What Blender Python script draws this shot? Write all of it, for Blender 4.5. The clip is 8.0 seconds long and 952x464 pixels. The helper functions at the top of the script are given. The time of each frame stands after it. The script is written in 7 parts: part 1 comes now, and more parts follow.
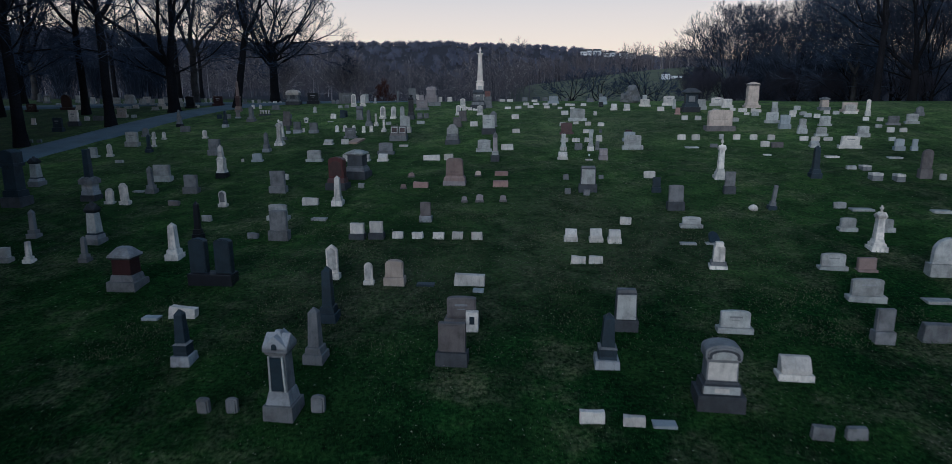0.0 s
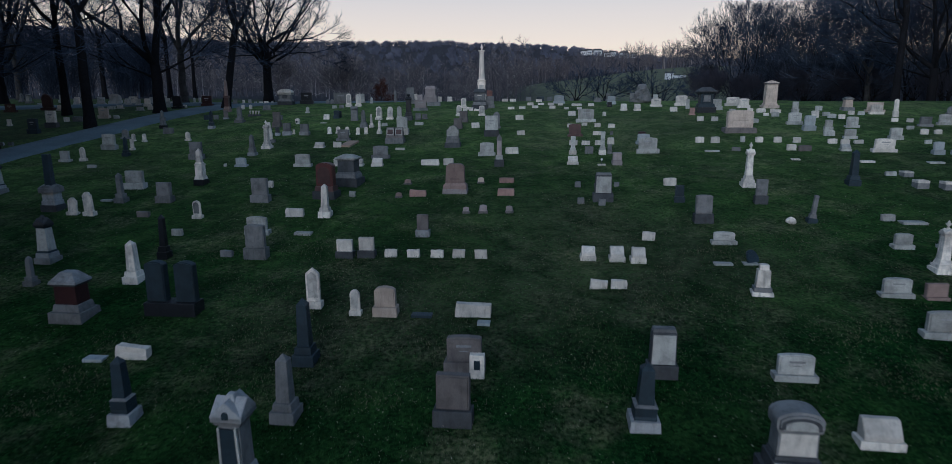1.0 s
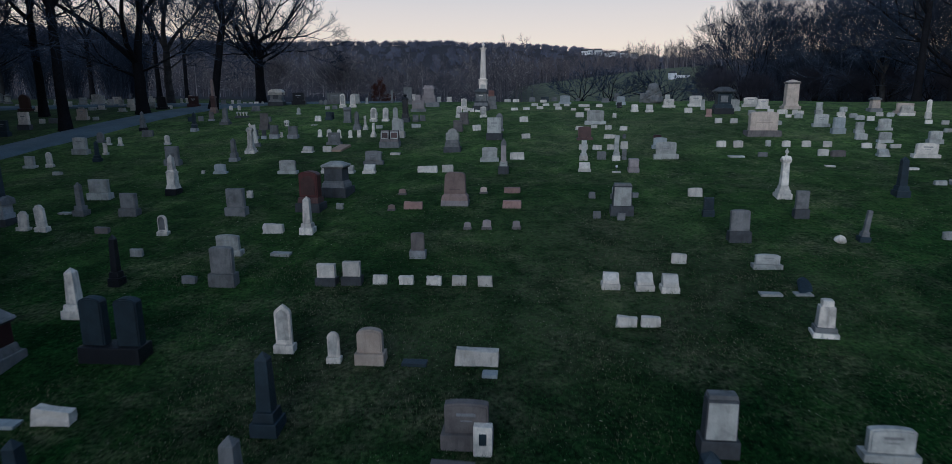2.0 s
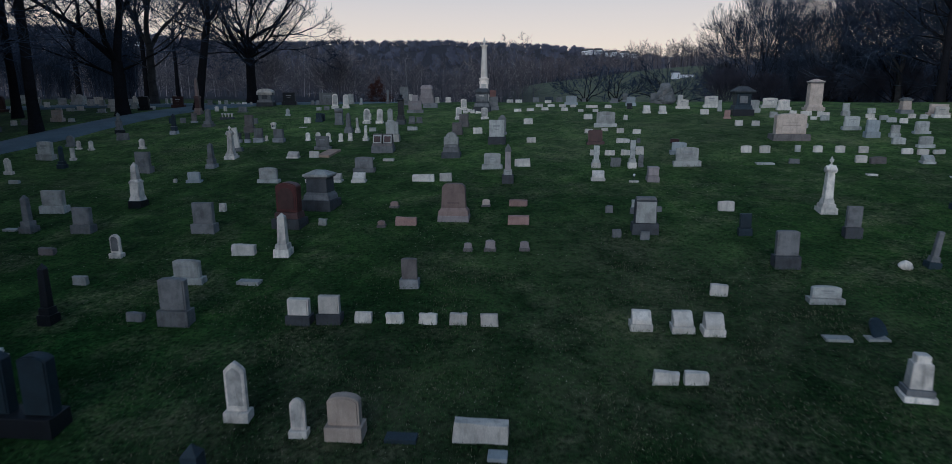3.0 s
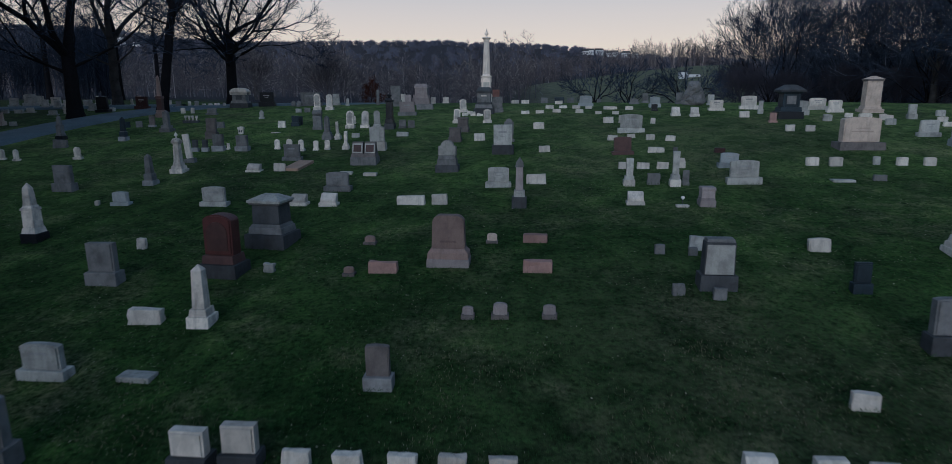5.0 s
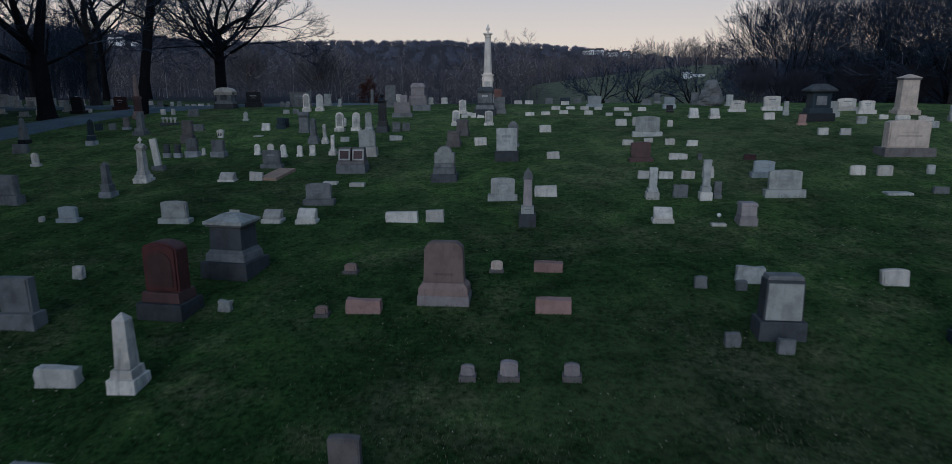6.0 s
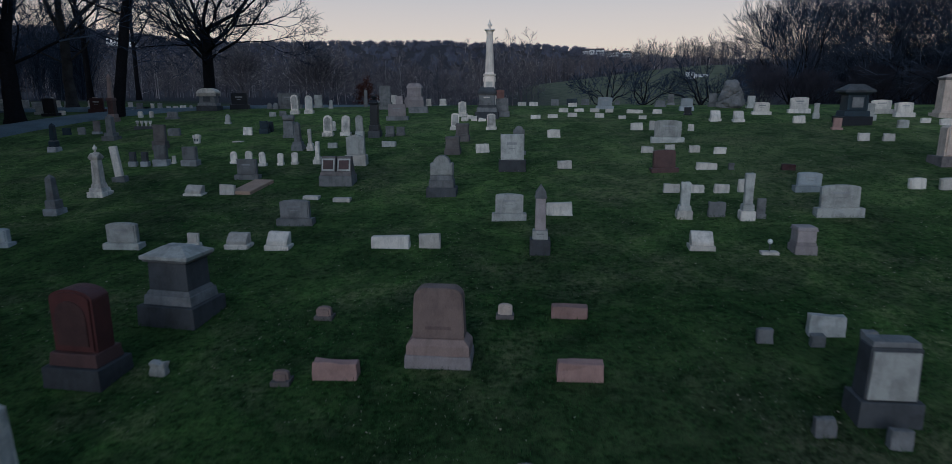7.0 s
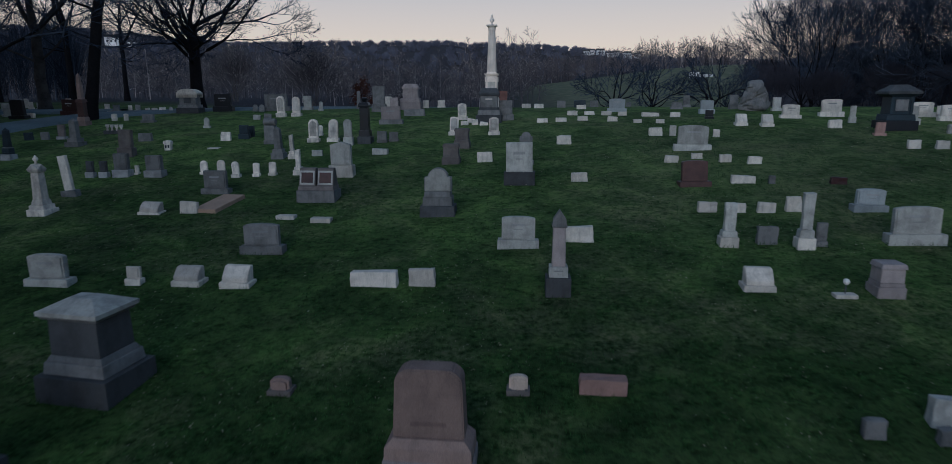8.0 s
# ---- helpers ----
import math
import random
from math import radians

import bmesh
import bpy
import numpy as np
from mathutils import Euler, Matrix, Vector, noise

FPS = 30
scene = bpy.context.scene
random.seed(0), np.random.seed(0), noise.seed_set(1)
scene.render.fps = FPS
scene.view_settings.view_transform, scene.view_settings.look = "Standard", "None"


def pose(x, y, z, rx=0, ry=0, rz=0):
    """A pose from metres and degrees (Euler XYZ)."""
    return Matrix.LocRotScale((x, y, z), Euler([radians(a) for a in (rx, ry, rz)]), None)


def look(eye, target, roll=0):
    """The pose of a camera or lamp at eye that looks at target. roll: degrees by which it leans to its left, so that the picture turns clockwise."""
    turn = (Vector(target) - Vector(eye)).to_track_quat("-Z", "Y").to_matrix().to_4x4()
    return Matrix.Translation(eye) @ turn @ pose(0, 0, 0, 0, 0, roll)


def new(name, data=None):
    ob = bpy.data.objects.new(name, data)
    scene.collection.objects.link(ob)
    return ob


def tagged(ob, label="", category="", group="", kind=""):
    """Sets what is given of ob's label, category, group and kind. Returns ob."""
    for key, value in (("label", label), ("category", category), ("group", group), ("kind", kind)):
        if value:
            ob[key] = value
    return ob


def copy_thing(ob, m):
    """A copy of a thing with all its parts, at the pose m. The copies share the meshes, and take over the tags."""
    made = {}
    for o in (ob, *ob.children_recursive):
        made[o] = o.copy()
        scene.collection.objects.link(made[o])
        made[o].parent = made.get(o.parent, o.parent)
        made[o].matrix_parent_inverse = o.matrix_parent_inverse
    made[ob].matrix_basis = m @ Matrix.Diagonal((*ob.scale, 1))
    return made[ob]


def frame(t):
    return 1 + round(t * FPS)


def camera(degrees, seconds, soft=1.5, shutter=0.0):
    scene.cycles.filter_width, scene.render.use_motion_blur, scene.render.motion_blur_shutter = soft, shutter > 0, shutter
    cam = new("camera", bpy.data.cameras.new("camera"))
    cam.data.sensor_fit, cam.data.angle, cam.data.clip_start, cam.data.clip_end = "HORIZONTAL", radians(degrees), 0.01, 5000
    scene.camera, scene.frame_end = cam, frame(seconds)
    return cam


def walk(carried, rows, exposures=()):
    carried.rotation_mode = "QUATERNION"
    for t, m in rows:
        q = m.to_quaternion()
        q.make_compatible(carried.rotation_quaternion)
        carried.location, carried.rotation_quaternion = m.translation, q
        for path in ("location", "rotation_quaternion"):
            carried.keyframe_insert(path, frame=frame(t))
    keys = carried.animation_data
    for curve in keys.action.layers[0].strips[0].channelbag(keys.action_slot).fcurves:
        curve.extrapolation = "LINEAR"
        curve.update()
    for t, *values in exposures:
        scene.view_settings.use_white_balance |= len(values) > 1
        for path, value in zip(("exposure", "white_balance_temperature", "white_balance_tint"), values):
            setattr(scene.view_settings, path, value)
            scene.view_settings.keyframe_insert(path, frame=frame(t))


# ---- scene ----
cam = camera(74.0, 8.0, soft=0.4, shutter=0.5)
METRES, EYE, TILT, LEAN, TURN = 26.0, 8.2, -12.4, 0.0, 0.0
ROWS = [
    (0.0, 0.0, 0.0, 0.0, -0.0, 0.0, -0.0),
    (0.5, -0.003, 0.0591, 0.0117, -0.02, -0.01, 0.0),
    (1.0, -0.0054, 0.1198, 0.0243, -0.01, -0.0, 0.01),
    (1.5, -0.0076, 0.1818, 0.0377, -0.01, 0.01, 0.02),
    (3.0, -0.0121, 0.3696, 0.08, -0.05, -0.01, 0.01),
    (3.5, -0.0131, 0.4318, 0.0933, -0.06, 0.0, 0.01),
    (4.0, -0.0141, 0.4935, 0.1062, -0.08, 0.01, -0.0),
    (4.5, -0.0147, 0.5551, 0.1187, -0.07, 0.03, 0.01),
    (6.0, -0.0164, 0.7373, 0.1581, -0.06, 0.04, 0.03),
    (6.5, -0.0175, 0.7972, 0.172, -0.06, 0.06, 0.03),
    (7.0, -0.019, 0.8571, 0.1863, -0.08, 0.07, 0.05),
    (7.5, -0.0199, 0.9168, 0.2007, -0.08, 0.06, 0.02),
    (8.0, -0.0213, 0.9763, 0.2149, -0.1, 0.09, 0.04),
]
walk(cam, [(t, pose(0, 0, EYE, TILT, LEAN, TURN) @ pose(METRES * x, METRES * y, METRES * z, 90 + pitch, roll, yaw)) for t, x, y, z, yaw, pitch, roll in ROWS],
     exposures=[(0.0, -0.15, 4860, 6.4), (8.0, -0.48, 4860, 6.4)])

# ---- dusk sky and its light ----
SUN_UP, SUN_TURN = radians(16.0), radians(200.0)     # low, behind the camera and a little to its left
world = bpy.data.worlds.new("dusk")
scene.world = world
world.use_nodes = True
wn = world.node_tree
sky = wn.nodes.new("ShaderNodeTexSky")
sky.sky_type, sky.sun_disc = "NISHITA", False
sky.sun_elevation, sky.sun_rotation = SUN_UP, SUN_TURN
sky.air_density, sky.dust_density, sky.ozone_density = 1.0, 3.0, 1.0
wash = wn.nodes.new("ShaderNodeMix")                 # thin even cloud over the clear sky
wash.data_type = "RGBA"
wash.inputs[0].default_value = 0.82
wn.links.new(sky.outputs[0], wash.inputs[6])
# the cloud's own colour: cream low down, blue-grey overhead
geo = wn.nodes.new("ShaderNodeTexCoord")
sep = wn.nodes.new("ShaderNodeSeparateXYZ")
wn.links.new(geo.outputs["Generated"], sep.inputs[0])
ramp = wn.nodes.new("ShaderNodeValToRGB")
for item, (at, colour) in zip([ramp.color_ramp.elements[0], ramp.color_ramp.elements[1]] + [ramp.color_ramp.elements.new(0.5) for i in range(2)],
                              ((0.0, (16.3, 10.8, 6.3)), (0.12, (13.7, 9.7, 6.2)), (0.30, (3.3, 4.2, 5.0)), (0.65, (1.7, 2.6, 3.5)))):
    item.position, item.color = at, (*colour, 1)
wn.links.new(sep.outputs[2], ramp.inputs[0])
wn.links.new(ramp.outputs[0], wash.inputs[7])
wn.links.new(wash.outputs[2], wn.nodes["Background"].inputs[0])
wn.nodes["Background"].inputs[1].default_value = 0.1

sun = new("sun", bpy.data.lights.new("sun", "SUN"))
sun.data.energy, sun.data.angle, sun.data.color = 1.5, radians(50), (1.0, 0.93, 0.84)
sun.matrix_world = look((-34, -94, 28.7), (0, 0, 0))


# ---- materials ----
def material(name, build):
    m = bpy.data.materials.new(name)
    m.use_nodes = True
    build(m.node_tree, m.node_tree.nodes["Principled BSDF"])
    return m


def node(tree, kind, **values):
    n = tree.nodes.new(kind)
    for key, value in values.items():
        n.inputs[key].default_value = value
    return n


def ramped(tree, source, stops):
    r = tree.nodes.new("ShaderNodeValToRGB")
    e = r.color_ramp.elements
    while len(e) < len(stops):
        e.new(0.5)
    for item, (at, colour) in zip(e, stops):
        item.position, item.color = at, (*colour, 1)
    tree.links.new(source, r.inputs[0])
    return r.outputs[0]


def mixed(tree, factor, a, b, kind="MIX"):
    n = tree.nodes.new("ShaderNodeMix")
    n.data_type, n.blend_type = "RGBA", kind
    for slot, value in ((0, factor), (6, a), (7, b)):
        if hasattr(value, "is_linked"):
            tree.links.new(value, n.inputs[slot])
        else:
            n.inputs[slot].default_value = value if slot == 0 else (*value, 1)
    return n.outputs[2]


def bumped(tree, shader, height, strength, distance):
    b = node(tree, "ShaderNodeBump", Strength=strength, Distance=distance)
    tree.links.new(height, b.inputs["Height"])
    tree.links.new(b.outputs[0], shader.inputs["Normal"])


def stone_paint(light, dark, speck=0.25, rough=0.75, stain=0.5, streak=0.3):
    """Weathered stone: grain, blotches of soot and lichen, streaks that run down."""
    def build(t, s):
        at = t.nodes.new("ShaderNodeNewGeometry").outputs["Position"]
        who = t.nodes.new("ShaderNodeObjectInfo").outputs["Random"]
        grain = node(t, "ShaderNodeTexNoise", Scale=70.0, Detail=3.0, Roughness=0.7)
        blot = node(t, "ShaderNodeTexNoise", Scale=2.6, Detail=6.0, Roughness=0.62)
        runs = node(t, "ShaderNodeTexNoise", Scale=3.0, Detail=4.0, Roughness=0.6)
        long = t.nodes.new("ShaderNodeMapping")
        long.inputs["Scale"].default_value = (2.6, 2.6, 0.5)
        for n in (grain, blot):
            t.links.new(at, n.inputs["Vector"])
        t.links.new(at, long.inputs["Vector"])
        t.links.new(long.outputs[0], runs.inputs["Vector"])
        c = mixed(t, ramped(t, grain.outputs[0], [(0.35, (0, 0, 0)), (0.65, (1, 1, 1))]), tuple(v * (1 - speck) for v in light), light)
        c = mixed(t, ramped(t, blot.outputs[0], [(0.44, (0, 0, 0)), (0.64, (stain,) * 3)]), c, dark)
        c = mixed(t, ramped(t, runs.outputs[0], [(0.5, (0, 0, 0)), (0.7, (streak,) * 3)]), c, tuple(v * 0.8 for v in dark))
        h = t.nodes.new("ShaderNodeHueSaturation")
        v = node(t, "ShaderNodeMapRange", **{"To Min": 0.72, "To Max": 1.12})
        t.links.new(who, v.inputs["Value"])
        t.links.new(v.outputs[0], h.inputs["Value"])
        t.links.new(c, h.inputs["Color"])
        t.links.new(h.outputs[0], s.inputs["Base Color"])
        s.inputs["Roughness"].default_value = rough
        s.inputs["Specular IOR Level"].default_value = 0.25
        bumped(t, s, mixed(t, 0.5, grain.outputs[0], blot.outputs[0]), 0.6, 0.015)
    return build


STONE = {
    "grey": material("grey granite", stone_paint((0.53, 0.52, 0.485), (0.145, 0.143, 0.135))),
    "blue": material("blue-grey granite", stone_paint((0.42, 0.445, 0.455), (0.16, 0.175, 0.18), stain=0.3, streak=0.25)),
    "ash": material("weathered grey stone", stone_paint((0.235, 0.232, 0.232), (0.060, 0.060, 0.062))),
    "pale": material("pale granite", stone_paint((0.80, 0.73, 0.65), (0.29, 0.265, 0.235), stain=0.4, streak=0.4)),
    "light": material("light stone base", stone_paint((0.42, 0.42, 0.43), (0.12, 0.12, 0.12))),
    "marble": material("white marble", stone_paint((0.88, 0.80, 0.71), (0.16, 0.15, 0.145), speck=0.08, stain=0.5, streak=0.45)),
    "slate": material("dark blue-grey granite", stone_paint((0.032, 0.050, 0.066), (0.014, 0.020, 0.026), rough=0.5)),
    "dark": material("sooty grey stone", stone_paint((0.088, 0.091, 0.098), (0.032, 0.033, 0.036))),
    "black": material("black granite", stone_paint((0.022, 0.024, 0.03), (0.012, 0.012, 0.014), rough=0.35)),
    "brown": material("brown-grey stone", stone_paint((0.20, 0.175, 0.168), (0.07, 0.062, 0.06))),
    "tan": material("tan sandstone", stone_paint((0.66, 0.54, 0.45), (0.30, 0.24, 0.20), stain=0.4, streak=0.4)),
    "cream": material("cream limestone", stone_paint((0.95, 0.83, 0.72), (0.55, 0.45, 0.38), speck=0.08, stain=0.3, streak=0.3)),
    "pink": material("pink granite", stone_paint((0.46, 0.29, 0.25), (0.21, 0.135, 0.12), stain=0.4)),
    "rose": material("rose-brown granite", stone_paint((0.34, 0.245, 0.215), (0.13, 0.095, 0.088), stain=0.4)),
    "red": material("red granite", stone_paint((0.095, 0.036, 0.034), (0.045, 0.02, 0.02), rough=0.5)),
    "redbrown": material("red-brown granite", stone_paint((0.105, 0.058, 0.054), (0.05, 0.03, 0.03), rough=0.5)),
    "darkred": material("dark red granite", stone_paint((0.05, 0.02, 0.021), (0.025, 0.012, 0.012), rough=0.5)),
    "brick": material("brick-red stone", stone_paint((0.24, 0.12, 0.10), (0.12, 0.065, 0.055))),
    "green": material("verdigris bronze", stone_paint((0.20, 0.27, 0.27), (0.08, 0.10, 0.10), rough=0.6)),
    "faint": material("worn inscription", stone_paint((0.55, 0.45, 0.38), (0.28, 0.23, 0.19))),
    "faintrose": material("worn rose inscription", stone_paint((0.21, 0.148, 0.132), (0.11, 0.08, 0.075))),
    "earth": material("bare brown sandstone", stone_paint((0.50, 0.35, 0.26), (0.26, 0.18, 0.14), stain=0.3)),
    "mauve": material("pinkish-grey granite", stone_paint((0.40, 0.345, 0.34), (0.17, 0.145, 0.142), stain=0.35)),
    "worn": material("worn grey marble", stone_paint((0.60, 0.56, 0.51), (0.17, 0.16, 0.155), speck=0.1, stain=0.6, streak=0.5)),
    "ashletter": material("cut lettering on dark stone", stone_paint((0.285, 0.29, 0.30), (0.10, 0.10, 0.105))),
    "letter": material("cut lettering", stone_paint((0.40, 0.395, 0.39), (0.16, 0.16, 0.16))),
}


def turf(t, s):
    """Spring turf with worn, leaf-strewn and mossy patches; beyond the crest it turns to meadow and leaf litter."""
    at = t.nodes.new("ShaderNodeNewGeometry").outputs["Position"]
    fine = node(t, "ShaderNodeTexNoise", Scale=9.0, Detail=6.0, Roughness=0.75)
    tuft = node(t, "ShaderNodeTexNoise", Scale=4.5, Detail=5.0, Roughness=0.65)
    patch = node(t, "ShaderNodeTexNoise", Scale=0.22, Detail=5.0, Roughness=0.6)
    dry = node(t, "ShaderNodeTexNoise", Scale=0.34, Detail=6.0, Roughness=0.68)
    for n in (fine, tuft, patch, dry):
        t.links.new(at, n.inputs["Vector"])
    c = ramped(t, fine.outputs[0], [(0.36, (0.002, 0.007, 0.003)), (0.5, (0.0085, 0.031, 0.0085)), (0.63, (0.041, 0.100, 0.025))])
    c = mixed(t, ramped(t, tuft.outputs[0], [(0.4, (0, 0, 0)), (0.66, (0.75,) * 3)]), c, (0.005, 0.018, 0.006))
    grain = ramped(t, fine.outputs[0], [(0.36, (0.12,) * 3), (0.6, (1, 1, 1))])
    pale = mixed(t, 1.0, ramped(t, patch.outputs[0], [(0.44, (0, 0, 0)), (0.68, (0.6,) * 3)]), grain, "MULTIPLY")
    c = mixed(t, pale, c, (0.052, 0.088, 0.026))
    # drier grass towards the crest, coloured paler still for the stronger light there
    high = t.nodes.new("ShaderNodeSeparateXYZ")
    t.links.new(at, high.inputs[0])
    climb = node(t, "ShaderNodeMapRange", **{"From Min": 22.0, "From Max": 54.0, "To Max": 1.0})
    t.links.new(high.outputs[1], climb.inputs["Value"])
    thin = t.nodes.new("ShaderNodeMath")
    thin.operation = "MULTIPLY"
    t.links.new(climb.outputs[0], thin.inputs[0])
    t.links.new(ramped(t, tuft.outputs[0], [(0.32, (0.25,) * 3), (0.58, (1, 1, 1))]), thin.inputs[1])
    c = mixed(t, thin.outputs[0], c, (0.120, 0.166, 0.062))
    bare = t.nodes.new("ShaderNodeMath")
    bare.operation = "MULTIPLY_ADD"
    bare.inputs[1].default_value = 0.03
    t.links.new(climb.outputs[0], bare.inputs[0])
    t.links.new(dry.outputs[0], bare.inputs[2])
    worn = mixed(t, 1.0, ramped(t, bare.outputs[0], [(0.50, (0, 0, 0)), (0.65, (0.8,) * 3)]), grain, "MULTIPLY")
    worn = mixed(t, 1.0, worn, ramped(t, tuft.outputs[0], [(0.36, (0.2,) * 3), (0.6, (1, 1, 1))]), "MULTIPLY")
    c = mixed(t, worn, c, (0.170, 0.152, 0.098))
    broad = node(t, "ShaderNodeTexNoise", Scale=0.11, Detail=4.0, Roughness=0.6)
    t.links.new(at, broad.inputs["Vector"])
    c = mixed(t, 1.0, c, ramped(t, broad.outputs[0], [(0.36, (0.70, 0.74, 0.72)), (0.62, (1.22, 1.22, 1.12))]), "MULTIPLY")
    mott = node(t, "ShaderNodeTexNoise", Scale=0.75, Detail=5.0, Roughness=0.7, Distortion=0.6)
    t.links.new(at, mott.inputs["Vector"])
    c = mixed(t, 1.0, c, ramped(t, mott.outputs[0], [(0.34, (0.55, 0.60, 0.62)), (0.5, (0.95, 0.98, 0.95)), (0.66, (1.50, 1.52, 1.30))]), "MULTIPLY")
    # dead thatch shows through in a strip across the middle rows
    strip = None
    for cx, cy, rx, ry in ((-2.0, 21.5, 9.0, 5.5), (7.0, 23.5, 8.0, 5.0), (4.0, 29.0, 7.5, 6.0), (9.0, 47.0, 9.0, 9.0), (15.0, 52.0, 12.0, 9.0), (2.0, 58.0, 8.0, 7.0)):
        m = t.nodes.new("ShaderNodeMapping")
        m.inputs["Location"].default_value = (-cx / rx, -cy / ry, 0)
        m.inputs["Scale"].default_value = (1 / rx, 1 / ry, 0)
        t.links.new(at, m.inputs["Vector"])
        g = t.nodes.new("ShaderNodeTexGradient")
        g.gradient_type = "SPHERICAL"
        t.links.new(m.outputs[0], g.inputs[0])
        strip = g.outputs["Color"] if strip is None else mixed(t, 1.0, strip, g.outputs["Color"], "ADD")
    straw = mixed(t, 1.0, strip, ramped(t, tuft.outputs[0], [(0.28, (0.25,) * 3), (0.70, (0.9,) * 3)]), "MULTIPLY")
    straw = mixed(t, 1.0, straw, ramped(t, mott.outputs[0], [(0.36, (0.25,) * 3), (0.6, (1.3,) * 3)]), "MULTIPLY")
    straw = mixed(t, 1.0, straw, (0.44, 0.44, 0.44), "MULTIPLY")
    c = mixed(t, straw, c, (0.150, 0.142, 0.086))
    # leaf litter under the trees beyond the lane and in the woods, meadow on the far slope
    where = t.nodes.new("ShaderNodeSeparateXYZ")
    t.links.new(at, where.inputs[0])
    beyond = node(t, "ShaderNodeMapRange", **{"From Min": 92.0, "From Max": 112.0})
    t.links.new(where.outputs[1], beyond.inputs["Value"])
    lane = node(t, "ShaderNodeMapRange", **{"From Min": -31.0, "From Max": -34.0, "To Max": 0.5})
    t.links.new(where.outputs[0], lane.inputs["Value"])
    side = node(t, "ShaderNodeMapRange", **{"From Min": 6.0, "From Max": 22.0})
    t.links.new(where.outputs[0], side.inputs["Value"])
    # the meadow ends at the wood on its far side
    fan = t.nodes.new("ShaderNodeMath")
    fan.operation = "MULTIPLY_ADD"
    fan.inputs[1].default_value = -0.37
    t.links.new(where.outputs[1], fan.inputs[0])
    t.links.new(where.outputs[0], fan.inputs[2])
    edge = node(t, "ShaderNodeMapRange", **{"From Min": 4.0, "From Max": 0.0})
    t.links.new(fan.outputs[0], edge.inputs["Value"])
    near = node(t, "ShaderNodeMapRange", **{"From Min": 258.0, "From Max": 250.0})
    t.links.new(where.outputs[1], near.inputs["Value"])
    both = t.nodes.new("ShaderNodeMath")
    both.operation = "MULTIPLY"
    t.links.new(side.outputs[0], both.inputs[0])
    t.links.new(near.outputs[0], both.inputs[1])
    meadow = t.nodes.new("ShaderNodeMath")
    meadow.operation = "MULTIPLY"
    t.links.new(both.outputs[0], meadow.inputs[0])
    t.links.new(edge.outputs[0], meadow.inputs[1])
    litter = ramped(t, tuft.outputs[0], [(0.35, (0.040, 0.037, 0.044)), (0.65, (0.080, 0.073, 0.080))])
    grass = ramped(t, dry.outputs[0], [(0.35, (0.095, 0.108, 0.070)), (0.65, (0.175, 0.172, 0.115))])
    c = mixed(t, lane.outputs[0], c, (0.045, 0.046, 0.028))
    c = mixed(t, beyond.outputs[0], c, mixed(t, meadow.outputs[0], litter, grass))
    t.links.new(c, s.inputs["Base Color"])
    s.inputs["Roughness"].default_value = 0.95
    s.inputs["Specular IOR Level"].default_value = 0.03
    bumped(t, s, mixed(t, 0.4, fine.outputs[0], tuft.outputs[0]), 0.8, 0.08)


def plain_paint(a, b, scale, rough=0.9, bump=0.3, dist=0.02):
    def build(t, s):
        at = t.nodes.new("ShaderNodeNewGeometry").outputs["Position"]
        n = node(t, "ShaderNodeTexNoise", Scale=scale, Detail=6.0, Roughness=0.65)
        n2 = node(t, "ShaderNodeTexNoise", Scale=scale * 0.07, Detail=3.0)
        t.links.new(at, n.inputs["Vector"])
        t.links.new(at, n2.inputs["Vector"])
        c = ramped(t, n.outputs[0], [(0.3, a), (0.7, b)])
        c = mixed(t, ramped(t, n2.outputs[0], [(0.4, (0, 0, 0)), (0.65, (0.45,) * 3)]), c, tuple(v * 0.6 for v in a))
        t.links.new(c, s.inputs["Base Color"])
        s.inputs["Roughness"].default_value = rough
        s.inputs["Specular IOR Level"].default_value = 0.5 if rough < 0.88 else 0.06
        bumped(t, s, n.outputs[0], bump, dist)
    return build


def wood_paint(dark, mid, pale, share):
    """Massed bare branches: each one its own tone, some of them pale."""
    def build(t, s):
        geo = t.nodes.new("ShaderNodeNewGeometry")
        c = ramped(t, geo.outputs["Random Per Island"], [(0.0, dark), (share, mid), (share + 0.04, pale), (1.0, pale)])
        n = node(t, "ShaderNodeTexNoise", Scale=0.05, Detail=4.0, Roughness=0.6)
        t.links.new(geo.outputs["Position"], n.inputs["Vector"])
        c = mixed(t, 1.0, c, ramped(t, n.outputs[0], [(0.35, (0.62, 0.66, 0.72)), (0.65, (1.3, 1.25, 1.2))]), "MULTIPLY")
        t.links.new(c, s.inputs["Base Color"])
        s.inputs["Roughness"].default_value = 0.95
        s.inputs["Specular IOR Level"].default_value = 0.06
    return build


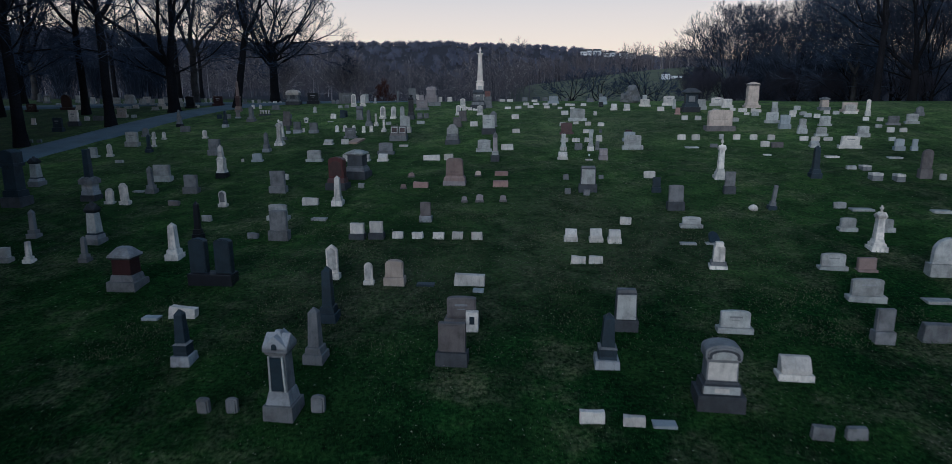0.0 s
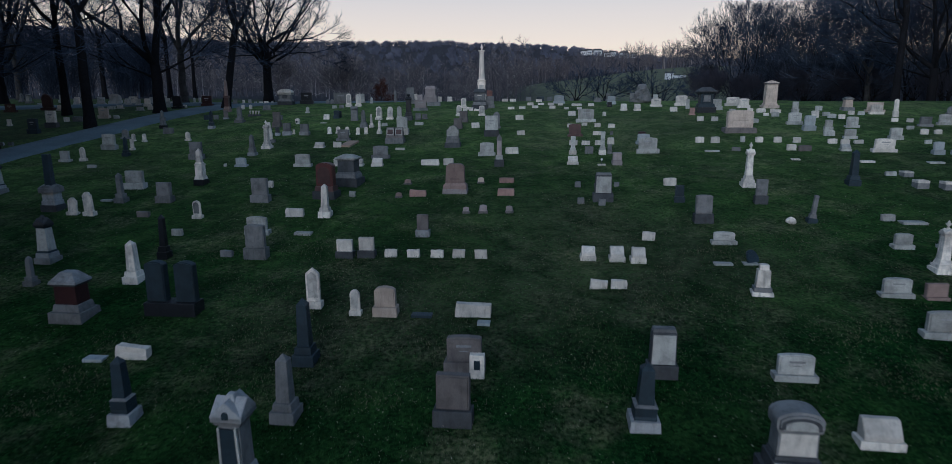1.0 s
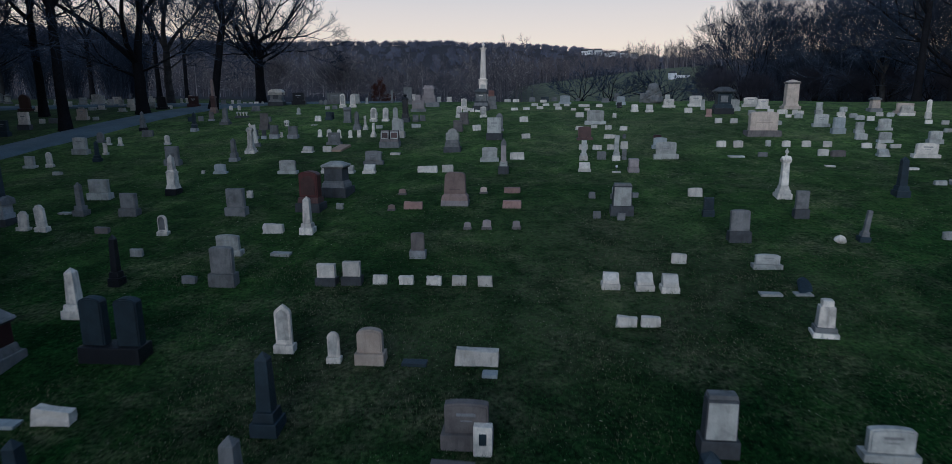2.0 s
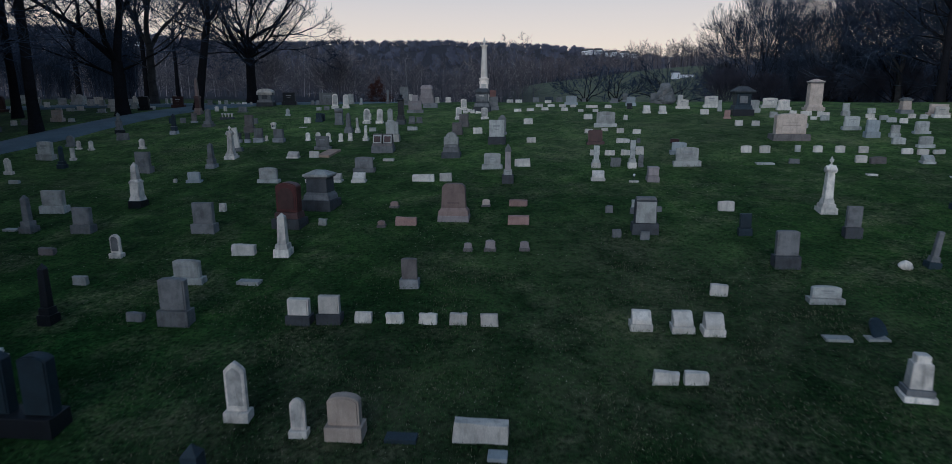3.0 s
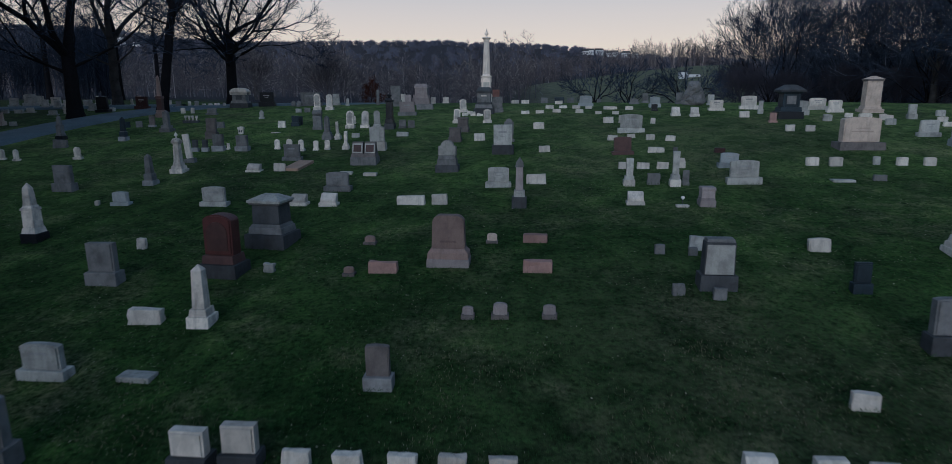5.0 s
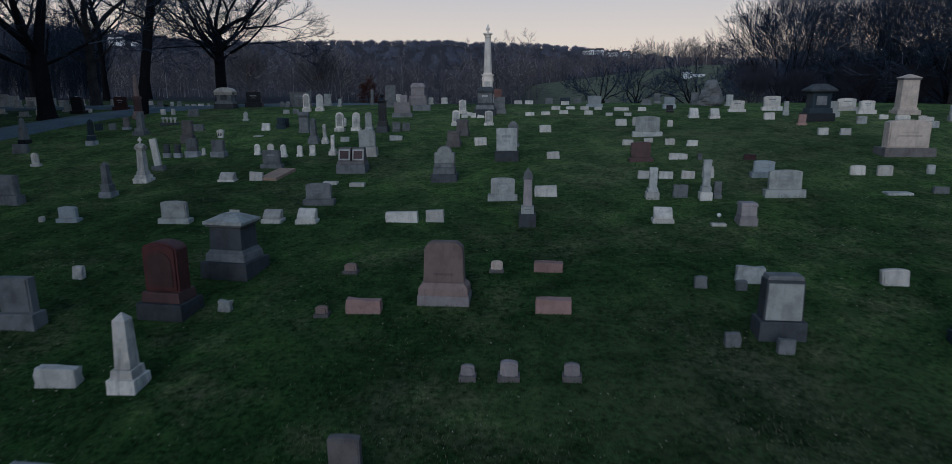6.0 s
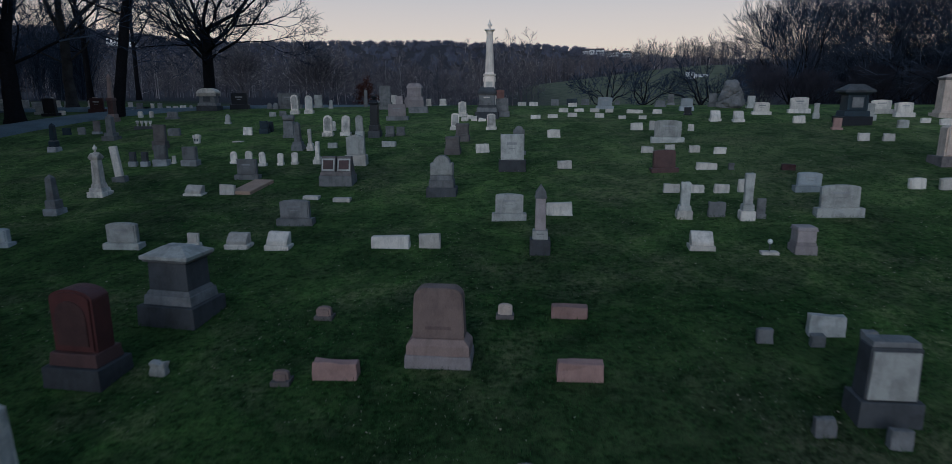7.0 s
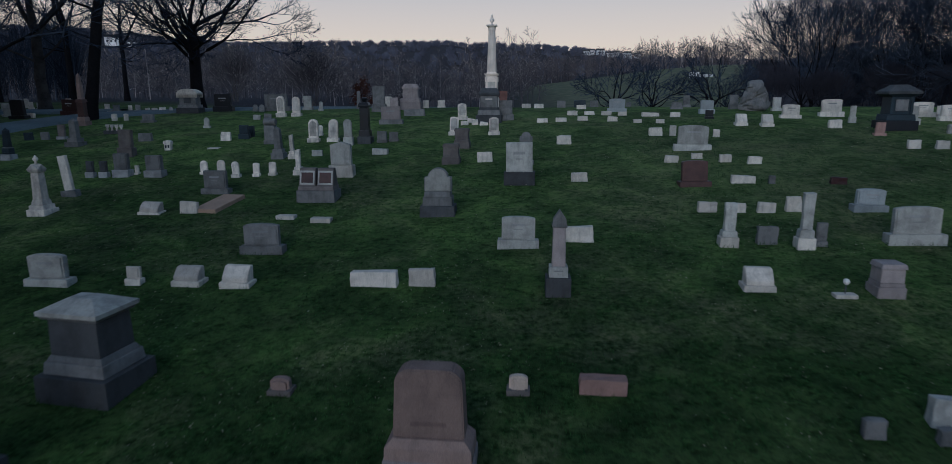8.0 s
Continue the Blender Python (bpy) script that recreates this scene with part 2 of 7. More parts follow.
def blade_paint(t, s):
    """Grass blades: each its own green, with straw-coloured ones in drifts."""
    geo = t.nodes.new("ShaderNodeNewGeometry")
    each = geo.outputs["Random Per Island"]
    c = ramped(t, each, [(0.0, (0.005, 0.026, 0.006)), (0.6, (0.022, 0.068, 0.016)), (1.0, (0.054, 0.122, 0.032))])
    drift = node(t, "ShaderNodeTexNoise", Scale=0.55, Detail=4.0, Roughness=0.65)
    t.links.new(geo.outputs["Position"], drift.inputs["Vector"])
    dead = mixed(t, 1.0, ramped(t, drift.outputs[0], [(0.50, (0, 0, 0)), (0.70, (0.7,) * 3)]), ramped(t, each, [(0.3, (0.15,) * 3), (0.9, (1, 1, 1))]), "MULTIPLY")
    c = mixed(t, dead, c, (0.115, 0.112, 0.060))
    t.links.new(c, s.inputs["Base Color"])
    s.inputs["Roughness"].default_value = 0.9
    s.inputs["Specular IOR Level"].default_value = 0.05


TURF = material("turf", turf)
TARMAC = material("old tarmac", plain_paint((0.088, 0.116, 0.134), (0.145, 0.182, 0.208), 9.0, 0.85))
BARK = material("bark", plain_paint((0.009, 0.009, 0.011), (0.022, 0.021, 0.024), 8.0, 0.95, 0.7, 0.05))
ROUGH_BARK = material("scarred pale bark", plain_paint((0.022, 0.022, 0.024), (0.085, 0.080, 0.078), 1.6, 0.95, 0.7, 0.05))
PALE_BARK = material("pale bark", plain_paint((0.10, 0.09, 0.085), (0.21, 0.19, 0.18), 5.0, 0.95, 0.5, 0.03))
TWIG = material("twigs", wood_paint((0.016, 0.022, 0.038), (0.044, 0.060, 0.096), (0.078, 0.096, 0.135), 0.90))
# Edge, far, ridge and slope twigs are coloured paler to carry haze.
EDGE_TWIG = material("hazed twigs at the wood's edge", wood_paint((0.019, 0.025, 0.040), (0.060, 0.076, 0.113), (0.115, 0.137, 0.178), 0.88))
FAR_TWIG = material("hazed distant twigs", wood_paint((0.058, 0.055, 0.065), (0.176, 0.160, 0.168), (0.42, 0.38, 0.37), 0.86))
RIDGE_TWIG = material("hazed ridge twigs", plain_paint((0.105, 0.112, 0.155), (0.175, 0.184, 0.24), 0.1, 0.95, 0.1))
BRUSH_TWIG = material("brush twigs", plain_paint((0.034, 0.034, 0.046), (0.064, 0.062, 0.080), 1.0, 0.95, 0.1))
SLOPE_TWIG = material("hazed slope twigs", wood_paint((0.064, 0.058, 0.066), (0.165, 0.148, 0.155), (0.30, 0.27, 0.265), 0.88))
RUSSET = material("russet leaves", plain_paint((0.05, 0.02, 0.014), (0.11, 0.04, 0.025), 3.0))
BLADE = material("grass blades", blade_paint)
STRAW = material("dead straw", plain_paint((0.10, 0.092, 0.055), (0.26, 0.23, 0.15), 3.0, 0.9, 0.0))
CURLED = material("bleached curled leaves", plain_paint((0.30, 0.26, 0.17), (0.58, 0.54, 0.42), 2.0))
LITTER = material("leaf litter", plain_paint((0.20, 0.17, 0.11), (0.48, 0.43, 0.33), 2.0))
WHITE_WALL = material("white boards", plain_paint((0.62, 0.62, 0.64), (0.78, 0.78, 0.79), 2.0))
SHINGLE = material("roof shingles", plain_paint((0.06, 0.06, 0.065), (0.12, 0.12, 0.125), 2.0))
GLOW = material("milky glass globe", plain_paint((0.78, 0.76, 0.72), (0.85, 0.83, 0.8), 4.0, 0.25))


# ---- builders ----
def part(name, bm, mat, parent=None, label=""):
    me = bpy.data.meshes.new(name)
    bm.to_mesh(me)
    bm.free()
    me.materials.append(mat)
    ob = new(name, me)
    ob.parent = parent
    return tagged(ob, label)


def raw(name, verts, faces, mat, parent=None, smooth=False):
    me = bpy.data.meshes.new(name)
    me.from_pydata(verts, [], faces)
    me.materials.append(mat)
    if smooth:
        me.shade_smooth()
    me.update()
    ob = new(name, me)
    ob.parent = parent
    return ob


def sstep(a, b, v):
    s = min(max((v - a) / (b - a), 0), 1)
    return s * s * (3 - 2 * s)


def softly(v, s):
    return v if v > 30 * s else s * math.log1p(math.exp(v / s))


def ground(x, y):
    """The hill: it climbs to a crest, falls to a wooded valley, and far hills rise behind."""
    xx = 30 * math.tanh(x / 30)
    y0 = 67 - 0.25 * min(xx, 0) - 0.3 * max(xx, 0)
    m = 0.19 - 0.065 * sstep(15, 40, -x)
    z = -0.66 + 0.1256 * y + 0.010 * xx + 0.0005 * xx * min(max(y, 0), 75)
    z += -m * softly(y - y0, 3.0) + (m - 0.1256) * softly(y - 125, 12)
    if y < -20:
        z = z - (y + 20) * 0.1
    far = sstep(250, 1080, y)
    z += far * (73 - 23 * sstep(-100, 420, x) + 24 * sstep(220, 700, -x) + 4.0 * math.sin(x / 150 + 1) + 2.0 * math.sin(x / 52))
    z += (6.5 + 8.0 * sstep(0, 90, x)) * sstep(115, 255, y) * sstep(-15, 25, x) * (1 - sstep(300, 520, y))
    return z


def box(bm, w, d, h, z=0.0, top=(1.0, 1.0), bevel=0.015, x=0.0, y=0.0):
    """A block on z whose upper face is scaled by top; y is its middle."""
    a, b, c, e = w / 2, d / 2, w / 2 * top[0], d / 2 * top[1]
    v = [bm.verts.new((x + p, y + q, r)) for p, q, r in
         ((-a, -b, z), (a, -b, z), (a, b, z), (-a, b, z), (-c, -e, z + h), (c, -e, z + h), (c, e, z + h), (-c, e, z + h))]
    f = [bm.faces.new([v[i] for i in q]) for q in ((3, 2, 1, 0), (4, 5, 6, 7), (0, 1, 5, 4), (1, 2, 6, 5), (2, 3, 7, 6), (3, 0, 4, 7))]
    if bevel:
        edges = list({e for q in f for e in q.edges})
        bmesh.ops.bevel(bm, geom=edges, offset=min(bevel, w / 5, d / 5, h / 5), segments=2, affect="EDGES", profile=0.6)


def outline(kind, w, h):
    """Half a front outline from the foot up to the middle of the top."""
    a = w / 2
    if kind == "peak":
        return [(a, 0), (a, h - 0.14 * w), (0, h)]
    if kind == "gable":
        return [(a, 0), (a, h - 0.75 * w), (0, h)]
    if kind == "arch":
        r = 0.22 * w
        return [(a, 0), (a, h - r)] + [(a * math.cos(i * math.pi / 16), h - r + r * math.sin(i * math.pi / 16)) for i in range(1, 9)]
    if kind == "oval":
        r = 0.07 * w
        return [(a, 0), (a, h - r)] + [(a * math.cos(i * math.pi / 16), h - r + r * math.sin(i * math.pi / 16)) for i in range(1, 9)]
    if kind == "round":
        return [(a, 0), (a, h - a)] + [(a * math.cos(i * math.pi / 16), h - a + a * math.sin(i * math.pi / 16)) for i in range(1, 9)]
    if kind == "gothic":
        r = 0.5 * w if h > w * 1.6 else 0.2 * w
        return [(a, 0), (a, h - r)] + [(a * (1 - (i / 6) ** 1.6), h - r + r * (i / 6)) for i in range(1, 7)]
    if kind == "shoulder":
        r = 0.32 * w
        return [(a, 0), (a, h - r * 1.1), (a * 0.92, h - r), (a * 0.72, h - r)] + [(a * 0.72 * math.cos(i * math.pi / 12), h - r + r * math.sin(i * math.pi / 12)) for i in range(1, 7)]
    return [(a, 0), (a, h)]


def slab(bm, kind, w, d, h, z=0.0, y=0.0, bevel=0.015, shear=0.0, x=0.0):
    """An upright slab with a shaped top, d thick."""
    half = outline(kind, w, h)
    ring = half + [(-p, q) for p, q in reversed(half) if abs(p) > 1e-4]
    front = [bm.verts.new((x + p, y - d / 2 + shear * q, z + q)) for p, q in ring]
    back = [bm.verts.new((x + p, y + d / 2 + shear * q, z + q)) for p, q in ring]
    f = [bm.faces.new(list(reversed(front)) if True else front), bm.faces.new(back)]
    n = len(ring)
    for i in range(n):
        f.append(bm.faces.new((front[i], front[(i + 1) % n], back[(i + 1) % n], back[i])))
    bmesh.ops.recalc_face_normals(bm, faces=f)
    rim = [e for e in f[0].edges] + [e for e in f[1].edges]
    if bevel:
        bmesh.ops.bevel(bm, geom=rim, offset=min(bevel, d / 4), segments=2, affect="EDGES")


def lathe(bm, outline_rz, n=16, x=0.0, y=0.0, z=0.0):
    rings = []
    for r, h in outline_rz:
        rings.append([bm.verts.new((x + r * math.cos(2 * math.pi * i / n), y + r * math.sin(2 * math.pi * i / n), z + h)) for i in range(n)])
    for a, b in zip(rings, rings[1:]):
        for i in range(n):
            bm.faces.new((a[i], a[(i + 1) % n], b[(i + 1) % n], b[i])).smooth = True
    bm.faces.new(list(reversed(rings[0])))
    bm.faces.new(rings[-1])


def roughen(bm, size, cuts=2, seed=0):
    """Rock-faced sides: cut and push about."""
    bmesh.ops.subdivide_edges(bm, edges=bm.edges[:], cuts=cuts, use_grid_fill=True)
    for v in bm.verts:
        p = v.co * 10 + Vector((seed * 3.1, seed * 1.7, 0))
        v.co += Vector((noise.noise(p), noise.noise(p + Vector((9, 0, 0))), noise.noise(p + Vector((0, 9, 0))))) * size


ROW_TURN = -5.5                                       # the rows run a little askew to the walk
dice = random.Random(7)
COLOUR = {"grey": "grey granite", "blue": "blue-grey granite", "ash": "weathered grey stone", "pale": "pale granite", "marble": "white marble",
          "slate": "dark blue-grey granite", "dark": "sooty stone", "black": "black granite", "brown": "brown-grey stone", "tan": "tan sandstone",
          "pink": "pink granite", "rose": "rose-brown granite", "red": "red granite", "redbrown": "red-brown granite", "darkred": "dark red granite",
          "brick": "brick-red stone", "green": "verdigris bronze", "light": "light stone", "cream": "cream limestone", "mauve": "pinkish-grey granite"}
SHAPE = {"flat": "flat-topped", "oval": "slightly arched", "round": "round-topped", "gothic": "pointed", "shoulder": "shouldered", "base": "flat-topped", "peak": "low-peaked", "arch": "arched", "gable": "gabled"}


def thing(name, x, y, label, category, group="", turn=None, sink=0.0, lean=(0.0, 0.0)):
    ob = new(name)
    ob.empty_display_size = 0.2
    yaw = ROW_TURN + dice.uniform(-2, 2) if turn is None else turn
    ob.matrix_world = pose(x, y, ground(x, y) - sink, lean[0], lean[1], yaw)
    return tagged(ob, label, category, group)


def unit():
    return bmesh.new()


def bars(w, z, h, y, host, rows=2, dark="letter"):
    """Cut inscription too worn to read: plain bars in the face."""
    for i in range(rows):
        bm = unit()
        box(bm, w * (0.44 if i == 0 else 0.26), 0.008, h * (0.10 if i == 0 else 0.035), z + h * (0.60 - 0.17 * i), bevel=0, y=y - 0.001)
        part("inscription", bm, STONE[dark], host)


def block(x, y, w, h, mat, style=""):
    """A low marker block: sloping and rock-faced, broken and tilted, or with an arched top."""
    text = {"rough": " broken slab lying tilted on the turf", "arch": " low marker with a slightly arched top"}.get(style, " low block marker set in the turf")
    ob = thing("grave_marker", x, y, COLOUR[mat] + text, "grave marker", "low grave markers", lean=(dice.uniform(-3, 3), dice.uniform(-3, 3) + (7 if style == "rough" else 0)))
    d = min(max(0.35 * w, 0.15), 0.32)
    bm = unit()
    if style == "arch":
        slab(bm, "oval", w, d, h + 0.12, -0.12, y=d / 2, bevel=0.035, shear=0.06)
    else:
        box(bm, w, d, h + 0.12, -0.12, (0.97, 0.8 if h > 0.2 else 0.95), 0.02, y=d / 2)
        roughen(bm, 0.026 if not style else 0.04, 2, x)
    part("block", bm, STONE[mat], ob)


def small(x, y, w, h, mat):
    ob = thing("grave_marker", x, y, COLOUR[mat] + " small rounded footstone", "grave marker", "small footstones", lean=(dice.uniform(-3, 3), dice.uniform(-3, 3)))
    bm = unit()
    slab(bm, "arch", w, max(0.6 * w, 0.12), h + 0.1, -0.1, y=0.08, bevel=0.04)
    part("stone", bm, STONE[mat], ob)
    if mat in ("tan", "rose", "mauve"):
        bm = unit()
        box(bm, w * 1.25, 0.27, 0.125, -0.1, y=0.08)
        part("base", bm, STONE["brown"], ob)


def flush(x, y, w, h, mat):
    ob = thing("flat_marker", x, y, COLOUR[mat] + " flat marker lying level in the grass", "grave marker", "flat markers")
    bm = unit()
    box(bm, w, max(w * 0.5, 0.3), 0.2, -0.14 - 0.02, bevel=0.012, y=0.2)
    part("plate", bm, STONE[mat], ob)


def slant(x, y, w, h, mat):
    """A slant-faced stone on a low base."""
    ob = thing("slant_marker", x, y, COLOUR[mat] + " slant-faced marker on a low base", "grave marker", "slant markers", lean=(dice.uniform(-2, 2), dice.uniform(-1.5, 1.5)))
    bh = h * 0.22
    bm = unit()
    box(bm, w, 0.42, bh + 0.12, -0.12, bevel=0.02, y=0.2)
    part("base", bm, STONE[mat], ob)
    bm = unit()
    a, d = w * 0.42, 0.34
    sec = [(-d / 2, bh), (-d / 2, bh + 0.1), (0.02, h), (d / 2, h), (d / 2, bh)]
    l = [bm.verts.new((-a, p + 0.2, q)) for p, q in sec]
    r = [bm.verts.new((a, p + 0.2, q)) for p, q in sec]
    fs = [bm.faces.new(l), bm.faces.new(list(reversed(r)))] + [bm.faces.new((l[i], r[i], r[(i + 1) % 5], l[(i + 1) % 5])) for i in range(5)]
    bmesh.ops.recalc_face_normals(bm, faces=fs)
    bmesh.ops.bevel(bm, geom=bm.edges[:], offset=0.014, segments=2, affect="EDGES")
    part("die", bm, STONE[mat], ob)


def tablet(x, y, w, h, mat, top="flat", foot=""):
    """A headstone: a die with a shaped top on a wider base."""
    low = h < 0.8 * w
    foot_mat = {"": mat, "dark": "dark", "light": "light"}.get(foot, foot)
    ob = thing("headstone", x, y, f"{SHAPE[top]} {COLOUR[mat]} headstone on a {'sooty dark' if foot == 'dark' else 'wider stone'} base", "headstone", "headstones",
               lean=(dice.uniform(-1.5, 1.5), dice.uniform(-1.2, 1.2)))
    bh = h * (0.22 if low else 0.30)
    d = min(0.34 if low else 0.42, 0.6 * w)
    bm = unit()
    box(bm, w, d, bh + 0.15, -0.15, (0.99, 0.97), 0.02, y=d / 2)
    roughen(bm, 0.008, 1, x)
    part("base", bm, STONE[foot_mat], ob)
    dw, dd, dh = w * (0.80 if low else 0.84), d * 0.62, h - bh
    bm = unit()
    slab(bm, top, dw, dd, dh, bh, y=d / 2, bevel=0.035)
    part("die", bm, STONE[mat], ob)
    if w > 0.9 and top != "round":
        bars(dw, bh, dh, d / 2 - dd / 2, ob, 2, "ashletter" if mat in ("ash", "brown", "slate", "dark") else "letter")


def plain(x, y, w, h, mat, top="flat", panel=""):
    """A thin old slab on a small plinth."""
    ob = thing("headstone", x, y, f"{SHAPE[top]} {COLOUR[mat]} slab headstone, weathered", "headstone", "slab headstones", lean=(dice.uniform(-3, 3), dice.uniform(-2.5, 2.5)))
    d = min(max(0.28 * w, 0.11), 0.26)
    bh = 0.14 * h if h > 0.5 else 0.06
    if top == "base":
        bh, top = 0.22 * h, "oval"
    bm = unit()
    box(bm, w, d * 2.0, bh + 0.12, -0.12, bevel=0.015, y=d)
    part("base", bm, STONE[mat if mat != "brown" else "light"], ob)
    bm = unit()
    sw = w * (0.8 if h > 0.5 else 0.92)
    slab(bm, top, sw, d, h - bh, bh, y=d, bevel=0.02)
    part("slab", bm, STONE[mat], ob)
    if panel or (mat == "marble" and h > 0.7 and top in ("round", "arch", "gothic")):
        bm = unit()
        slab(bm, top, sw * 0.72, 0.02, (h - bh) * 0.78, bh + (h - bh) * 0.12, y=d - d / 2 + 0.004, bevel=0)
        part("panel", bm, STONE[panel or "worn"], ob)


def coped(x, y, w, h, mat):
    """A squat stone of courses: wide foot, die, overhanging cope."""
    ob = thing("headstone", x, y, COLOUR[mat] + " squat headstone with grooved courses and a coped top", "headstone", "coped headstones")
    z, c = -0.15, 0.25
    for name, ww, hh, tp in (("base", 1.0, 0.30, 0.99), ("course", 0.90, 0.12, 0.97), ("die", 0.84, 0.42, 0.98), ("cope", 0.94, 0.16, 0.9)):
        bm = unit()
        up = hh * h + (0.15 if z < 0 else 0)
        box(bm, w * ww, 0.5 * ww, up, z, (tp, tp), 0.02, y=c)
        part(name, bm, STONE[mat], ob)
        z += up


def stub(x, y, w, h, mat):
    ob = thing("pillar_stone", x, y, COLOUR[mat] + " narrow upright pillar on a stepped plinth", "gravestone", "pillar stones", lean=(dice.uniform(-2, 2), dice.uniform(-2, 2)))
    z = -0.12
    for name, ww, hh in (("plinth", 1.0, 0.14), ("base", 0.74, 0.14)):
        bm = unit()
        up = hh * h + (0.12 if z < 0 else 0)
        box(bm, w * ww, w * ww * 0.9, up, z, bevel=0.015, y=w * 0.4)
        part(name, bm, STONE[mat], ob)
        z += up
    bm = unit()
    tip = 0.0 if mat == "marble" else 0.10 * h
    box(bm, w * 0.5, w * 0.42, h - z - tip, z, (0.90, 0.90), 0.02, y=w * 0.4)
    if tip:
        box(bm, w * 0.45, w * 0.378, tip, h - tip - 0.004, (0.12, 0.12), 0.006, y=w * 0.4)
    else:
        for v in bm.verts:
            if v.co.z > h - 0.05:
                v.co.z += 0.25 * v.co.x + 0.02 * noise.noise(v.co * 9)
    part("shaft", bm, STONE[mat], ob)


def obelisk(x, y, w, h, mat, foot=""):
    """A small obelisk: plinth, die with a cornice, tapered shaft, pyramid tip."""
    foot_mat = {"": mat, "dark": "black", "light": "light"}.get(foot, foot)
    ob = thing("obelisk", x, y, f"{COLOUR[mat]} obelisk on a {'dark' if foot == 'dark' else 'stepped'} plinth", "obelisk", "obelisks", lean=(dice.uniform(-1.5, 1.5), dice.uniform(-1.5, 1.5)))
    z, c = -0.15, w * 0.45
    if foot == "light":
        rows = (("plinth", 1.0, 0.15, 0.92, "light"), ("base", 0.72, 0.06, 0.95, mat), ("die", 0.70, 0.14, 0.98, mat), ("cornice", 0.74, 0.03, 0.7, "ash"))
        waist, narrow = 0.52, 0.78
    elif foot == "dark":
        rows = (("plinth", 1.0, 0.13, 0.98, foot_mat), ("base", 0.86, 0.10, 0.86, mat), ("die", 0.68, 0.30, 0.96, mat), ("cornice", 0.76, 0.045, 0.9, mat), ("neck", 0.60, 0.04, 0.85, mat))
        waist, narrow = 0.48, 0.76
    else:
        rows = (("plinth", 1.0, 0.15, 0.98, mat), ("base", 0.80, 0.12, 0.92, mat))
        waist, narrow = 0.56, 0.80
    for name, ww, hh, tp, mm in rows:
        bm = unit()
        up = hh * h + (0.15 if z < 0 else 0)
        box(bm, w * ww, w * ww, up, z, (tp, tp), 0.015, y=c)
        part(name, bm, STONE[mm], ob)
        z += up
    tip = 0.09 * h
    bm = unit()
    box(bm, w * waist, w * waist, h - z - tip, z, (narrow, narrow), 0.015, y=c)
    box(bm, w * waist * narrow, w * waist * narrow, tip, h - tip, (0.06, 0.06), 0, y=c)
    part("shaft", bm, STONE[mat], ob)


def crossed_gables(bm, w, h, z, y, kind="gable"):
    """Four gables that meet over a square cap."""
    for turn in (0, 90):
        b2 = unit()
        a, e = w / 2, h
        ring = [(a, 0), (a, e * 0.30), (0, e), (-a, e * 0.30), (-a, 0)]
        fr = [b2.verts.new((p, -a, q)) for p, q in ring]
        bk = [b2.verts.new((p, a, q)) for p, q in ring]
        fs = [b2.faces.new(fr), b2.faces.new(list(reversed(bk)))] + [b2.faces.new((fr[i], bk[i], bk[(i + 1) % 5], fr[(i + 1) % 5])) for i in range(5)]
        bmesh.ops.recalc_face_normals(b2, faces=fs)
        bmesh.ops.bevel(b2, geom=b2.edges[:], offset=0.012, segments=2, affect="EDGES")
        b2.transform(pose(0, y, z, 0, 0, turn))
        me = bpy.data.meshes.new("gables")
        b2.to_mesh(me)
        bm.from_mesh(me)
        bpy.data.meshes.remove(me)
        b2.free()


def urnobelisk(x, y, w, h, mat):
    """A marble pillar with stepped plinth, gabled cap and an urn."""
    ob = thing("urn_monument", x, y, COLOUR[mat] + " pillar monument with a gabled cap and urn finial", "monument", "urn monuments")
    z, c = -0.15, w * 0.45
    for name, ww, hh, tp in (("plinth", 1.0, 0.09, 1.0), ("step", 0.82, 0.07, 0.96), ("base", 0.66, 0.09, 0.84), ("shaft", 0.50, 0.46, 0.82)):
        bm = unit()
        up = hh * h + (0.15 if z < 0 else 0)
        box(bm, w * ww, w * ww, up, z, (tp, tp), 0.015, y=c)
        part(name, bm, STONE[mat], ob)
        z += up
    bm = unit()
    box(bm, w * 0.50, w * 0.50, 0.03 * h, z, (1.16, 1.16), 0.012, y=c)
    crossed_gables(bm, w * 0.60, 0.105 * h, z + 0.028 * h, c)
    box(bm, w * 0.36, w * 0.36, 0.075 * h, z + 0.07 * h, (0.45, 0.45), 0.01, y=c)
    part("cap", bm, STONE[mat], ob)
    z += 0.145 * h
    r = w * 0.13
    top = h - z
    bm = unit()
    lathe(bm, [(r * 0.5, 0), (r * 0.35, top * 0.2), (r * 0.95, top * 0.42), (r, top * 0.6), (r * 0.5, top * 0.72), (r * 0.45, top * 0.8), (r * 0.2, top * 0.95), (r * 0.04, top)], 14, y=c, z=z)
    part("urn", bm, STONE[mat], ob)


def stack(ob, rows, z=-0.15, y=0.0):
    """Blocks on one another: name, width, depth, height, top scale, material."""
    for name, w, d, h, tp, mat in rows:
        bm = unit()
        up = h + (0.15 if z == -0.15 else 0)
        box(bm, w, d, up, z, (tp, tp), 0.02, y=y)
        part(name, bm, STONE[mat], ob)
        z += up
    return z


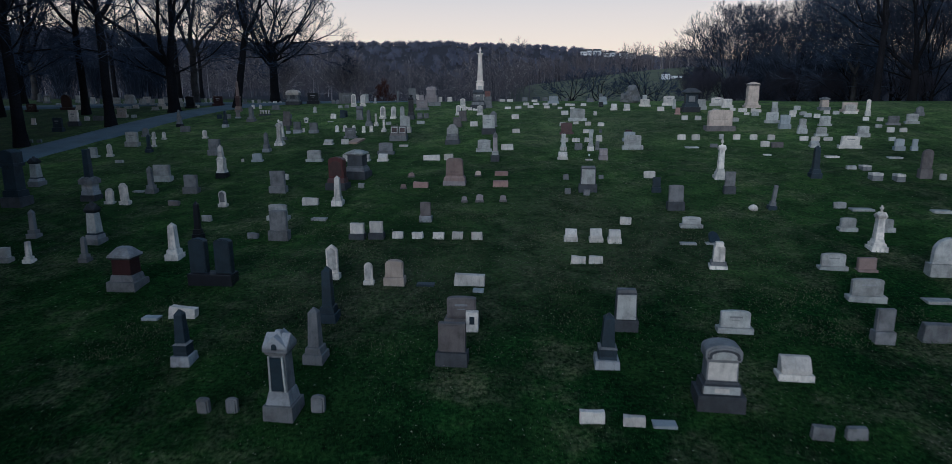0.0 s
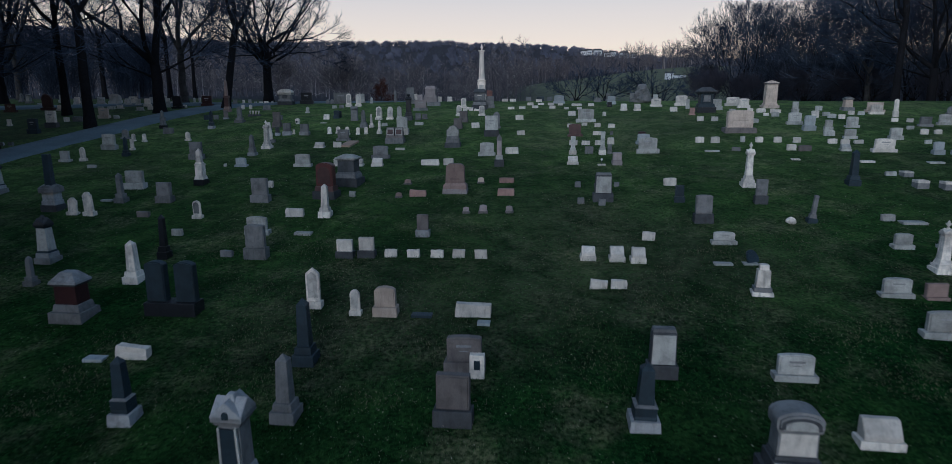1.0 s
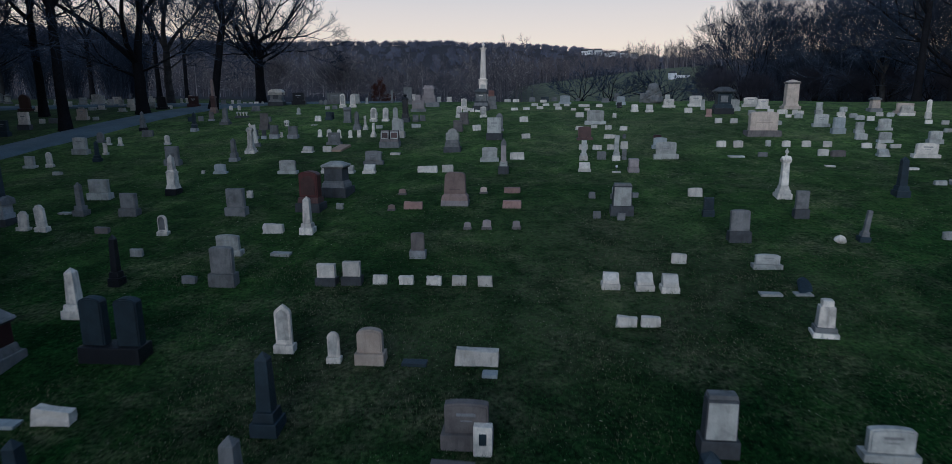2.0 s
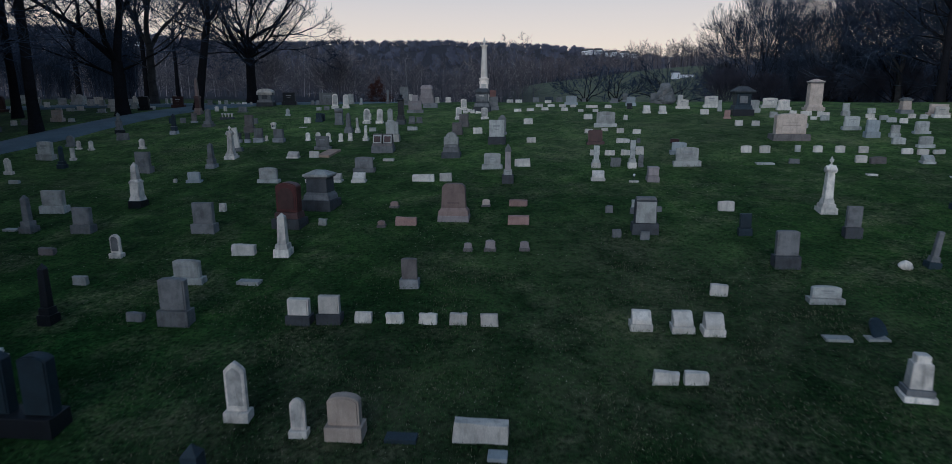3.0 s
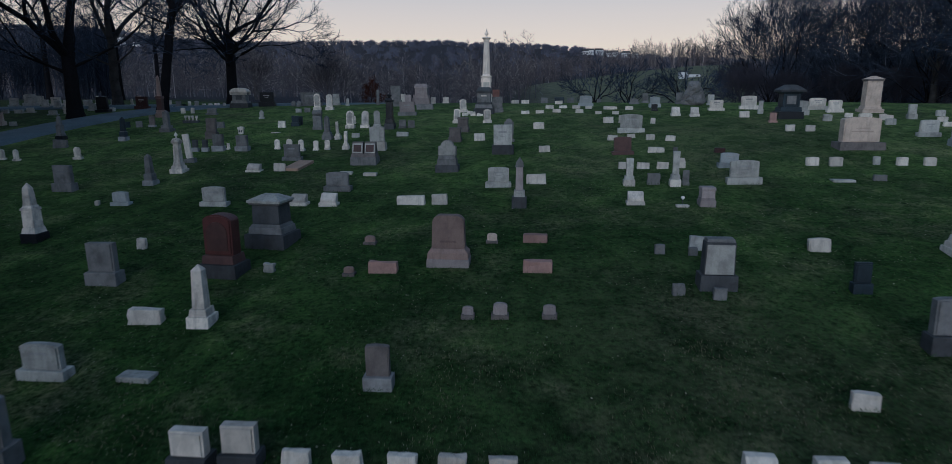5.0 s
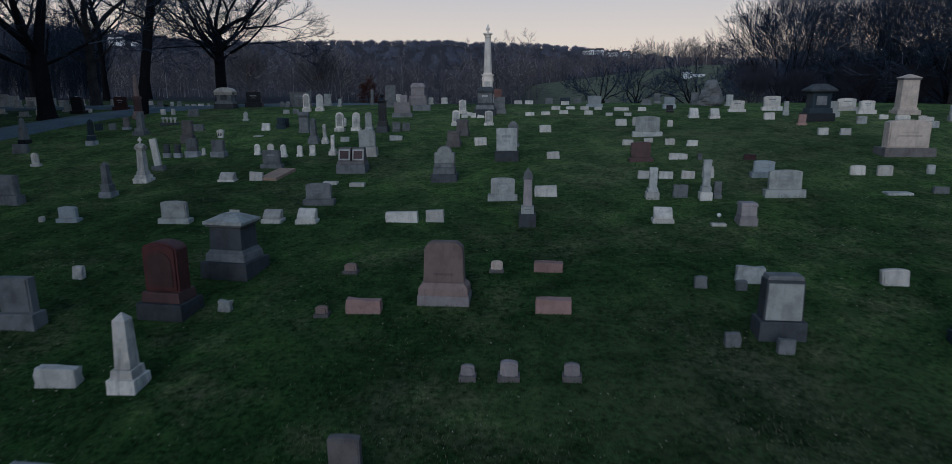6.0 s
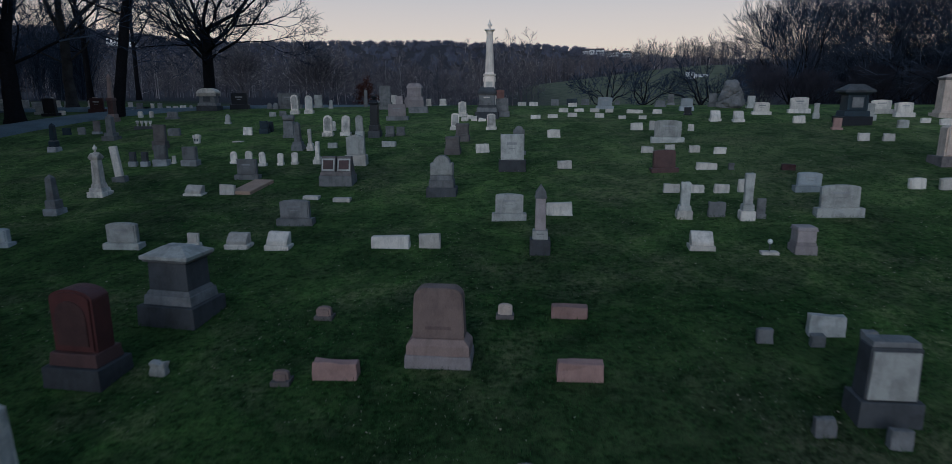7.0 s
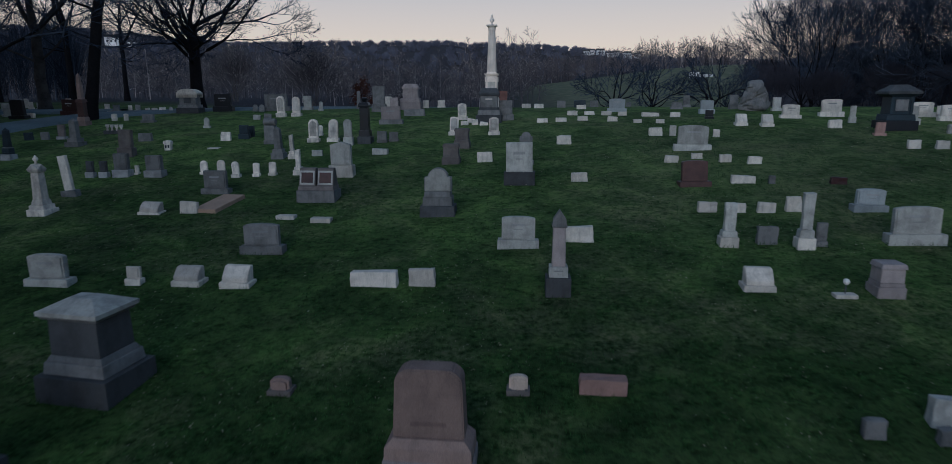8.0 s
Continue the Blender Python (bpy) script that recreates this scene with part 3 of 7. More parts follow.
def red_die_monument(x, y, w, h):
    ob = thing("monument", x, y, "dark red granite die monument with grey steps and mottled domed cap", "monument")
    c = w * 0.4
    z = stack(ob, [("plinth", w, w * 0.84, h * 0.19, 0.98, "ash"), ("base", w * 0.82, w * 0.66, h * 0.15, 0.90, "ash"), ("die", w * 0.66, w * 0.54, h * 0.38, 0.97, "darkred"), ("cornice", w * 0.72, w * 0.60, h * 0.05, 1.12, "dark")], y=c)
    bm = unit()
    box(bm, w * 0.84, w * 0.70, h * 0.06, z, (0.94, 0.94), 0.02, y=c)
    crossed_gables(bm, w * 0.50, h * 0.15, z + h * 0.03, c)
    box(bm, w * 0.78, w * 0.64, h - z - h * 0.06, z + h * 0.058, (0.45, 0.45), 0.04, y=c)
    roughen(bm, 0.008, 1, x)
    part("cap", bm, STONE["light"], ob)


def twin_tablets(x, y, w, h):
    ob = thing("twin_headstone", x, y, "two round-topped dark blue-grey granite tablets on one dark base", "headstone")
    stack(ob, [("base", w, 0.6, h * 0.24, 0.99, "black")], y=0.3)
    for s in (-1, 1):
        bm = unit()
        slab(bm, "arch", w * 0.37, 0.3, h * 0.77, h * 0.235, y=0.3, x=s * w * 0.285, bevel=0.03)
        part("tablet", bm, STONE["slate"], ob)


def panel_pillar(x, y, w, h):
    ob = thing("pillar_monument", x, y, "grey stone pillar with a dark inset panel and crossed-gable cap", "monument")
    c = w * 0.45
    z = stack(ob, [("plinth", w, w, h * 0.15, 0.97, "ash"), ("base", w * 0.82, w * 0.82, h * 0.15, 0.80, "light"), ("shaft", w * 0.60, w * 0.60, h * 0.44, 0.90, "ash")], y=c)
    bm = unit()
    box(bm, w * 0.46, 0.03, h * 0.40, h * 0.32, (0.90, 1), 0, y=-w * 0.292)
    part("panel", bm, STONE["slate"], ob).matrix_local = pose(0, c, 0, 2.0, 0, 0)
    for s in (-1, 1):
        bm = unit()
        box(bm, w * 0.065, 0.05, h * 0.43, h * 0.305, (0.9, 1), 0.006, x=s * w * 0.262, y=-w * 0.292)
        part("panel_edge", bm, STONE["grey"], ob).matrix_local = pose(0, c, 0, 2.0, -s * 1.3, 0)
    bm = unit()
    box(bm, w * 0.66, w * 0.66, h * 0.04, z, (1.12, 1.12), 0.015, y=c)
    part("neck", bm, STONE["ash"], ob)
    bm = unit()
    crossed_gables(bm, w * 0.80, h * 0.19, z + h * 0.04, c)
    box(bm, w * 0.5, w * 0.5, h - z - h * 0.06, z + h * 0.06, (0.35, 0.35), 0.03, y=c)
    part("cap", bm, STONE["light"], ob)
    bm = unit()
    slab(bm, "round", w * 0.17, 0.02, h * 0.07, z + h * 0.075, y=c - w * 0.40, bevel=0)
    part("roundel", bm, STONE["slate"], ob)


def photo_box(x, y, w, h):
    ob = thing("memorial_box", x, y, "small white memorial box with a dark picture standing before a headstone", "memorial box")
    stack(ob, [("box", w, w * 0.55, h, 1.0, "marble")], y=0.0)
    bm = unit()
    box(bm, w * 0.4, 0.01, h * 0.45, h * 0.3, bevel=0, y=-w * 0.28)
    part("picture", bm, STONE["slate"], ob)


def framed_tablet(x, y, w, h):
    """A dark block with a pale panel over its front, on a dark base."""
    ob = thing("headstone", x, y, "dark stone headstone with a pale front panel on dark base", "headstone", "framed headstones", turn=ROW_TURN)
    d = 0.55 * w
    z = stack(ob, [("base", w * 1.06, d * 1.15, h * 0.27, 0.98, "dark"), ("die", w * 0.88, d * 0.8, h * 0.66, 0.95, "dark"), ("cope", w * 0.80, d * 0.70, h * 0.07, 0.94, "ash")], y=d * 0.55)
    bm = unit()
    box(bm, w * 0.80, 0.03, h * 0.60, h * 0.285, (0.95, 1), 0.008, y=d * 0.55 - d * 0.4)
    part("face", bm, STONE["grey"], ob).matrix_local = pose(0, -0.012, 0, -0.5, 0, 0)


def stepped_marble(x, y, w, h):
    ob = thing("pedestal_stone", x, y, "white marble pedestal stone on two grey steps", "gravestone", turn=ROW_TURN - 8)
    z = stack(ob, [("plinth", w, w * 0.8, h * 0.12, 1, "marble"), ("step", w * 0.86, w * 0.68, h * 0.14, 0.98, "ash"), ("die", w * 0.66, w * 0.52, h * 0.56, 0.9, "marble")], y=w * 0.4)
    bm = unit()
    slab(bm, "oval", w * 0.42, w * 0.40, h - z, z - 0.01, y=w * 0.4)
    part("cap", bm, STONE["marble"], ob)


def arched_monument(x, y, w, h):
    ob = thing("monument", x, y, "stone monument with front faces coloured paler as if lit, rolled arched cap, dark steps", "monument")
    c = w * 0.35
    z = stack(ob, [("plinth", w * 1.12, w * 0.84, h * 0.22, 0.98, "dark"), ("base", w * 0.92, w * 0.62, h * 0.15, 0.98, "dark"), ("neck", w * 0.80, w * 0.52, h * 0.05, 0.95, "dark"), ("die", w * 0.74, w * 0.46, h * 0.32, 0.97, "ash"), ("cornice", w * 0.78, w * 0.52, h * 0.04, 1.06, "ash")], y=c)
    # Paler front panels paint in the frontal light; the sides stay dark.
    for name, ww, hh, at, mat in (("face", 0.66, 0.28, 0.44, "pale"), ("base_face", 0.84, 0.12, 0.235, "grey")):
        bm = unit()
        box(bm, w * ww, 0.03, h * hh, h * at, (0.98, 1), 0.006, y=c - w * (0.232 if name == "face" else 0.312))
        part(name, bm, STONE[mat], ob)
    bm = unit()
    box(bm, w * 0.34, 0.03, h * 0.07, h * 0.26, bevel=0.01, y=c - w * 0.325)
    part("name_plate", bm, STONE["pale"], ob)
    bm = unit()
    slab(bm, "arch", w * 0.84, w * 0.60, h - z, z, y=c, bevel=0.05)
    part("cap", bm, STONE["ash"], ob)
    for k, proud, mat in ((0.74, 0.62, "dark"), (0.60, 0.64, "grey")):
        bm = unit()
        slab(bm, "arch", w * k, w * proud, (h - z) * (k + 0.04), z, y=c, bevel=0.02)
        part("arch_roll", bm, STONE[mat], ob)


def rock(x, y, w, h):
    ob = thing("rock", x, y, "rounded white rock lying in the grass", "rock")
    bm = unit()
    bmesh.ops.create_icosphere(bm, subdivisions=3, radius=0.5)
    bm.transform(Matrix.Translation((0, w * 0.3, h * 0.25)) @ Matrix.Diagonal((w * 1.5, w * 0.9, h * 1.2, 1)))
    for v in bm.verts:
        v.co += v.co.normalized() * 0.08 * noise.noise(v.co * 5)
    part("stone", bm, STONE["marble"], ob)


def leaning_pillar(x, y, w, h):
    ob = thing("pillar_stone", x, y, "grey stone pillar leaning on a stepped blue-grey plinth", "gravestone", lean=(0, 6))
    stack(ob, [("plinth", w * 0.85, w * 0.8, h * 0.12, 1, "slate"), ("base", w * 0.62, w * 0.56, h * 0.16, 0.9, "ash"), ("shaft", w * 0.4, w * 0.36, h * 0.72, 0.9, "ash")], y=w * 0.4)


def fallen_slab(x, y, w, h):
    ob = thing("broken_slab", x, y, "dark blue-grey broken slab leaning askew behind flat markers", "grave marker", lean=(-38, 14), turn=18)
    bm = unit()
    slab(bm, "round", w, 0.09, h + 0.12, -0.10, bevel=0.015)
    roughen(bm, 0.012, 1, x)
    part("slab", bm, STONE["slate"], ob)


def trough_marker(x, y, w, h):
    ob = thing("cradle_marker", x, y, "weathered grey cradle marker with a raised rim round its bed", "grave marker", "cradle markers")
    bm = unit()
    box(bm, w, 0.5, h * 0.7 + 0.12, -0.12, bevel=0.02, y=0.25)
    part("bed", bm, STONE["ash"], ob)
    for s in (-1, 1):
        bm = unit()
        box(bm, 0.08, 0.5, h * 0.35, h * 0.68, bevel=0.01, x=s * (w / 2 - 0.04), y=0.25)
        part("side_rim", bm, STONE["pale"], ob)
        bm = unit()
        box(bm, w - 0.17, 0.08, h * 0.33, h * 0.68, bevel=0.01, y=0.25 + s * 0.21)
        part("cross_rim", bm, STONE["pale"], ob)


def capped_pedestal(x, y, w, h, mat="grey"):
    ob = thing("pedestal_monument", x, y, COLOUR[mat] + " pedestal with a flaring cap on a low plinth", "monument", "capped pedestals")
    stack(ob, [("plinth", w * 0.95, w * 0.8, h * 0.2, 0.95, "ash"), ("die", w * 0.66, w * 0.56, h * 0.56, 0.88, mat), ("cap", w * 0.68, w * 0.6, h * 0.12, 1.15, "ash"), ("top", w * 0.74, w * 0.64, h * 0.12, 0.4, "ash")], y=w * 0.4)


def tan_pedestal(x, y, w, h):
    ob = thing("pedestal_monument", x, y, "tall cream limestone pedestal with a low gabled cap", "monument")
    c = w * 0.35
    z = stack(ob, [("plinth", w, w * 0.7, h * 0.08, 1, "tan"), ("base", w * 0.82, w * 0.58, h * 0.07, 0.95, "tan"), ("die", w * 0.72, w * 0.46, h * 0.70, 0.97, "tan"), ("cornice", w * 0.76, w * 0.52, h * 0.06, 1.06, "brown")], y=c)
    bm = unit()
    box(bm, w * 0.84, w * 0.58, h - z, z, (0.12, 0.3), 0.01, y=c)
    part("roof", bm, STONE["tan"], ob)
    bm = unit()
    box(bm, w * 0.56, 0.03, h * 0.28, h * 0.52, (0.97, 1), 0.006, y=c - w * 0.226)
    part("panel", bm, STONE["tan"], ob)
    bm = unit()
    box(bm, w * 0.58, 0.03, h * 0.26, h * 0.20, (0.98, 1), 0.006, y=c - w * 0.230)
    part("panel", bm, STONE["tan"], ob)


def dark_pedestal(x, y, w, h):
    ob = thing("pedestal_monument", x, y, "dark blue-grey stone pedestal with a crossed gable cap", "monument", "dark pedestals")
    c = w * 0.4
    z = stack(ob, [("plinth", w, w * 0.9, h * 0.16, 1, "dark"), ("base", w * 0.82, w * 0.74, h * 0.12, 0.95, "slate"), ("die", w * 0.64, w * 0.6, h * 0.42, 0.95, "slate"), ("cornice", w * 0.8, w * 0.74, h * 0.06, 1.0, "slate")], y=c)
    bm = unit()
    slab(bm, "gothic", w * 0.72, w * 0.7, (h - z), z, y=c, bevel=0.03)
    part("cap", bm, STONE["slate"], ob)


def shaft_pedestal(x, y, w, h):
    ob = thing("pedestal_monument", x, y, "pale pedestal with crossed gables carrying a dark tapering shaft", "monument")
    c = w * 0.42
    z = stack(ob, [("plinth", w, w * 0.9, h * 0.10, 1, "dark"), ("base", w * 0.88, w * 0.8, h * 0.08, 0.97, "light"), ("die", w * 0.76, w * 0.7, h * 0.14, 0.98, "light")], y=c)
    bm = unit()
    for turn in (0, 90):
        b2 = unit()
        slab(b2, "gothic", w * 0.98, w * 0.94, h * 0.14, z, bevel=0.02)
        b2.transform(pose(0, c, 0, 0, 0, turn))
        me = bpy.data.meshes.new("cap")
        b2.to_mesh(me)
        bm.from_mesh(me)
        bpy.data.meshes.remove(me)
        b2.free()
    part("gable_cap", bm, STONE["ash"], ob)
    stack(ob, [("shaft", w * 0.42, w * 0.40, h - z - h * 0.06, 0.84, "slate")], z=z + h * 0.06, y=c)


def family_monument(x, y, w, h):
    ob = thing("headstone", x, y, "broad pinkish-tan granite family headstone on a long low base", "headstone", turn=-4)
    stack(ob, [("base", w * 1.08, 0.95, h * 0.2, 0.97, "brown")], y=0.45)
    bm = unit()
    slab(bm, "oval", w * 0.86, 0.52, h * 0.80, h * 0.2, y=0.45, bevel=0.05)
    part("die", bm, STONE["tan"], ob)
    for z, k in ((0.62, 0.34), (0.52, 0.5)):
        bm = unit()
        box(bm, w * k, 0.02, h * 0.045, h * z, bevel=0, y=0.187)
        part("inscription", bm, STONE["faint"], ob)


def leaning_slab(x, y, w, h):
    ob = thing("headstone", x, y, "tall narrow pale marble slab leaning sideways on a plinth", "headstone", lean=(0, -7))
    stack(ob, [("base", w, w * 0.5, h * 0.14, 1, "ash"), ("slab", w * 0.55, w * 0.26, h * 0.86, 0.96, "pale")], y=w * 0.3)


def roofed_monument(x, y, w, h):
    ob = thing("monument", x, y, "large blue-grey granite die monument, its hipped cap coloured pale as sky-lit", "monument", turn=-12)
    c = w * 0.40
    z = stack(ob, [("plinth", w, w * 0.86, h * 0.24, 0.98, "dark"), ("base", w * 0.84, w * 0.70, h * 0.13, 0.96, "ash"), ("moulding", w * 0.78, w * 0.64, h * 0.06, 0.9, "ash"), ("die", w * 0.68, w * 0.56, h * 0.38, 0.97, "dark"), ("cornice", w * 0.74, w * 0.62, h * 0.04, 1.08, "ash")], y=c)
    # Roof coloured paler than the die, to hold the sky's brightness on top.
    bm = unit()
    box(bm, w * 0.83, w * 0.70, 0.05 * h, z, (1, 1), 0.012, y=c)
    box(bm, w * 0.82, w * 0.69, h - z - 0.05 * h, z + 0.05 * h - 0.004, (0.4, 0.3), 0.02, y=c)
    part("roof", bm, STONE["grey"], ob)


def pale_vault(x, y, w, h):
    ob = thing("tomb", x, y, "pale stone tomb monument with a broad curved roof and dark panel", "monument", turn=-3)
    c = w * 0.3
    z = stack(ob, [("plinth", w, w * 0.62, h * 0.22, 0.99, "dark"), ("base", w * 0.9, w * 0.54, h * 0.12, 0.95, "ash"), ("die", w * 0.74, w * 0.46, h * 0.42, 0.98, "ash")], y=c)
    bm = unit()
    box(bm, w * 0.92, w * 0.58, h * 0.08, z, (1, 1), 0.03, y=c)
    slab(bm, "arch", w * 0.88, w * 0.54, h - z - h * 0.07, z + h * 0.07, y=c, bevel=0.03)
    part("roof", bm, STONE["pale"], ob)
    bm = unit()
    box(bm, w * 0.32, 0.03, h * 0.3, h * 0.4, bevel=0, y=c - w * 0.23)
    part("panel", bm, STONE["dark"], ob)


def red_round_monument(x, y, w, h):
    ob = thing("headstone", x, y, "large red granite round-topped headstone on a stepped red base", "headstone", turn=-10)
    c = w * 0.4
    z = stack(ob, [("plinth", w, w * 0.75, h * 0.2, 0.98, "dark"), ("base", w * 0.84, w * 0.58, h * 0.14, 0.94, "redbrown")], y=c)
    bm = unit()
    slab(bm, "arch", w * 0.74, w * 0.42, h - z, z, y=c, bevel=0.04)
    part("tablet", bm, STONE["red"], ob)
    bm = unit()
    slab(bm, "round", w * 0.54, 0.03, (h - z) * 0.72, z + 0.12, y=c - w * 0.215, bevel=0.01)
    part("panel", bm, STONE["redbrown"], ob)


def brown_headstone(x, y, w, h):
    """Clipped corners, sloping base shoulders, a grey footing."""
    ob = thing("headstone", x, y, "large rose-brown granite headstone with clipped corners and a flared base", "headstone", turn=-6)
    c = 0.32
    bm = unit()
    box(bm, w * 1.02, 0.66, h * 0.13 + 0.15, -0.15, (0.98, 0.96), 0.02, y=c)
    roughen(bm, 0.01, 1, x)
    part("footing", bm, STONE["mauve"], ob)
    bm = unit()
    box(bm, w * 0.97, 0.58, h * 0.13, h * 0.128, (0.985, 0.97), 0.015, y=c)
    box(bm, w * 0.955, 0.56, h * 0.08, h * 0.257, (0.83, 0.78), 0.01, y=c)
    part("base", bm, STONE["rose"], ob)
    a, z, hh = w * 0.395, h * 0.336, h * 0.664
    ring = [(a, 0), (a * 0.93, hh * 0.84), (a * 0.88, hh * 0.90), (a * 0.68, hh * 0.985), (a * 0.55, hh)]
    ring = ring + [(-p, q) for p, q in reversed(ring)]
    n = len(ring)
    bm = unit()
    fr = [bm.verts.new((p, c - 0.19 + q * 0.03, q + z)) for p, q in ring]
    bk = [bm.verts.new((p, c + 0.19 - q * 0.03, q + z)) for p, q in ring]
    fs = [bm.faces.new(fr), bm.faces.new(list(reversed(bk)))] + [bm.faces.new((fr[i], bk[i], bk[(i + 1) % n], fr[(i + 1) % n])) for i in range(n)]
    bmesh.ops.recalc_face_normals(bm, faces=fs)
    bmesh.ops.bevel(bm, geom=bm.edges[:], offset=0.02, segments=2, affect="EDGES")
    part("die", bm, STONE["rose"], ob)
    bars(w * 0.9, h * 0.22, h * 0.4, c - 0.185, ob, 1, dark="faintrose")


def gabled_pillar(x, y, w, h):
    ob = thing("pillar_stone", x, y, "slender brown-grey pillar with a pointed gable cap on a lettered base", "gravestone", turn=-4)
    c = w * 0.4
    z = stack(ob, [("plinth", w, w * 0.85, h * 0.2, 0.98, "dark"), ("base", w * 0.74, w * 0.66, h * 0.13, 0.97, "grey"), ("shaft", w * 0.52, w * 0.46, h * 0.47, 0.9, "mauve")], y=c)
    bm = unit()
    box(bm, w * 0.58, w * 0.52, h * 0.03, z, (1, 1), 0.01, y=c)
    slab(bm, "gable", w * 0.5, w * 0.46, h - z - h * 0.03, z + h * 0.03, y=c, bevel=0.01)
    part("cap", bm, STONE["ash"], ob)
    bars(w * 0.8, h * 0.18, h * 0.16, c - w * 0.335, ob, 1)


def garden_light(x, y, w, h):
    ob = thing("garden_light", x, y, "small white globe lamp on a thin stake over a flat plate", "garden light")
    bm = unit()
    lathe(bm, [(0.015, -0.05), (0.015, h - 0.12)], 8)
    part("stake", bm, STONE["dark"], ob)
    bm = unit()
    lathe(bm, [(0.015, 0), (0.05, 0.03), (0.065, 0.07), (0.05, 0.11), (0.01, 0.13)], 14, z=h - 0.13)
    part("globe", bm, GLOW, ob)
    bm = unit()
    box(bm, 0.42, 0.22, 0.08, -0.04, bevel=0.01)
    part("plate", bm, STONE["pale"], ob)


def bare_slab(x, y, w, h):
    ob = thing("ledger_slab", x, y, "tan sandstone ledger slab lying flat in the grass", "grave slab")
    bm = unit()
    box(bm, 0.75, 1.7, 0.2, -0.1, bevel=0.02, y=0.8)
    p = part("slab", bm, STONE["earth"], ob)
    p.matrix_local = pose(-0.3, 0, 0, 6.8, 0, -4)


def book_monument(x, y, w, h):
    ob = thing("twin_headstone", x, y, "brown stone base carrying two slanted desk tablets with dark plates", "headstone")
    stack(ob, [("base", w, 0.78, h * 0.30, 0.98, "ash"), ("step", w * 0.94, 0.66, h * 0.14, 0.96, "brown")], y=0.35)
    for s in (-1, 1):
        bm = unit()
        box(bm, w * 0.43, 0.52, h * 0.58, h * 0.42, (0.96, 0.42), 0.02, x=s * w * 0.235, y=0.36)
        die = part("desk", bm, STONE["brown"], ob)
        for name, ww, hh, lift, mat in (("frame", 0.38, 0.46, 0.012, "grey"), ("plate", 0.30, 0.34, 0.024, "redbrown")):
            bm = unit()
            box(bm, w * ww, 0.02, h * hh, -h * hh / 2, bevel=0)
            part(name, bm, STONE[mat], die).matrix_local = pose(s * w * 0.235, 0.178 - lift, h * 0.70, -14.8, 0, 0)


def scroll_stone(x, y, w, h):
    ob = thing("headstone", x, y, "weathered grey block stone with a scroll rolled over its top", "headstone")
    z = stack(ob, [("base", w, w * 0.62, h * 0.12, 1, "ash"), ("die", w * 0.88, w * 0.5, h * 0.6, 1, "ash")], y=w * 0.3)
    bm = unit()
    r = (h - z) / 2
    lathe(bm, [(r * 0.8, -w * 0.5), (r, -w * 0.46), (r, w * 0.46), (r * 0.8, w * 0.5)], 16)
    bm.transform(Matrix.Translation((0, w * 0.3, z + r)) @ pose(0, 0, 0, 0, 90, 0))
    part("scroll", bm, STONE["ash"], ob)


def dark_pillar(x, y, w, h):
    ob = thing("pillar_monument", x, y, "dark blue-grey pillar monument with moulded cap and broken urn", "monument")
    c = w * 0.4
    z = stack(ob, [("plinth", w, w, h * 0.14, 1, "dark"), ("base", w * 0.84, w * 0.84, h * 0.14, 0.94, "black"), ("shaft", w * 0.66, w * 0.66, h * 0.5, 0.94, "black"), ("neck", w * 0.74, w * 0.74, h * 0.05, 1.1, "black"), ("cap", w * 0.82, w * 0.82, h * 0.06, 0.7, "black")], y=c)
    bm = unit()
    r, t = w * 0.26, h - z
    lathe(bm, [(r * 0.6, 0), (r * 0.5, t * 0.3), (r, t * 0.6), (r * 0.95, t * 0.85), (r * 0.3, t)], 14, y=c, z=z)
    part("urn", bm, STONE["black"], ob)


def stepped_monument(x, y, w, h):
    ob = thing("monument", x, y, "large pinkish-grey stone monument rising in steps to a capped die", "monument")
    c = w * 0.3
    stack(ob, [("plinth", w, w * 0.62, h * 0.3, 1, "mauve"), ("base", w * 0.9, w * 0.56, h * 0.14, 0.98, "mauve"), ("die", w * 0.72, w * 0.44, h * 0.36, 0.97, "mauve"), ("cornice", w * 0.78, w * 0.5, h * 0.06, 1.03, "mauve"), ("top", w * 0.78, w * 0.5, h * 0.14, 0.7, "mauve")], y=c)


def house_marker(x, y, w, h):
    ob = thing("house_marker", x, y, "small white stone marker shaped like a gabled house with dark niches", "grave marker")
    stack(ob, [("body", w * 0.8, w * 0.6, h * 0.62, 1, "marble")], y=w * 0.3)
    bm = unit()
    slab(bm, "gothic", w, w * 0.7, h * 0.42, h * 0.58, y=w * 0.3)
    part("roof", bm, STONE["marble"], ob)
    for s in (-1, 1):
        bm = unit()
        slab(bm, "round", w * 0.2, 0.02, h * 0.34, h * 0.16, x=s * w * 0.17, bevel=0)
        part("niche", bm, STONE["slate"], ob)


def urn_row(x, y, w, h):
    ob = thing("urn_stand", x, y, "low dark stone kerb carrying four small white urns", "grave kerb")
    bm = unit()
    box(bm, w * 1.05, 0.3, 0.16 + 0.12, -0.12, bevel=0.02, y=0.15)
    part("kerb", bm, STONE["dark"], ob)
    for i in range(4):
        bm = unit()
        r, t = w * 0.085, h - 0.16
        lathe(bm, [(r * 0.7, 0), (r * 0.4, t * 0.25), (r, t * 0.7), (r * 1.1, t)], 12, x=w * (-0.375 + 0.25 * i), y=0.15, z=0.16)
        part("urn", bm, STONE["marble"], ob)


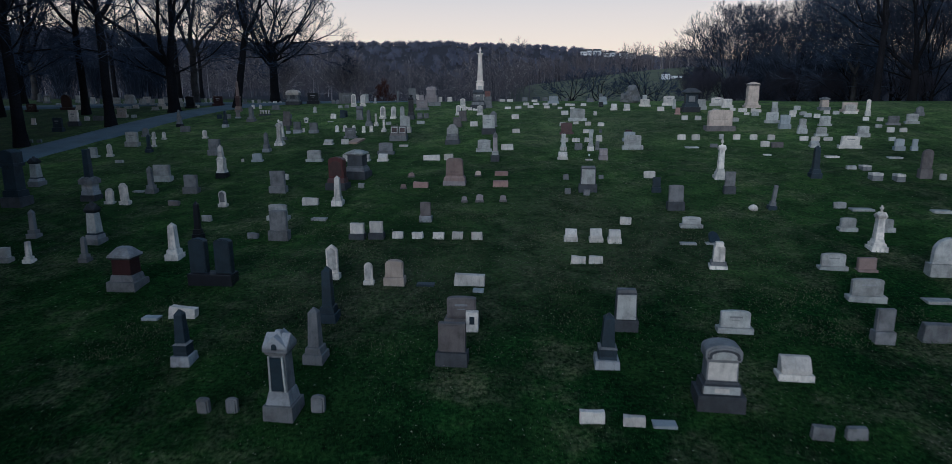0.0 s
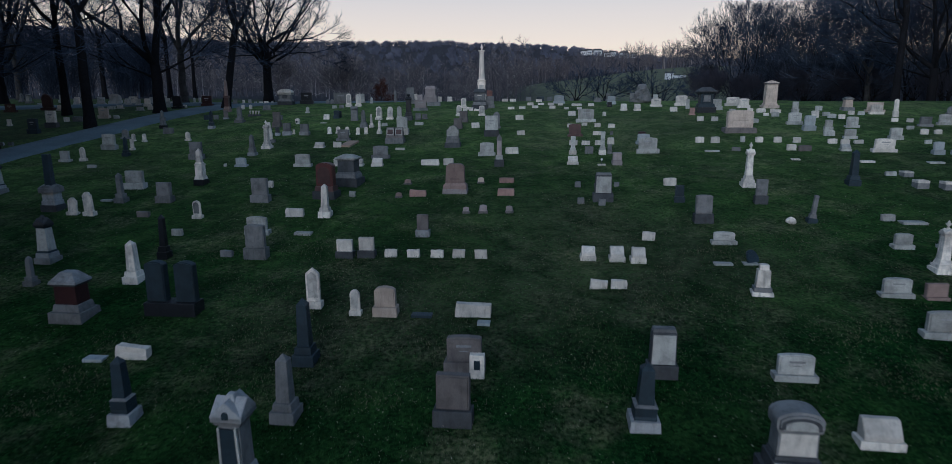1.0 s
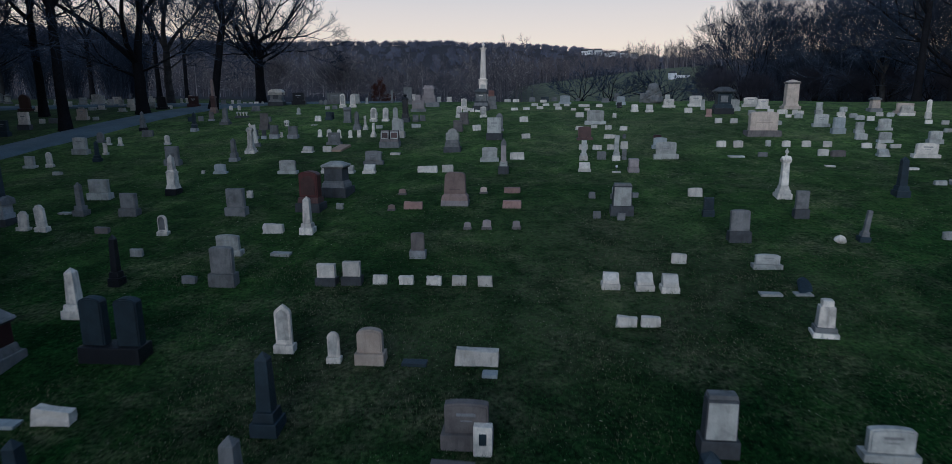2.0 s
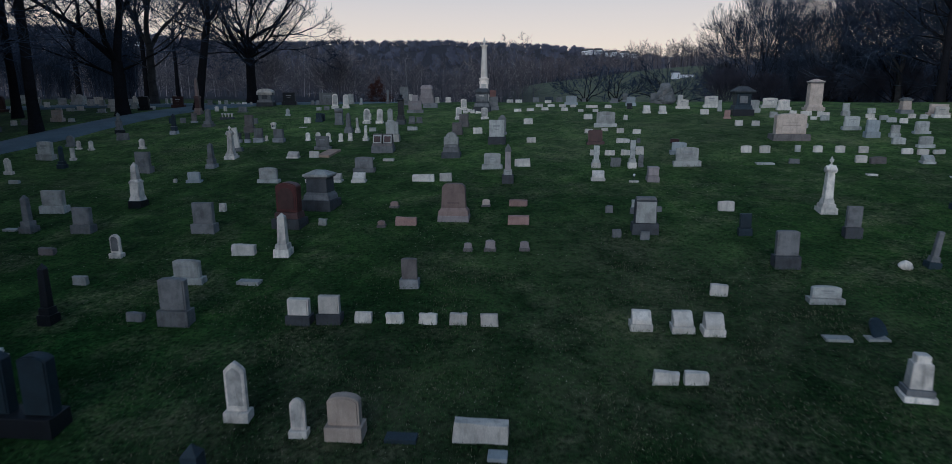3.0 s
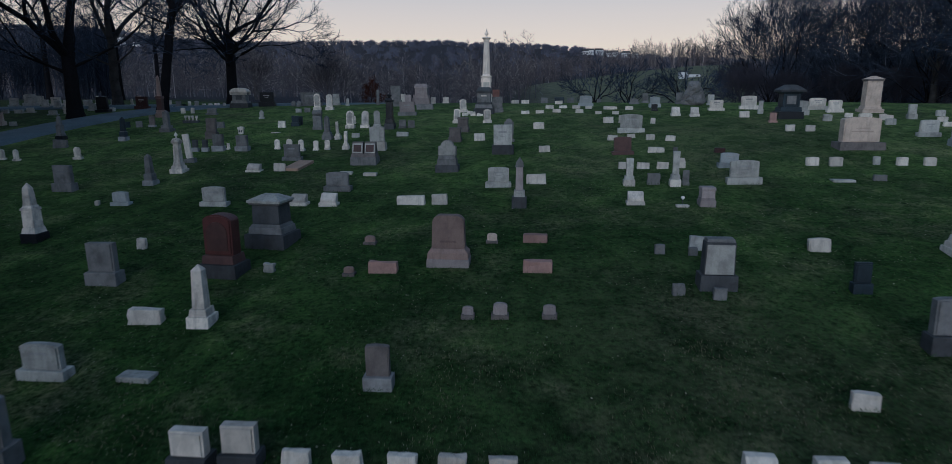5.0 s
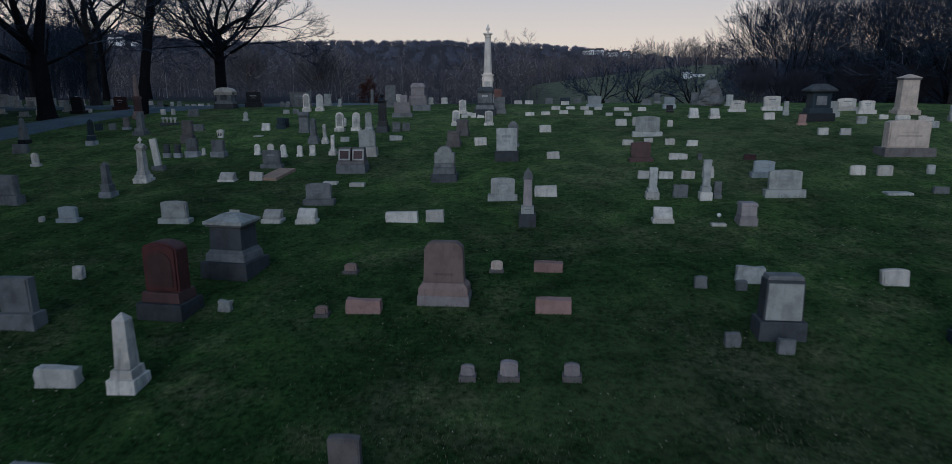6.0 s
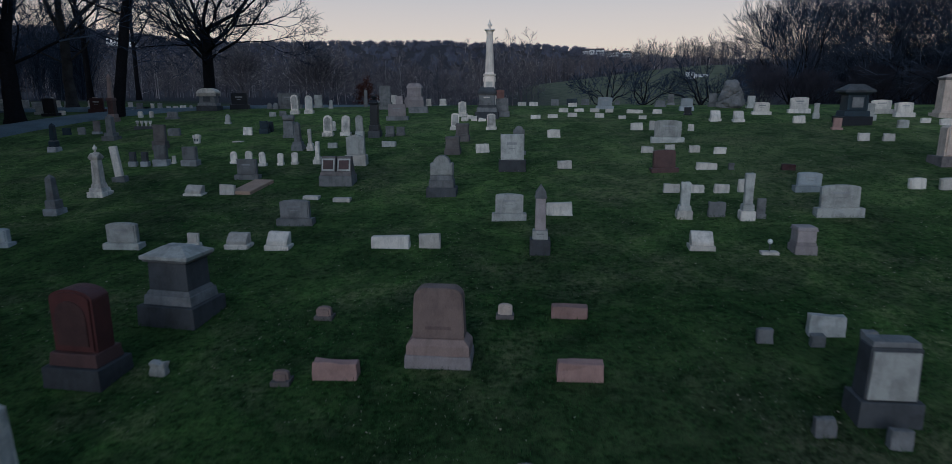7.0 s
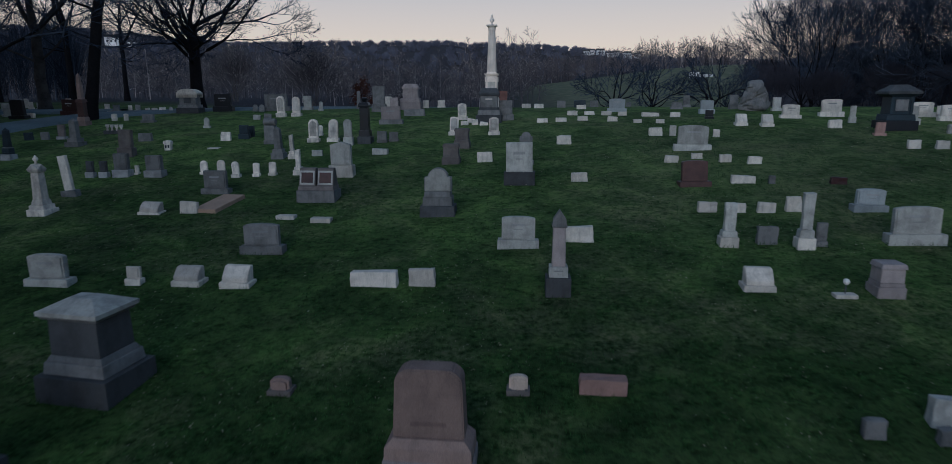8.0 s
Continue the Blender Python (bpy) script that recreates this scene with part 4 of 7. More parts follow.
def red_obelisk(x, y, w, h):
    ob = thing("obelisk", x, y, "tall slender rose granite obelisk on a panelled pedestal", "obelisk")
    c = w * 0.4
    z = stack(ob, [("plinth", w, w, h * 0.08, 1, "rose"), ("base", w * 0.8, w * 0.8, h * 0.08, 0.95, "rose"), ("die", w * 0.64, w * 0.64, h * 0.28, 0.97, "redbrown"), ("cornice", w * 0.78, w * 0.78, h * 0.06, 0.9, "redbrown"), ("shaft", w * 0.46, w * 0.46, h * 0.44, 0.62, "rose")], y=c)
    bm = unit()
    box(bm, w * 0.285, w * 0.285, h - z, z, (0.05, 0.05), 0, y=c)
    part("tip", bm, STONE["rose"], ob)


def dark_monument(x, y, w, h):
    ob = thing("monument", x, y, "dark sooty granite monument with stepped base and roofed cap", "monument")
    c = w * 0.35
    z = stack(ob, [("plinth", w, w * 0.74, h * 0.22, 1, "dark"), ("base", w * 0.86, w * 0.62, h * 0.14, 0.98, "ash"), ("step", w * 0.76, w * 0.54, h * 0.08, 0.96, "dark"), ("die", w * 0.66, w * 0.46, h * 0.34, 0.98, "ash"), ("cornice", w * 0.76, w * 0.56, h * 0.08, 1.02, "dark")], y=c)
    bm = unit()
    box(bm, w * 0.78, w * 0.58, h - z, z, (0.7, 0.5), 0.02, y=c)
    part("roof", bm, STONE["dark"], ob)
    bars(w * 0.62, h * 0.42, h * 0.4, c - w * 0.232, ob, 1, "pale")


def dark_vault(x, y, w, h):
    ob = thing("tomb", x, y, "massive sooty granite tomb with wide hipped roof and pale tablet", "monument", turn=-4)
    c = w * 0.34
    z = stack(ob, [("plinth", w * 1.0, w * 0.74, h * 0.2, 0.99, "black"), ("base", w * 0.86, w * 0.62, h * 0.14, 0.94, "slate"), ("die", w * 0.68, w * 0.5, h * 0.40, 0.97, "slate"), ("cornice", w * 0.76, w * 0.58, h * 0.05, 1.12, "slate"), ("eave", w * 1.0, w * 0.78, h * 0.06, 0.98, "dark")], y=c)
    bm = unit()
    box(bm, w * 0.97, w * 0.75, h - z, z, (0.42, 0.34), 0.03, y=c)
    part("roof", bm, STONE["dark"], ob)
    bm = unit()
    box(bm, w * 0.36, 0.04, h * 0.25, h * 0.42, bevel=0.01, y=c - w * 0.252)
    part("tablet", bm, STONE["ash"], ob)
    for s in (-1, 1):
        bm = unit()
        box(bm, w * 0.08, w * 0.08, h * 0.38, h * 0.35, (0.92, 0.92), 0.01, x=s * w * 0.29, y=c - w * 0.24)
        part("pilaster", bm, STONE["slate"], ob)


def shouldered_headstone(x, y, w, h):
    ob = thing("headstone", x, y, "grey stone headstone with a shouldered crest on two dark steps", "headstone")
    z = stack(ob, [("plinth", w, 0.7, h * 0.18, 0.98, "dark"), ("base", w * 0.84, 0.56, h * 0.2, 0.97, "ash"), ("step", w * 0.76, 0.48, h * 0.12, 0.95, "ash")], y=0.35)
    bm = unit()
    slab(bm, "shoulder", w * 0.72, 0.32, h - z, z, y=0.35, bevel=0.03)
    part("die", bm, STONE["grey"], ob)
    bm = unit()
    slab(bm, "shoulder", w * 0.78, 0.26, (h - z) * 1.03, z, y=0.39, bevel=0.02)
    part("backing", bm, STONE["ash"], ob)


def boulder_monument(x, y, w, h):
    ob = thing("boulder_monument", x, y, "tall rough grey boulder monument with a crack across its face", "monument")
    bm = unit()
    bmesh.ops.create_icosphere(bm, subdivisions=5, radius=1.0)
    for v in bm.verts:
        p = v.co.copy()
        up = (p.z + 1) / 2
        wide = 0.52 * (1 - 0.62 * max(up - 0.35, 0) / 0.65)
        q = Vector((p.x, p.y, 0))
        q = q.normalized() * min(q.length * 1.5, 1.0) if q.length > 1e-6 else q
        v.co = Vector((q.x * w * wide - 0.03 * w * up, w * 0.28 + q.y * w * 0.24, -0.15 + up * (h + 0.15)))
        k = v.co * 2.1
        v.co += Vector((noise.noise(k), 0.7 * noise.noise(k + Vector((7, 0, 0))), 0.5 * noise.noise(k + Vector((0, 7, 0))))) * 0.20
        f = noise.cell(v.co * 4.0) * 0.06
        v.co += Vector((f, f, 0.5 * f))
        crack = abs(v.co.z - (0.45 * h + 0.55 * v.co.x + 0.08 * noise.noise(v.co * 5)))
        if crack < 0.05 and p.y < 0:
            v.co.y += 0.09
    part("boulder", bm, STONE["ash"], ob)


def cross_stone(x, y, w, h):
    """A stout pier with a broken, rough top."""
    ob = thing("pillar_stone", x, y, "weathered grey stone pier with a broken top on a stepped base", "gravestone", "broken piers")
    c = w * 0.35
    z = stack(ob, [("plinth", w, w * 0.8, h * 0.16, 0.99, "pale"), ("base", w * 0.82, w * 0.64, h * 0.15, 0.92, "grey")], y=c)
    bm = unit()
    box(bm, w * 0.54, w * 0.42, h - z, z, (1.12, 1.0), 0.02, y=c)
    roughen(bm, 0.03, 2, x)
    part("shaft", bm, STONE["grey"], ob)


def white_pillar(x, y, w, h):
    ob = thing("pillar_monument", x, y, "tapering stone pillar darkened to grey, with a dark band and crossed-gable cap", "monument", "capped pillars")
    c = w * 0.45
    # Greys replace pale stone here to put the dim left edge into the colour.
    z = stack(ob, [("plinth", w, w, h * 0.11, 0.98, "ash"), ("base", w * 0.84, w * 0.84, h * 0.10, 0.95, "light"), ("band", w * 0.74, w * 0.74, h * 0.04, 0.98, "slate"), ("die", w * 0.66, w * 0.66, h * 0.48, 0.82, "grey"), ("cornice", w * 0.58, w * 0.58, h * 0.04, 1.12, "slate")], y=c)
    bm = unit()
    crossed_gables(bm, w * 0.72, (h - z) * 0.72, z, c)
    box(bm, w * 0.46, w * 0.46, h - z - h * 0.06, z + h * 0.055, (0.25, 0.25), 0.015, y=c)
    part("gable_cap", bm, STONE["dark"], ob)


def column(x, y, h):
    """The tall memorial column: plinth, pedestal, fluted tapering shaft, capital and flaming urn."""
    ob = thing("memorial_column", x, y, "tall white marble memorial column with a carved pedestal, capital and urn", "monument", turn=-6)
    u = h / 6.3
    z = stack(ob, [("plinth", 1.5 * u, 1.5 * u, 0.5 * u, 1, "ash"), ("step", 1.2 * u, 1.2 * u, 0.35 * u, 0.97, "pale"), ("base", 1.0 * u, 1.0 * u, 0.3 * u, 0.92, "cream"), ("pedestal", 0.74 * u, 0.74 * u, 1.35 * u, 0.97, "cream"), ("cornice", 0.82 * u, 0.82 * u, 0.12 * u, 1.12, "cream"), ("collar", 0.66 * u, 0.66 * u, 0.12 * u, 0.85, "cream")])
    for turn in (0, 90):
        bm = unit()
        slab(bm, "round", 0.46 * u, 0.78 * u, 1.05 * u, 1.3 * u, bevel=0.02)
        p = part("niche_panel", bm, STONE["pale"], ob)
        p.matrix_local = pose(0, 0, 0, 0, 0, turn)
        bm = unit()
        slab(bm, "round", 0.60 * u, 0.86 * u, 0.34 * u, 2.10 * u, bevel=0.02)
        p = part("hood", bm, STONE["cream"], ob)
        p.matrix_local = pose(0, 0, 0, 0, 0, turn)
    bm = unit()
    shaft = 2.55 * u
    n, rings = 24, []
    for i in range(13):
        f = i / 12
        r = u * (0.32 - 0.10 * f)
        rings.append([bm.verts.new((math.cos(k * math.tau / n) * r * (1 if k % 2 else 0.93), math.sin(k * math.tau / n) * r * (1 if k % 2 else 0.93), z + shaft * f)) for k in range(n)])
    for a, b in zip(rings, rings[1:]):
        for k in range(n):
            bm.faces.new((a[k], a[(k + 1) % n], b[(k + 1) % n], b[k]))
    part("shaft", bm, STONE["cream"], ob)
    z += shaft
    bm = unit()
    lathe(bm, [(0.22 * u, 0), (0.26 * u, 0.04 * u), (0.22 * u, 0.08 * u), (0.28 * u, 0.22 * u), (0.33 * u, 0.27 * u)], 20, z=z)
    box(bm, 0.68 * u, 0.68 * u, 0.08 * u, z + 0.26 * u, (0.95, 0.95), 0.01)
    part("capital", bm, STONE["cream"], ob)
    z += 0.34 * u
    bm = unit()
    t = h - z
    lathe(bm, [(0.13 * u, 0), (0.06 * u, t * 0.12), (0.06 * u, t * 0.2), (0.15 * u, t * 0.36), (0.16 * u, t * 0.48), (0.09 * u, t * 0.58), (0.10 * u, t * 0.63), (0.04 * u, t * 0.75), (0.06 * u, t * 0.82), (0.01 * u, t)], 16, z=z)
    part("urn", bm, STONE["cream"], ob)


# ---- the ground ----
def ground_sheet():
    xs = [-1500, -1100, -900, -740, -600, -500, -420, -360, -300, -220, -170, -135, -110, -92, -78, -66] + [-57 + 1.5 * i for i in range(77)] + [66, 78, 92, 110, 135, 170, 220, 260, 300, 360, 420, 500, 600, 740, 900, 1100, 1500]
    ys = [-400, -250, -150, -90, -55, -32, -20, -12] + [-6 + 1.5 * i for i in range(62)] + [90 + 5 * i for i in range(14)] + [165 + 12 * i for i in range(20)] + [420, 460, 500, 550, 600, 660, 720, 780, 840, 900, 960, 1020, 1080, 1140, 1300, 1800]
    verts = []
    for y in ys:
        for x in xs:
            near = 1 - sstep(70, 120, abs(x)) if -20 < y < 95 else 0
            bump = (noise.noise(Vector((x * 0.13, y * 0.13, 3))) * 0.10 + noise.noise(Vector((x * 0.45, y * 0.45, 8))) * 0.05) * near
            verts.append((x, y, ground(x, y) - 0.05 + bump))
    n = len(xs)
    faces = [(j * n + i, j * n + i + 1, (j + 1) * n + i + 1, (j + 1) * n + i) for j in range(len(ys) - 1) for i in range(n - 1)]
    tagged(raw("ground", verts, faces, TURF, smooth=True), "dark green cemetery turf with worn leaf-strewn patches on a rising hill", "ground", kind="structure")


ground_sheet()


def ribbon(name, centre, width, mat, lift, label):
    """A lane that follows its centre line over the ground, with a rounded back and buried edges."""
    pts = [Vector((*p, 0)) for p in centre]
    fine = []
    for i in range(len(pts) - 1):
        a, b = pts[max(i - 1, 0)], pts[i]
        c, d = pts[i + 1], pts[min(i + 2, len(pts) - 1)]
        for k in range(12):
            t = k / 12
            fine.append(0.5 * ((2 * b) + (c - a) * t + (2 * a - 5 * b + 4 * c - d) * t * t + (3 * b - a - 3 * c + d) * t ** 3))
    fine.append(pts[-1])
    verts, faces = [], []
    across = [(-0.56, -0.35), (-0.5, 0.0), (-0.25, 0.03), (0, 0.05), (0.25, 0.03), (0.5, 0.0), (0.56, -0.35)]
    for i, p in enumerate(fine):
        t = (fine[min(i + 1, len(fine) - 1)] - fine[max(i - 1, 0)]).normalized()
        s = Vector((t.y, -t.x, 0))
        wob = 1 + 0.04 * noise.noise(Vector((i * 0.4, 0, 0)))
        for o, up in across:
            q = p + s * o * width * wob
            verts.append((q.x, q.y, ground(q.x, q.y) + lift + up))
    n = len(across)
    for i in range(len(fine) - 1):
        for k in range(n - 1):
            faces.append((i * n + k, i * n + k + 1, (i + 1) * n + k + 1, (i + 1) * n + k))
    return tagged(raw(name, verts, faces, mat, smooth=True), label, "road", kind="structure")


ribbon("road", [(-34.5, 10), (-33.6, 24), (-32.4, 36), (-31.1, 43), (-30.1, 50), (-29.1, 57), (-27.6, 63), (-25, 67.5), (-20, 71), (-12, 74.5), (0, 79)], 3.3, TARMAC, 0.08,
       "old blue-grey tarmac cemetery lane curving over the hill")
ribbon("road", [(-90, 62), (-70, 66), (-55, 68), (-42, 69.5), (-33, 71), (-25.5, 71.0)], 2.6, TARMAC, 0.08, "narrow tarmac side lane between the grave rows")

# ---- gravestones ----

# near ground
tablet(-18.03, 23.23, 0.53, 0.55, 'grey', 'flat')
stub(-17.03, 23.13, 0.36, 0.81, 'marble')
stub(-14.92, 23.16, 0.38, 0.97, 'ash')
red_die_monument(-12.02, 20.46, 1.04, 1.43)
obelisk(-11.55, 23.19, 0.55, 1.40, 'marble')
twin_tablets(-9.12, 20.74, 1.56, 1.58)
block(-9.04, 18.35, 0.84, 0.30, 'pale', 'rough')
flush(-9.99, 18.23, 0.52, 0.13, 'blue')
obelisk(-7.84, 15.59, 0.54, 1.48, 'slate', 'light')
panel_pillar(-4.52, 13.19, 0.73, 2.04)
small(-6.40, 13.53, 0.30, 0.30, 'ash')
small(-5.72, 13.51, 0.28, 0.30, 'ash')
small(-3.70, 13.50, 0.32, 0.34, 'ash')
obelisk(-4.32, 15.58, 0.56, 1.48, 'ash')
obelisk(-4.46, 17.87, 0.56, 1.68, 'slate')
plain(-5.01, 21.12, 0.51, 1.19, 'marble', 'gothic')
plain(-3.66, 20.60, 0.36, 0.73, 'marble', 'round')
tablet(-2.78, 20.46, 0.72, 0.84, 'tan', 'arch')
block(-0.23, 20.34, 1.04, 0.34, 'pale')
flush(0.06, 19.80, 0.36, 0.12, 'blue')
tablet(-0.43, 17.38, 1.00, 0.89, 'brown', 'oval')
photo_box(-0.11, 17.33, 0.36, 0.53)
tablet(-0.65, 15.35, 0.85, 1.10, 'brown', 'flat', 'dark')
obelisk(3.37, 15.06, 0.66, 1.42, 'slate', 'light')
framed_tablet(4.27, 17.00, 0.68, 1.21)
block(3.72, 22.17, 0.54, 0.20, 'pale', 'rough')
block(4.35, 22.14, 0.50, 0.20, 'pale')
slant(3.79, 24.54, 0.55, 0.36, 'pale')
slant(4.77, 24.36, 0.55, 0.41, 'pale')
slant(5.47, 24.19, 0.53, 0.42, 'pale')
stepped_marble(8.47, 21.26, 0.61, 0.96)
flush(8.22, 23.68, 0.61, 0.14, 'grey')
flush(9.13, 23.63, 0.50, 0.19, 'grey')
fallen_slab(9.30, 23.95, 0.50, 0.42)
flush(-1.72, 20.35, 0.60, 0.10, 'slate')
tablet(7.33, 16.79, 1.00, 0.62, 'grey', 'oval')
arched_monument(5.62, 13.29, 0.97, 1.53)
slant(7.92, 14.45, 0.86, 0.52, 'pale')
block(2.60, 12.86, 0.57, 0.26, 'pale')
block(3.51, 12.72, 0.50, 0.21, 'pale')
flush(4.18, 12.61, 0.53, 0.13, 'blue')
block(7.45, 12.27, 0.46, 0.22, 'ash')
block(8.18, 12.26, 0.44, 0.19, 'ash')
tablet(12.35, 20.99, 0.96, 0.58, 'grey', 'oval')
plain(13.45, 20.84, 0.64, 0.46, 'rose', 'flat')
tablet(12.12, 18.61, 1.14, 0.70, 'grey', 'oval')
tablet(11.18, 16.20, 0.55, 0.89, 'ash', 'flat')
block(12.87, 16.22, 1.21, 0.41, 'ash')
tablet(15.86, 20.39, 1.15, 1.27, 'grey', 'round')
flush(14.31, 18.45, 0.84, 0.11, 'grey')
block(11.85, 14.11, 0.48, 0.33, 'pale')
urnobelisk(14.94, 22.67, 0.58, 1.70, 'marble')

# right middle
urnobelisk(12.84, 32.93, 0.61, 2.09, 'marble')
tablet(12.37, 30.46, 0.56, 1.01, 'ash', 'flat', 'dark')
tablet(9.04, 28.07, 0.76, 1.08, 'ash', 'oval', 'dark')
tablet(8.91, 30.86, 0.45, 0.72, 'slate', 'flat')
block(9.27, 33.53, 0.59, 0.35, 'pale', 'arch')
tablet(8.99, 25.71, 0.92, 0.40, 'grey', 'oval')
rock(12.44, 27.80, 0.27, 0.26)
leaning_pillar(13.30, 27.85, 0.43, 1.05)
block(16.36, 27.92, 0.52, 0.22, 'grey', 'arch')
flush(17.11, 27.44, 0.94, 0.11, 'grey')
tablet(15.04, 24.89, 0.72, 0.50, 'grey', 'oval')
tablet(16.57, 24.82, 0.60, 0.45, 'grey', 'oval')
flush(20.37, 27.02, 0.77, 0.19, 'grey')
obelisk(17.75, 32.76, 0.56, 1.68, 'slate')
slant(21.33, 39.91, 0.59, 0.35, 'grey')
block(21.69, 42.05, 0.53, 0.23, 'pale', 'arch')
block(22.34, 41.82, 0.52, 0.23, 'pale', 'arch')
block(23.18, 41.86, 0.52, 0.17, 'pale')
flush(21.03, 37.26, 0.75, 0.16, 'pale')
flush(17.52, 37.97, 0.43, 0.10, 'pale')
flush(24.42, 36.75, 0.77, 0.13, 'grey')
block(20.59, 34.55, 0.52, 0.15, 'grey')
trough_marker(21.27, 34.26, 0.46, 0.21)
trough_marker(20.57, 32.16, 0.52, 0.34)
trough_marker(21.61, 31.90, 0.41, 0.33)
tablet(23.23, 32.44, 0.60, 1.46, 'brown', 'round')
block(23.94, 32.15, 0.31, 0.27, 'grey', 'arch')
tablet(25.92, 38.77, 0.61, 0.66, 'blue', 'oval')
tablet(26.78, 38.71, 0.37, 0.65, 'blue', 'oval')
tablet(23.25, 39.41, 1.38, 0.74, 'pale', 'oval')
tablet(25.99, 42.69, 0.80, 0.69, 'grey', 'oval')
tablet(23.48, 43.27, 0.84, 0.55, 'grey', 'oval')
block(22.64, 44.24, 0.67, 0.31, 'grey', 'arch')
tablet(23.45, 45.85, 0.54, 0.67, 'grey', 'oval')
tablet(22.25, 45.97, 0.80, 0.95, 'blue', 'oval')
tablet(22.30, 48.18, 1.08, 0.79, 'grey', 'oval')
tablet(25.42, 46.51, 0.92, 0.72, 'grey', 'oval')
tablet(30.40, 46.53, 0.92, 0.64, 'ash', 'flat')
block(28.68, 44.12, 0.47, 0.31, 'pale', 'arch')
block(29.62, 44.18, 0.47, 0.25, 'pale', 'arch')
block(27.10, 41.41, 0.39, 0.20, 'grey')
block(28.86, 45.79, 0.44, 0.19, 'grey')
tablet(30.91, 50.60, 0.37, 1.23, 'pale', 'round')
tablet(30.21, 51.76, 1.04, 0.67, 'pale', 'oval')
capped_pedestal(29.20, 53.70, 0.92, 1.02, 'tan')
tablet(30.60, 52.60, 1.45, 0.72, 'tan', 'flat')
tablet(24.76, 53.21, 0.51, 0.78, 'grey', 'flat')
block(27.10, 54.23, 0.52, 0.28, 'grey', 'arch')
block(19.10, 40.20, 0.72, 0.28, 'brown', 'arch')
tablet(22.00, 56.30, 1.00, 0.68, 'pale', 'oval')
tablet(19.34, 55.25, 0.97, 0.82, 'grey', 'oval')
block(21.64, 54.19, 0.44, 0.19, 'pale')
block(22.15, 53.34, 0.68, 0.30, 'pale', 'arch')
block(23.32, 53.08, 0.49, 0.23, 'pale', 'arch')
block(21.84, 51.76, 0.41, 0.18, 'pale')
block(22.35, 51.34, 0.54, 0.33, 'grey', 'arch')
block(25.80, 52.20, 0.54, 0.22, 'pale', 'arch')
block(26.19, 51.35, 0.53, 0.25, 'grey', 'arch')
block(26.62, 50.02, 0.47, 0.28, 'pale', 'arch')
block(24.97, 50.62, 0.49, 0.21, 'pale')
block(26.07, 50.34, 0.58, 0.28, 'grey', 'arch')
block(28.38, 51.93, 0.46, 0.22, 'pale', 'arch')
block(28.95, 51.59, 0.48, 0.22, 'grey', 'arch')
block(29.62, 48.66, 0.44, 0.21, 'pale')
block(30.50, 48.35, 0.44, 0.20, 'pale')
tablet(32.12, 47.08, 0.97, 0.69, 'grey', 'oval')
tablet(35.02, 50.56, 0.61, 0.65, 'ash', 'round')
block(19.96, 49.22, 0.46, 0.24, 'grey', 'arch')
family_monument(17.55, 45.77, 1.93, 1.43)
tan_pedestal(23.97, 55.70, 1.28, 2.15)
block(13.97, 43.22, 0.52, 0.28, 'pale', 'arch')
block(14.87, 43.03, 0.53, 0.30, 'pale', 'arch')
block(16.60, 43.06, 0.28, 0.28, 'grey', 'arch')
block(17.55, 42.86, 0.45, 0.27, 'pale', 'arch')
block(18.65, 42.75, 0.47, 0.27, 'pale', 'arch')
block(19.74, 42.54, 0.46, 0.27, 'pale', 'arch')
block(15.19, 40.51, 0.49, 0.19, 'ash')
flush(13.79, 40.47, 0.82, 0.10, 'grey')
block(18.44, 40.50, 0.53, 0.29, 'pale', 'arch')
block(19.73, 52.94, 0.50, 0.35, 'grey', 'arch')
block(22.79, 52.77, 0.38, 0.35, 'pale', 'arch')

# left middle
dark_pedestal(-22.98, 30.79, 1.03, 2.79)
white_pillar(-24.79, 35.12, 0.67, 1.56)
stub(-18.77, 25.99, 0.45, 1.20, 'ash')
shaft_pedestal(-19.72, 31.68, 0.77, 2.57)
white_pillar(-15.71, 25.11, 0.64, 1.73)
plain(-18.33, 31.07, 0.50, 0.75, 'marble', 'shoulder')
plain(-17.48, 30.91, 0.52, 1.03, 'marble', 'shoulder')
plain(-12.32, 30.20, 0.44, 0.74, 'marble', 'round', 'ash')
# Set to ash, darker than its own grey, for the dim left edge.
tablet(-8.12, 25.22, 0.83, 1.20, 'ash', 'oval')
block(-9.27, 25.51, 0.46, 0.20, 'ash')
block(-12.20, 28.01, 0.45, 0.22, 'grey')
block(-14.88, 30.58, 0.56, 0.20, 'brown')
obelisk(-11.53, 25.37, 0.39, 1.61, 'black')
flush(-18.00, 33.18, 0.57, 0.23, 'grey')
stub(-17.21, 32.99, 0.52, 1.38, 'ash')
tablet(-17.79, 35.46, 1.10, 0.89, 'grey', 'flat')
tablet(-15.02, 32.79, 0.81, 0.92, 'ash', 'flat')
tablet(-10.31, 32.42, 0.90, 1.11, 'ash', 'flat')
block(-10.66, 35.23, 0.28, 0.29, 'marble')
block(-8.06, 30.19, 0.80, 0.30, 'pale')
flush(-7.09, 27.76, 0.68, 0.15, 'grey')
plain(-24.70, 42.64, 0.44, 0.80, 'marble', 'shoulder')
block(-22.94, 40.56, 0.52, 0.15, 'grey')
tablet(-24.96, 45.98, 1.03, 1.03, 'grey', 'oval')
plain(-25.99, 50.04, 0.62, 0.65, 'ash', 'round')
plain(-23.27, 45.83, 0.32, 0.68, 'marble', 'flat')
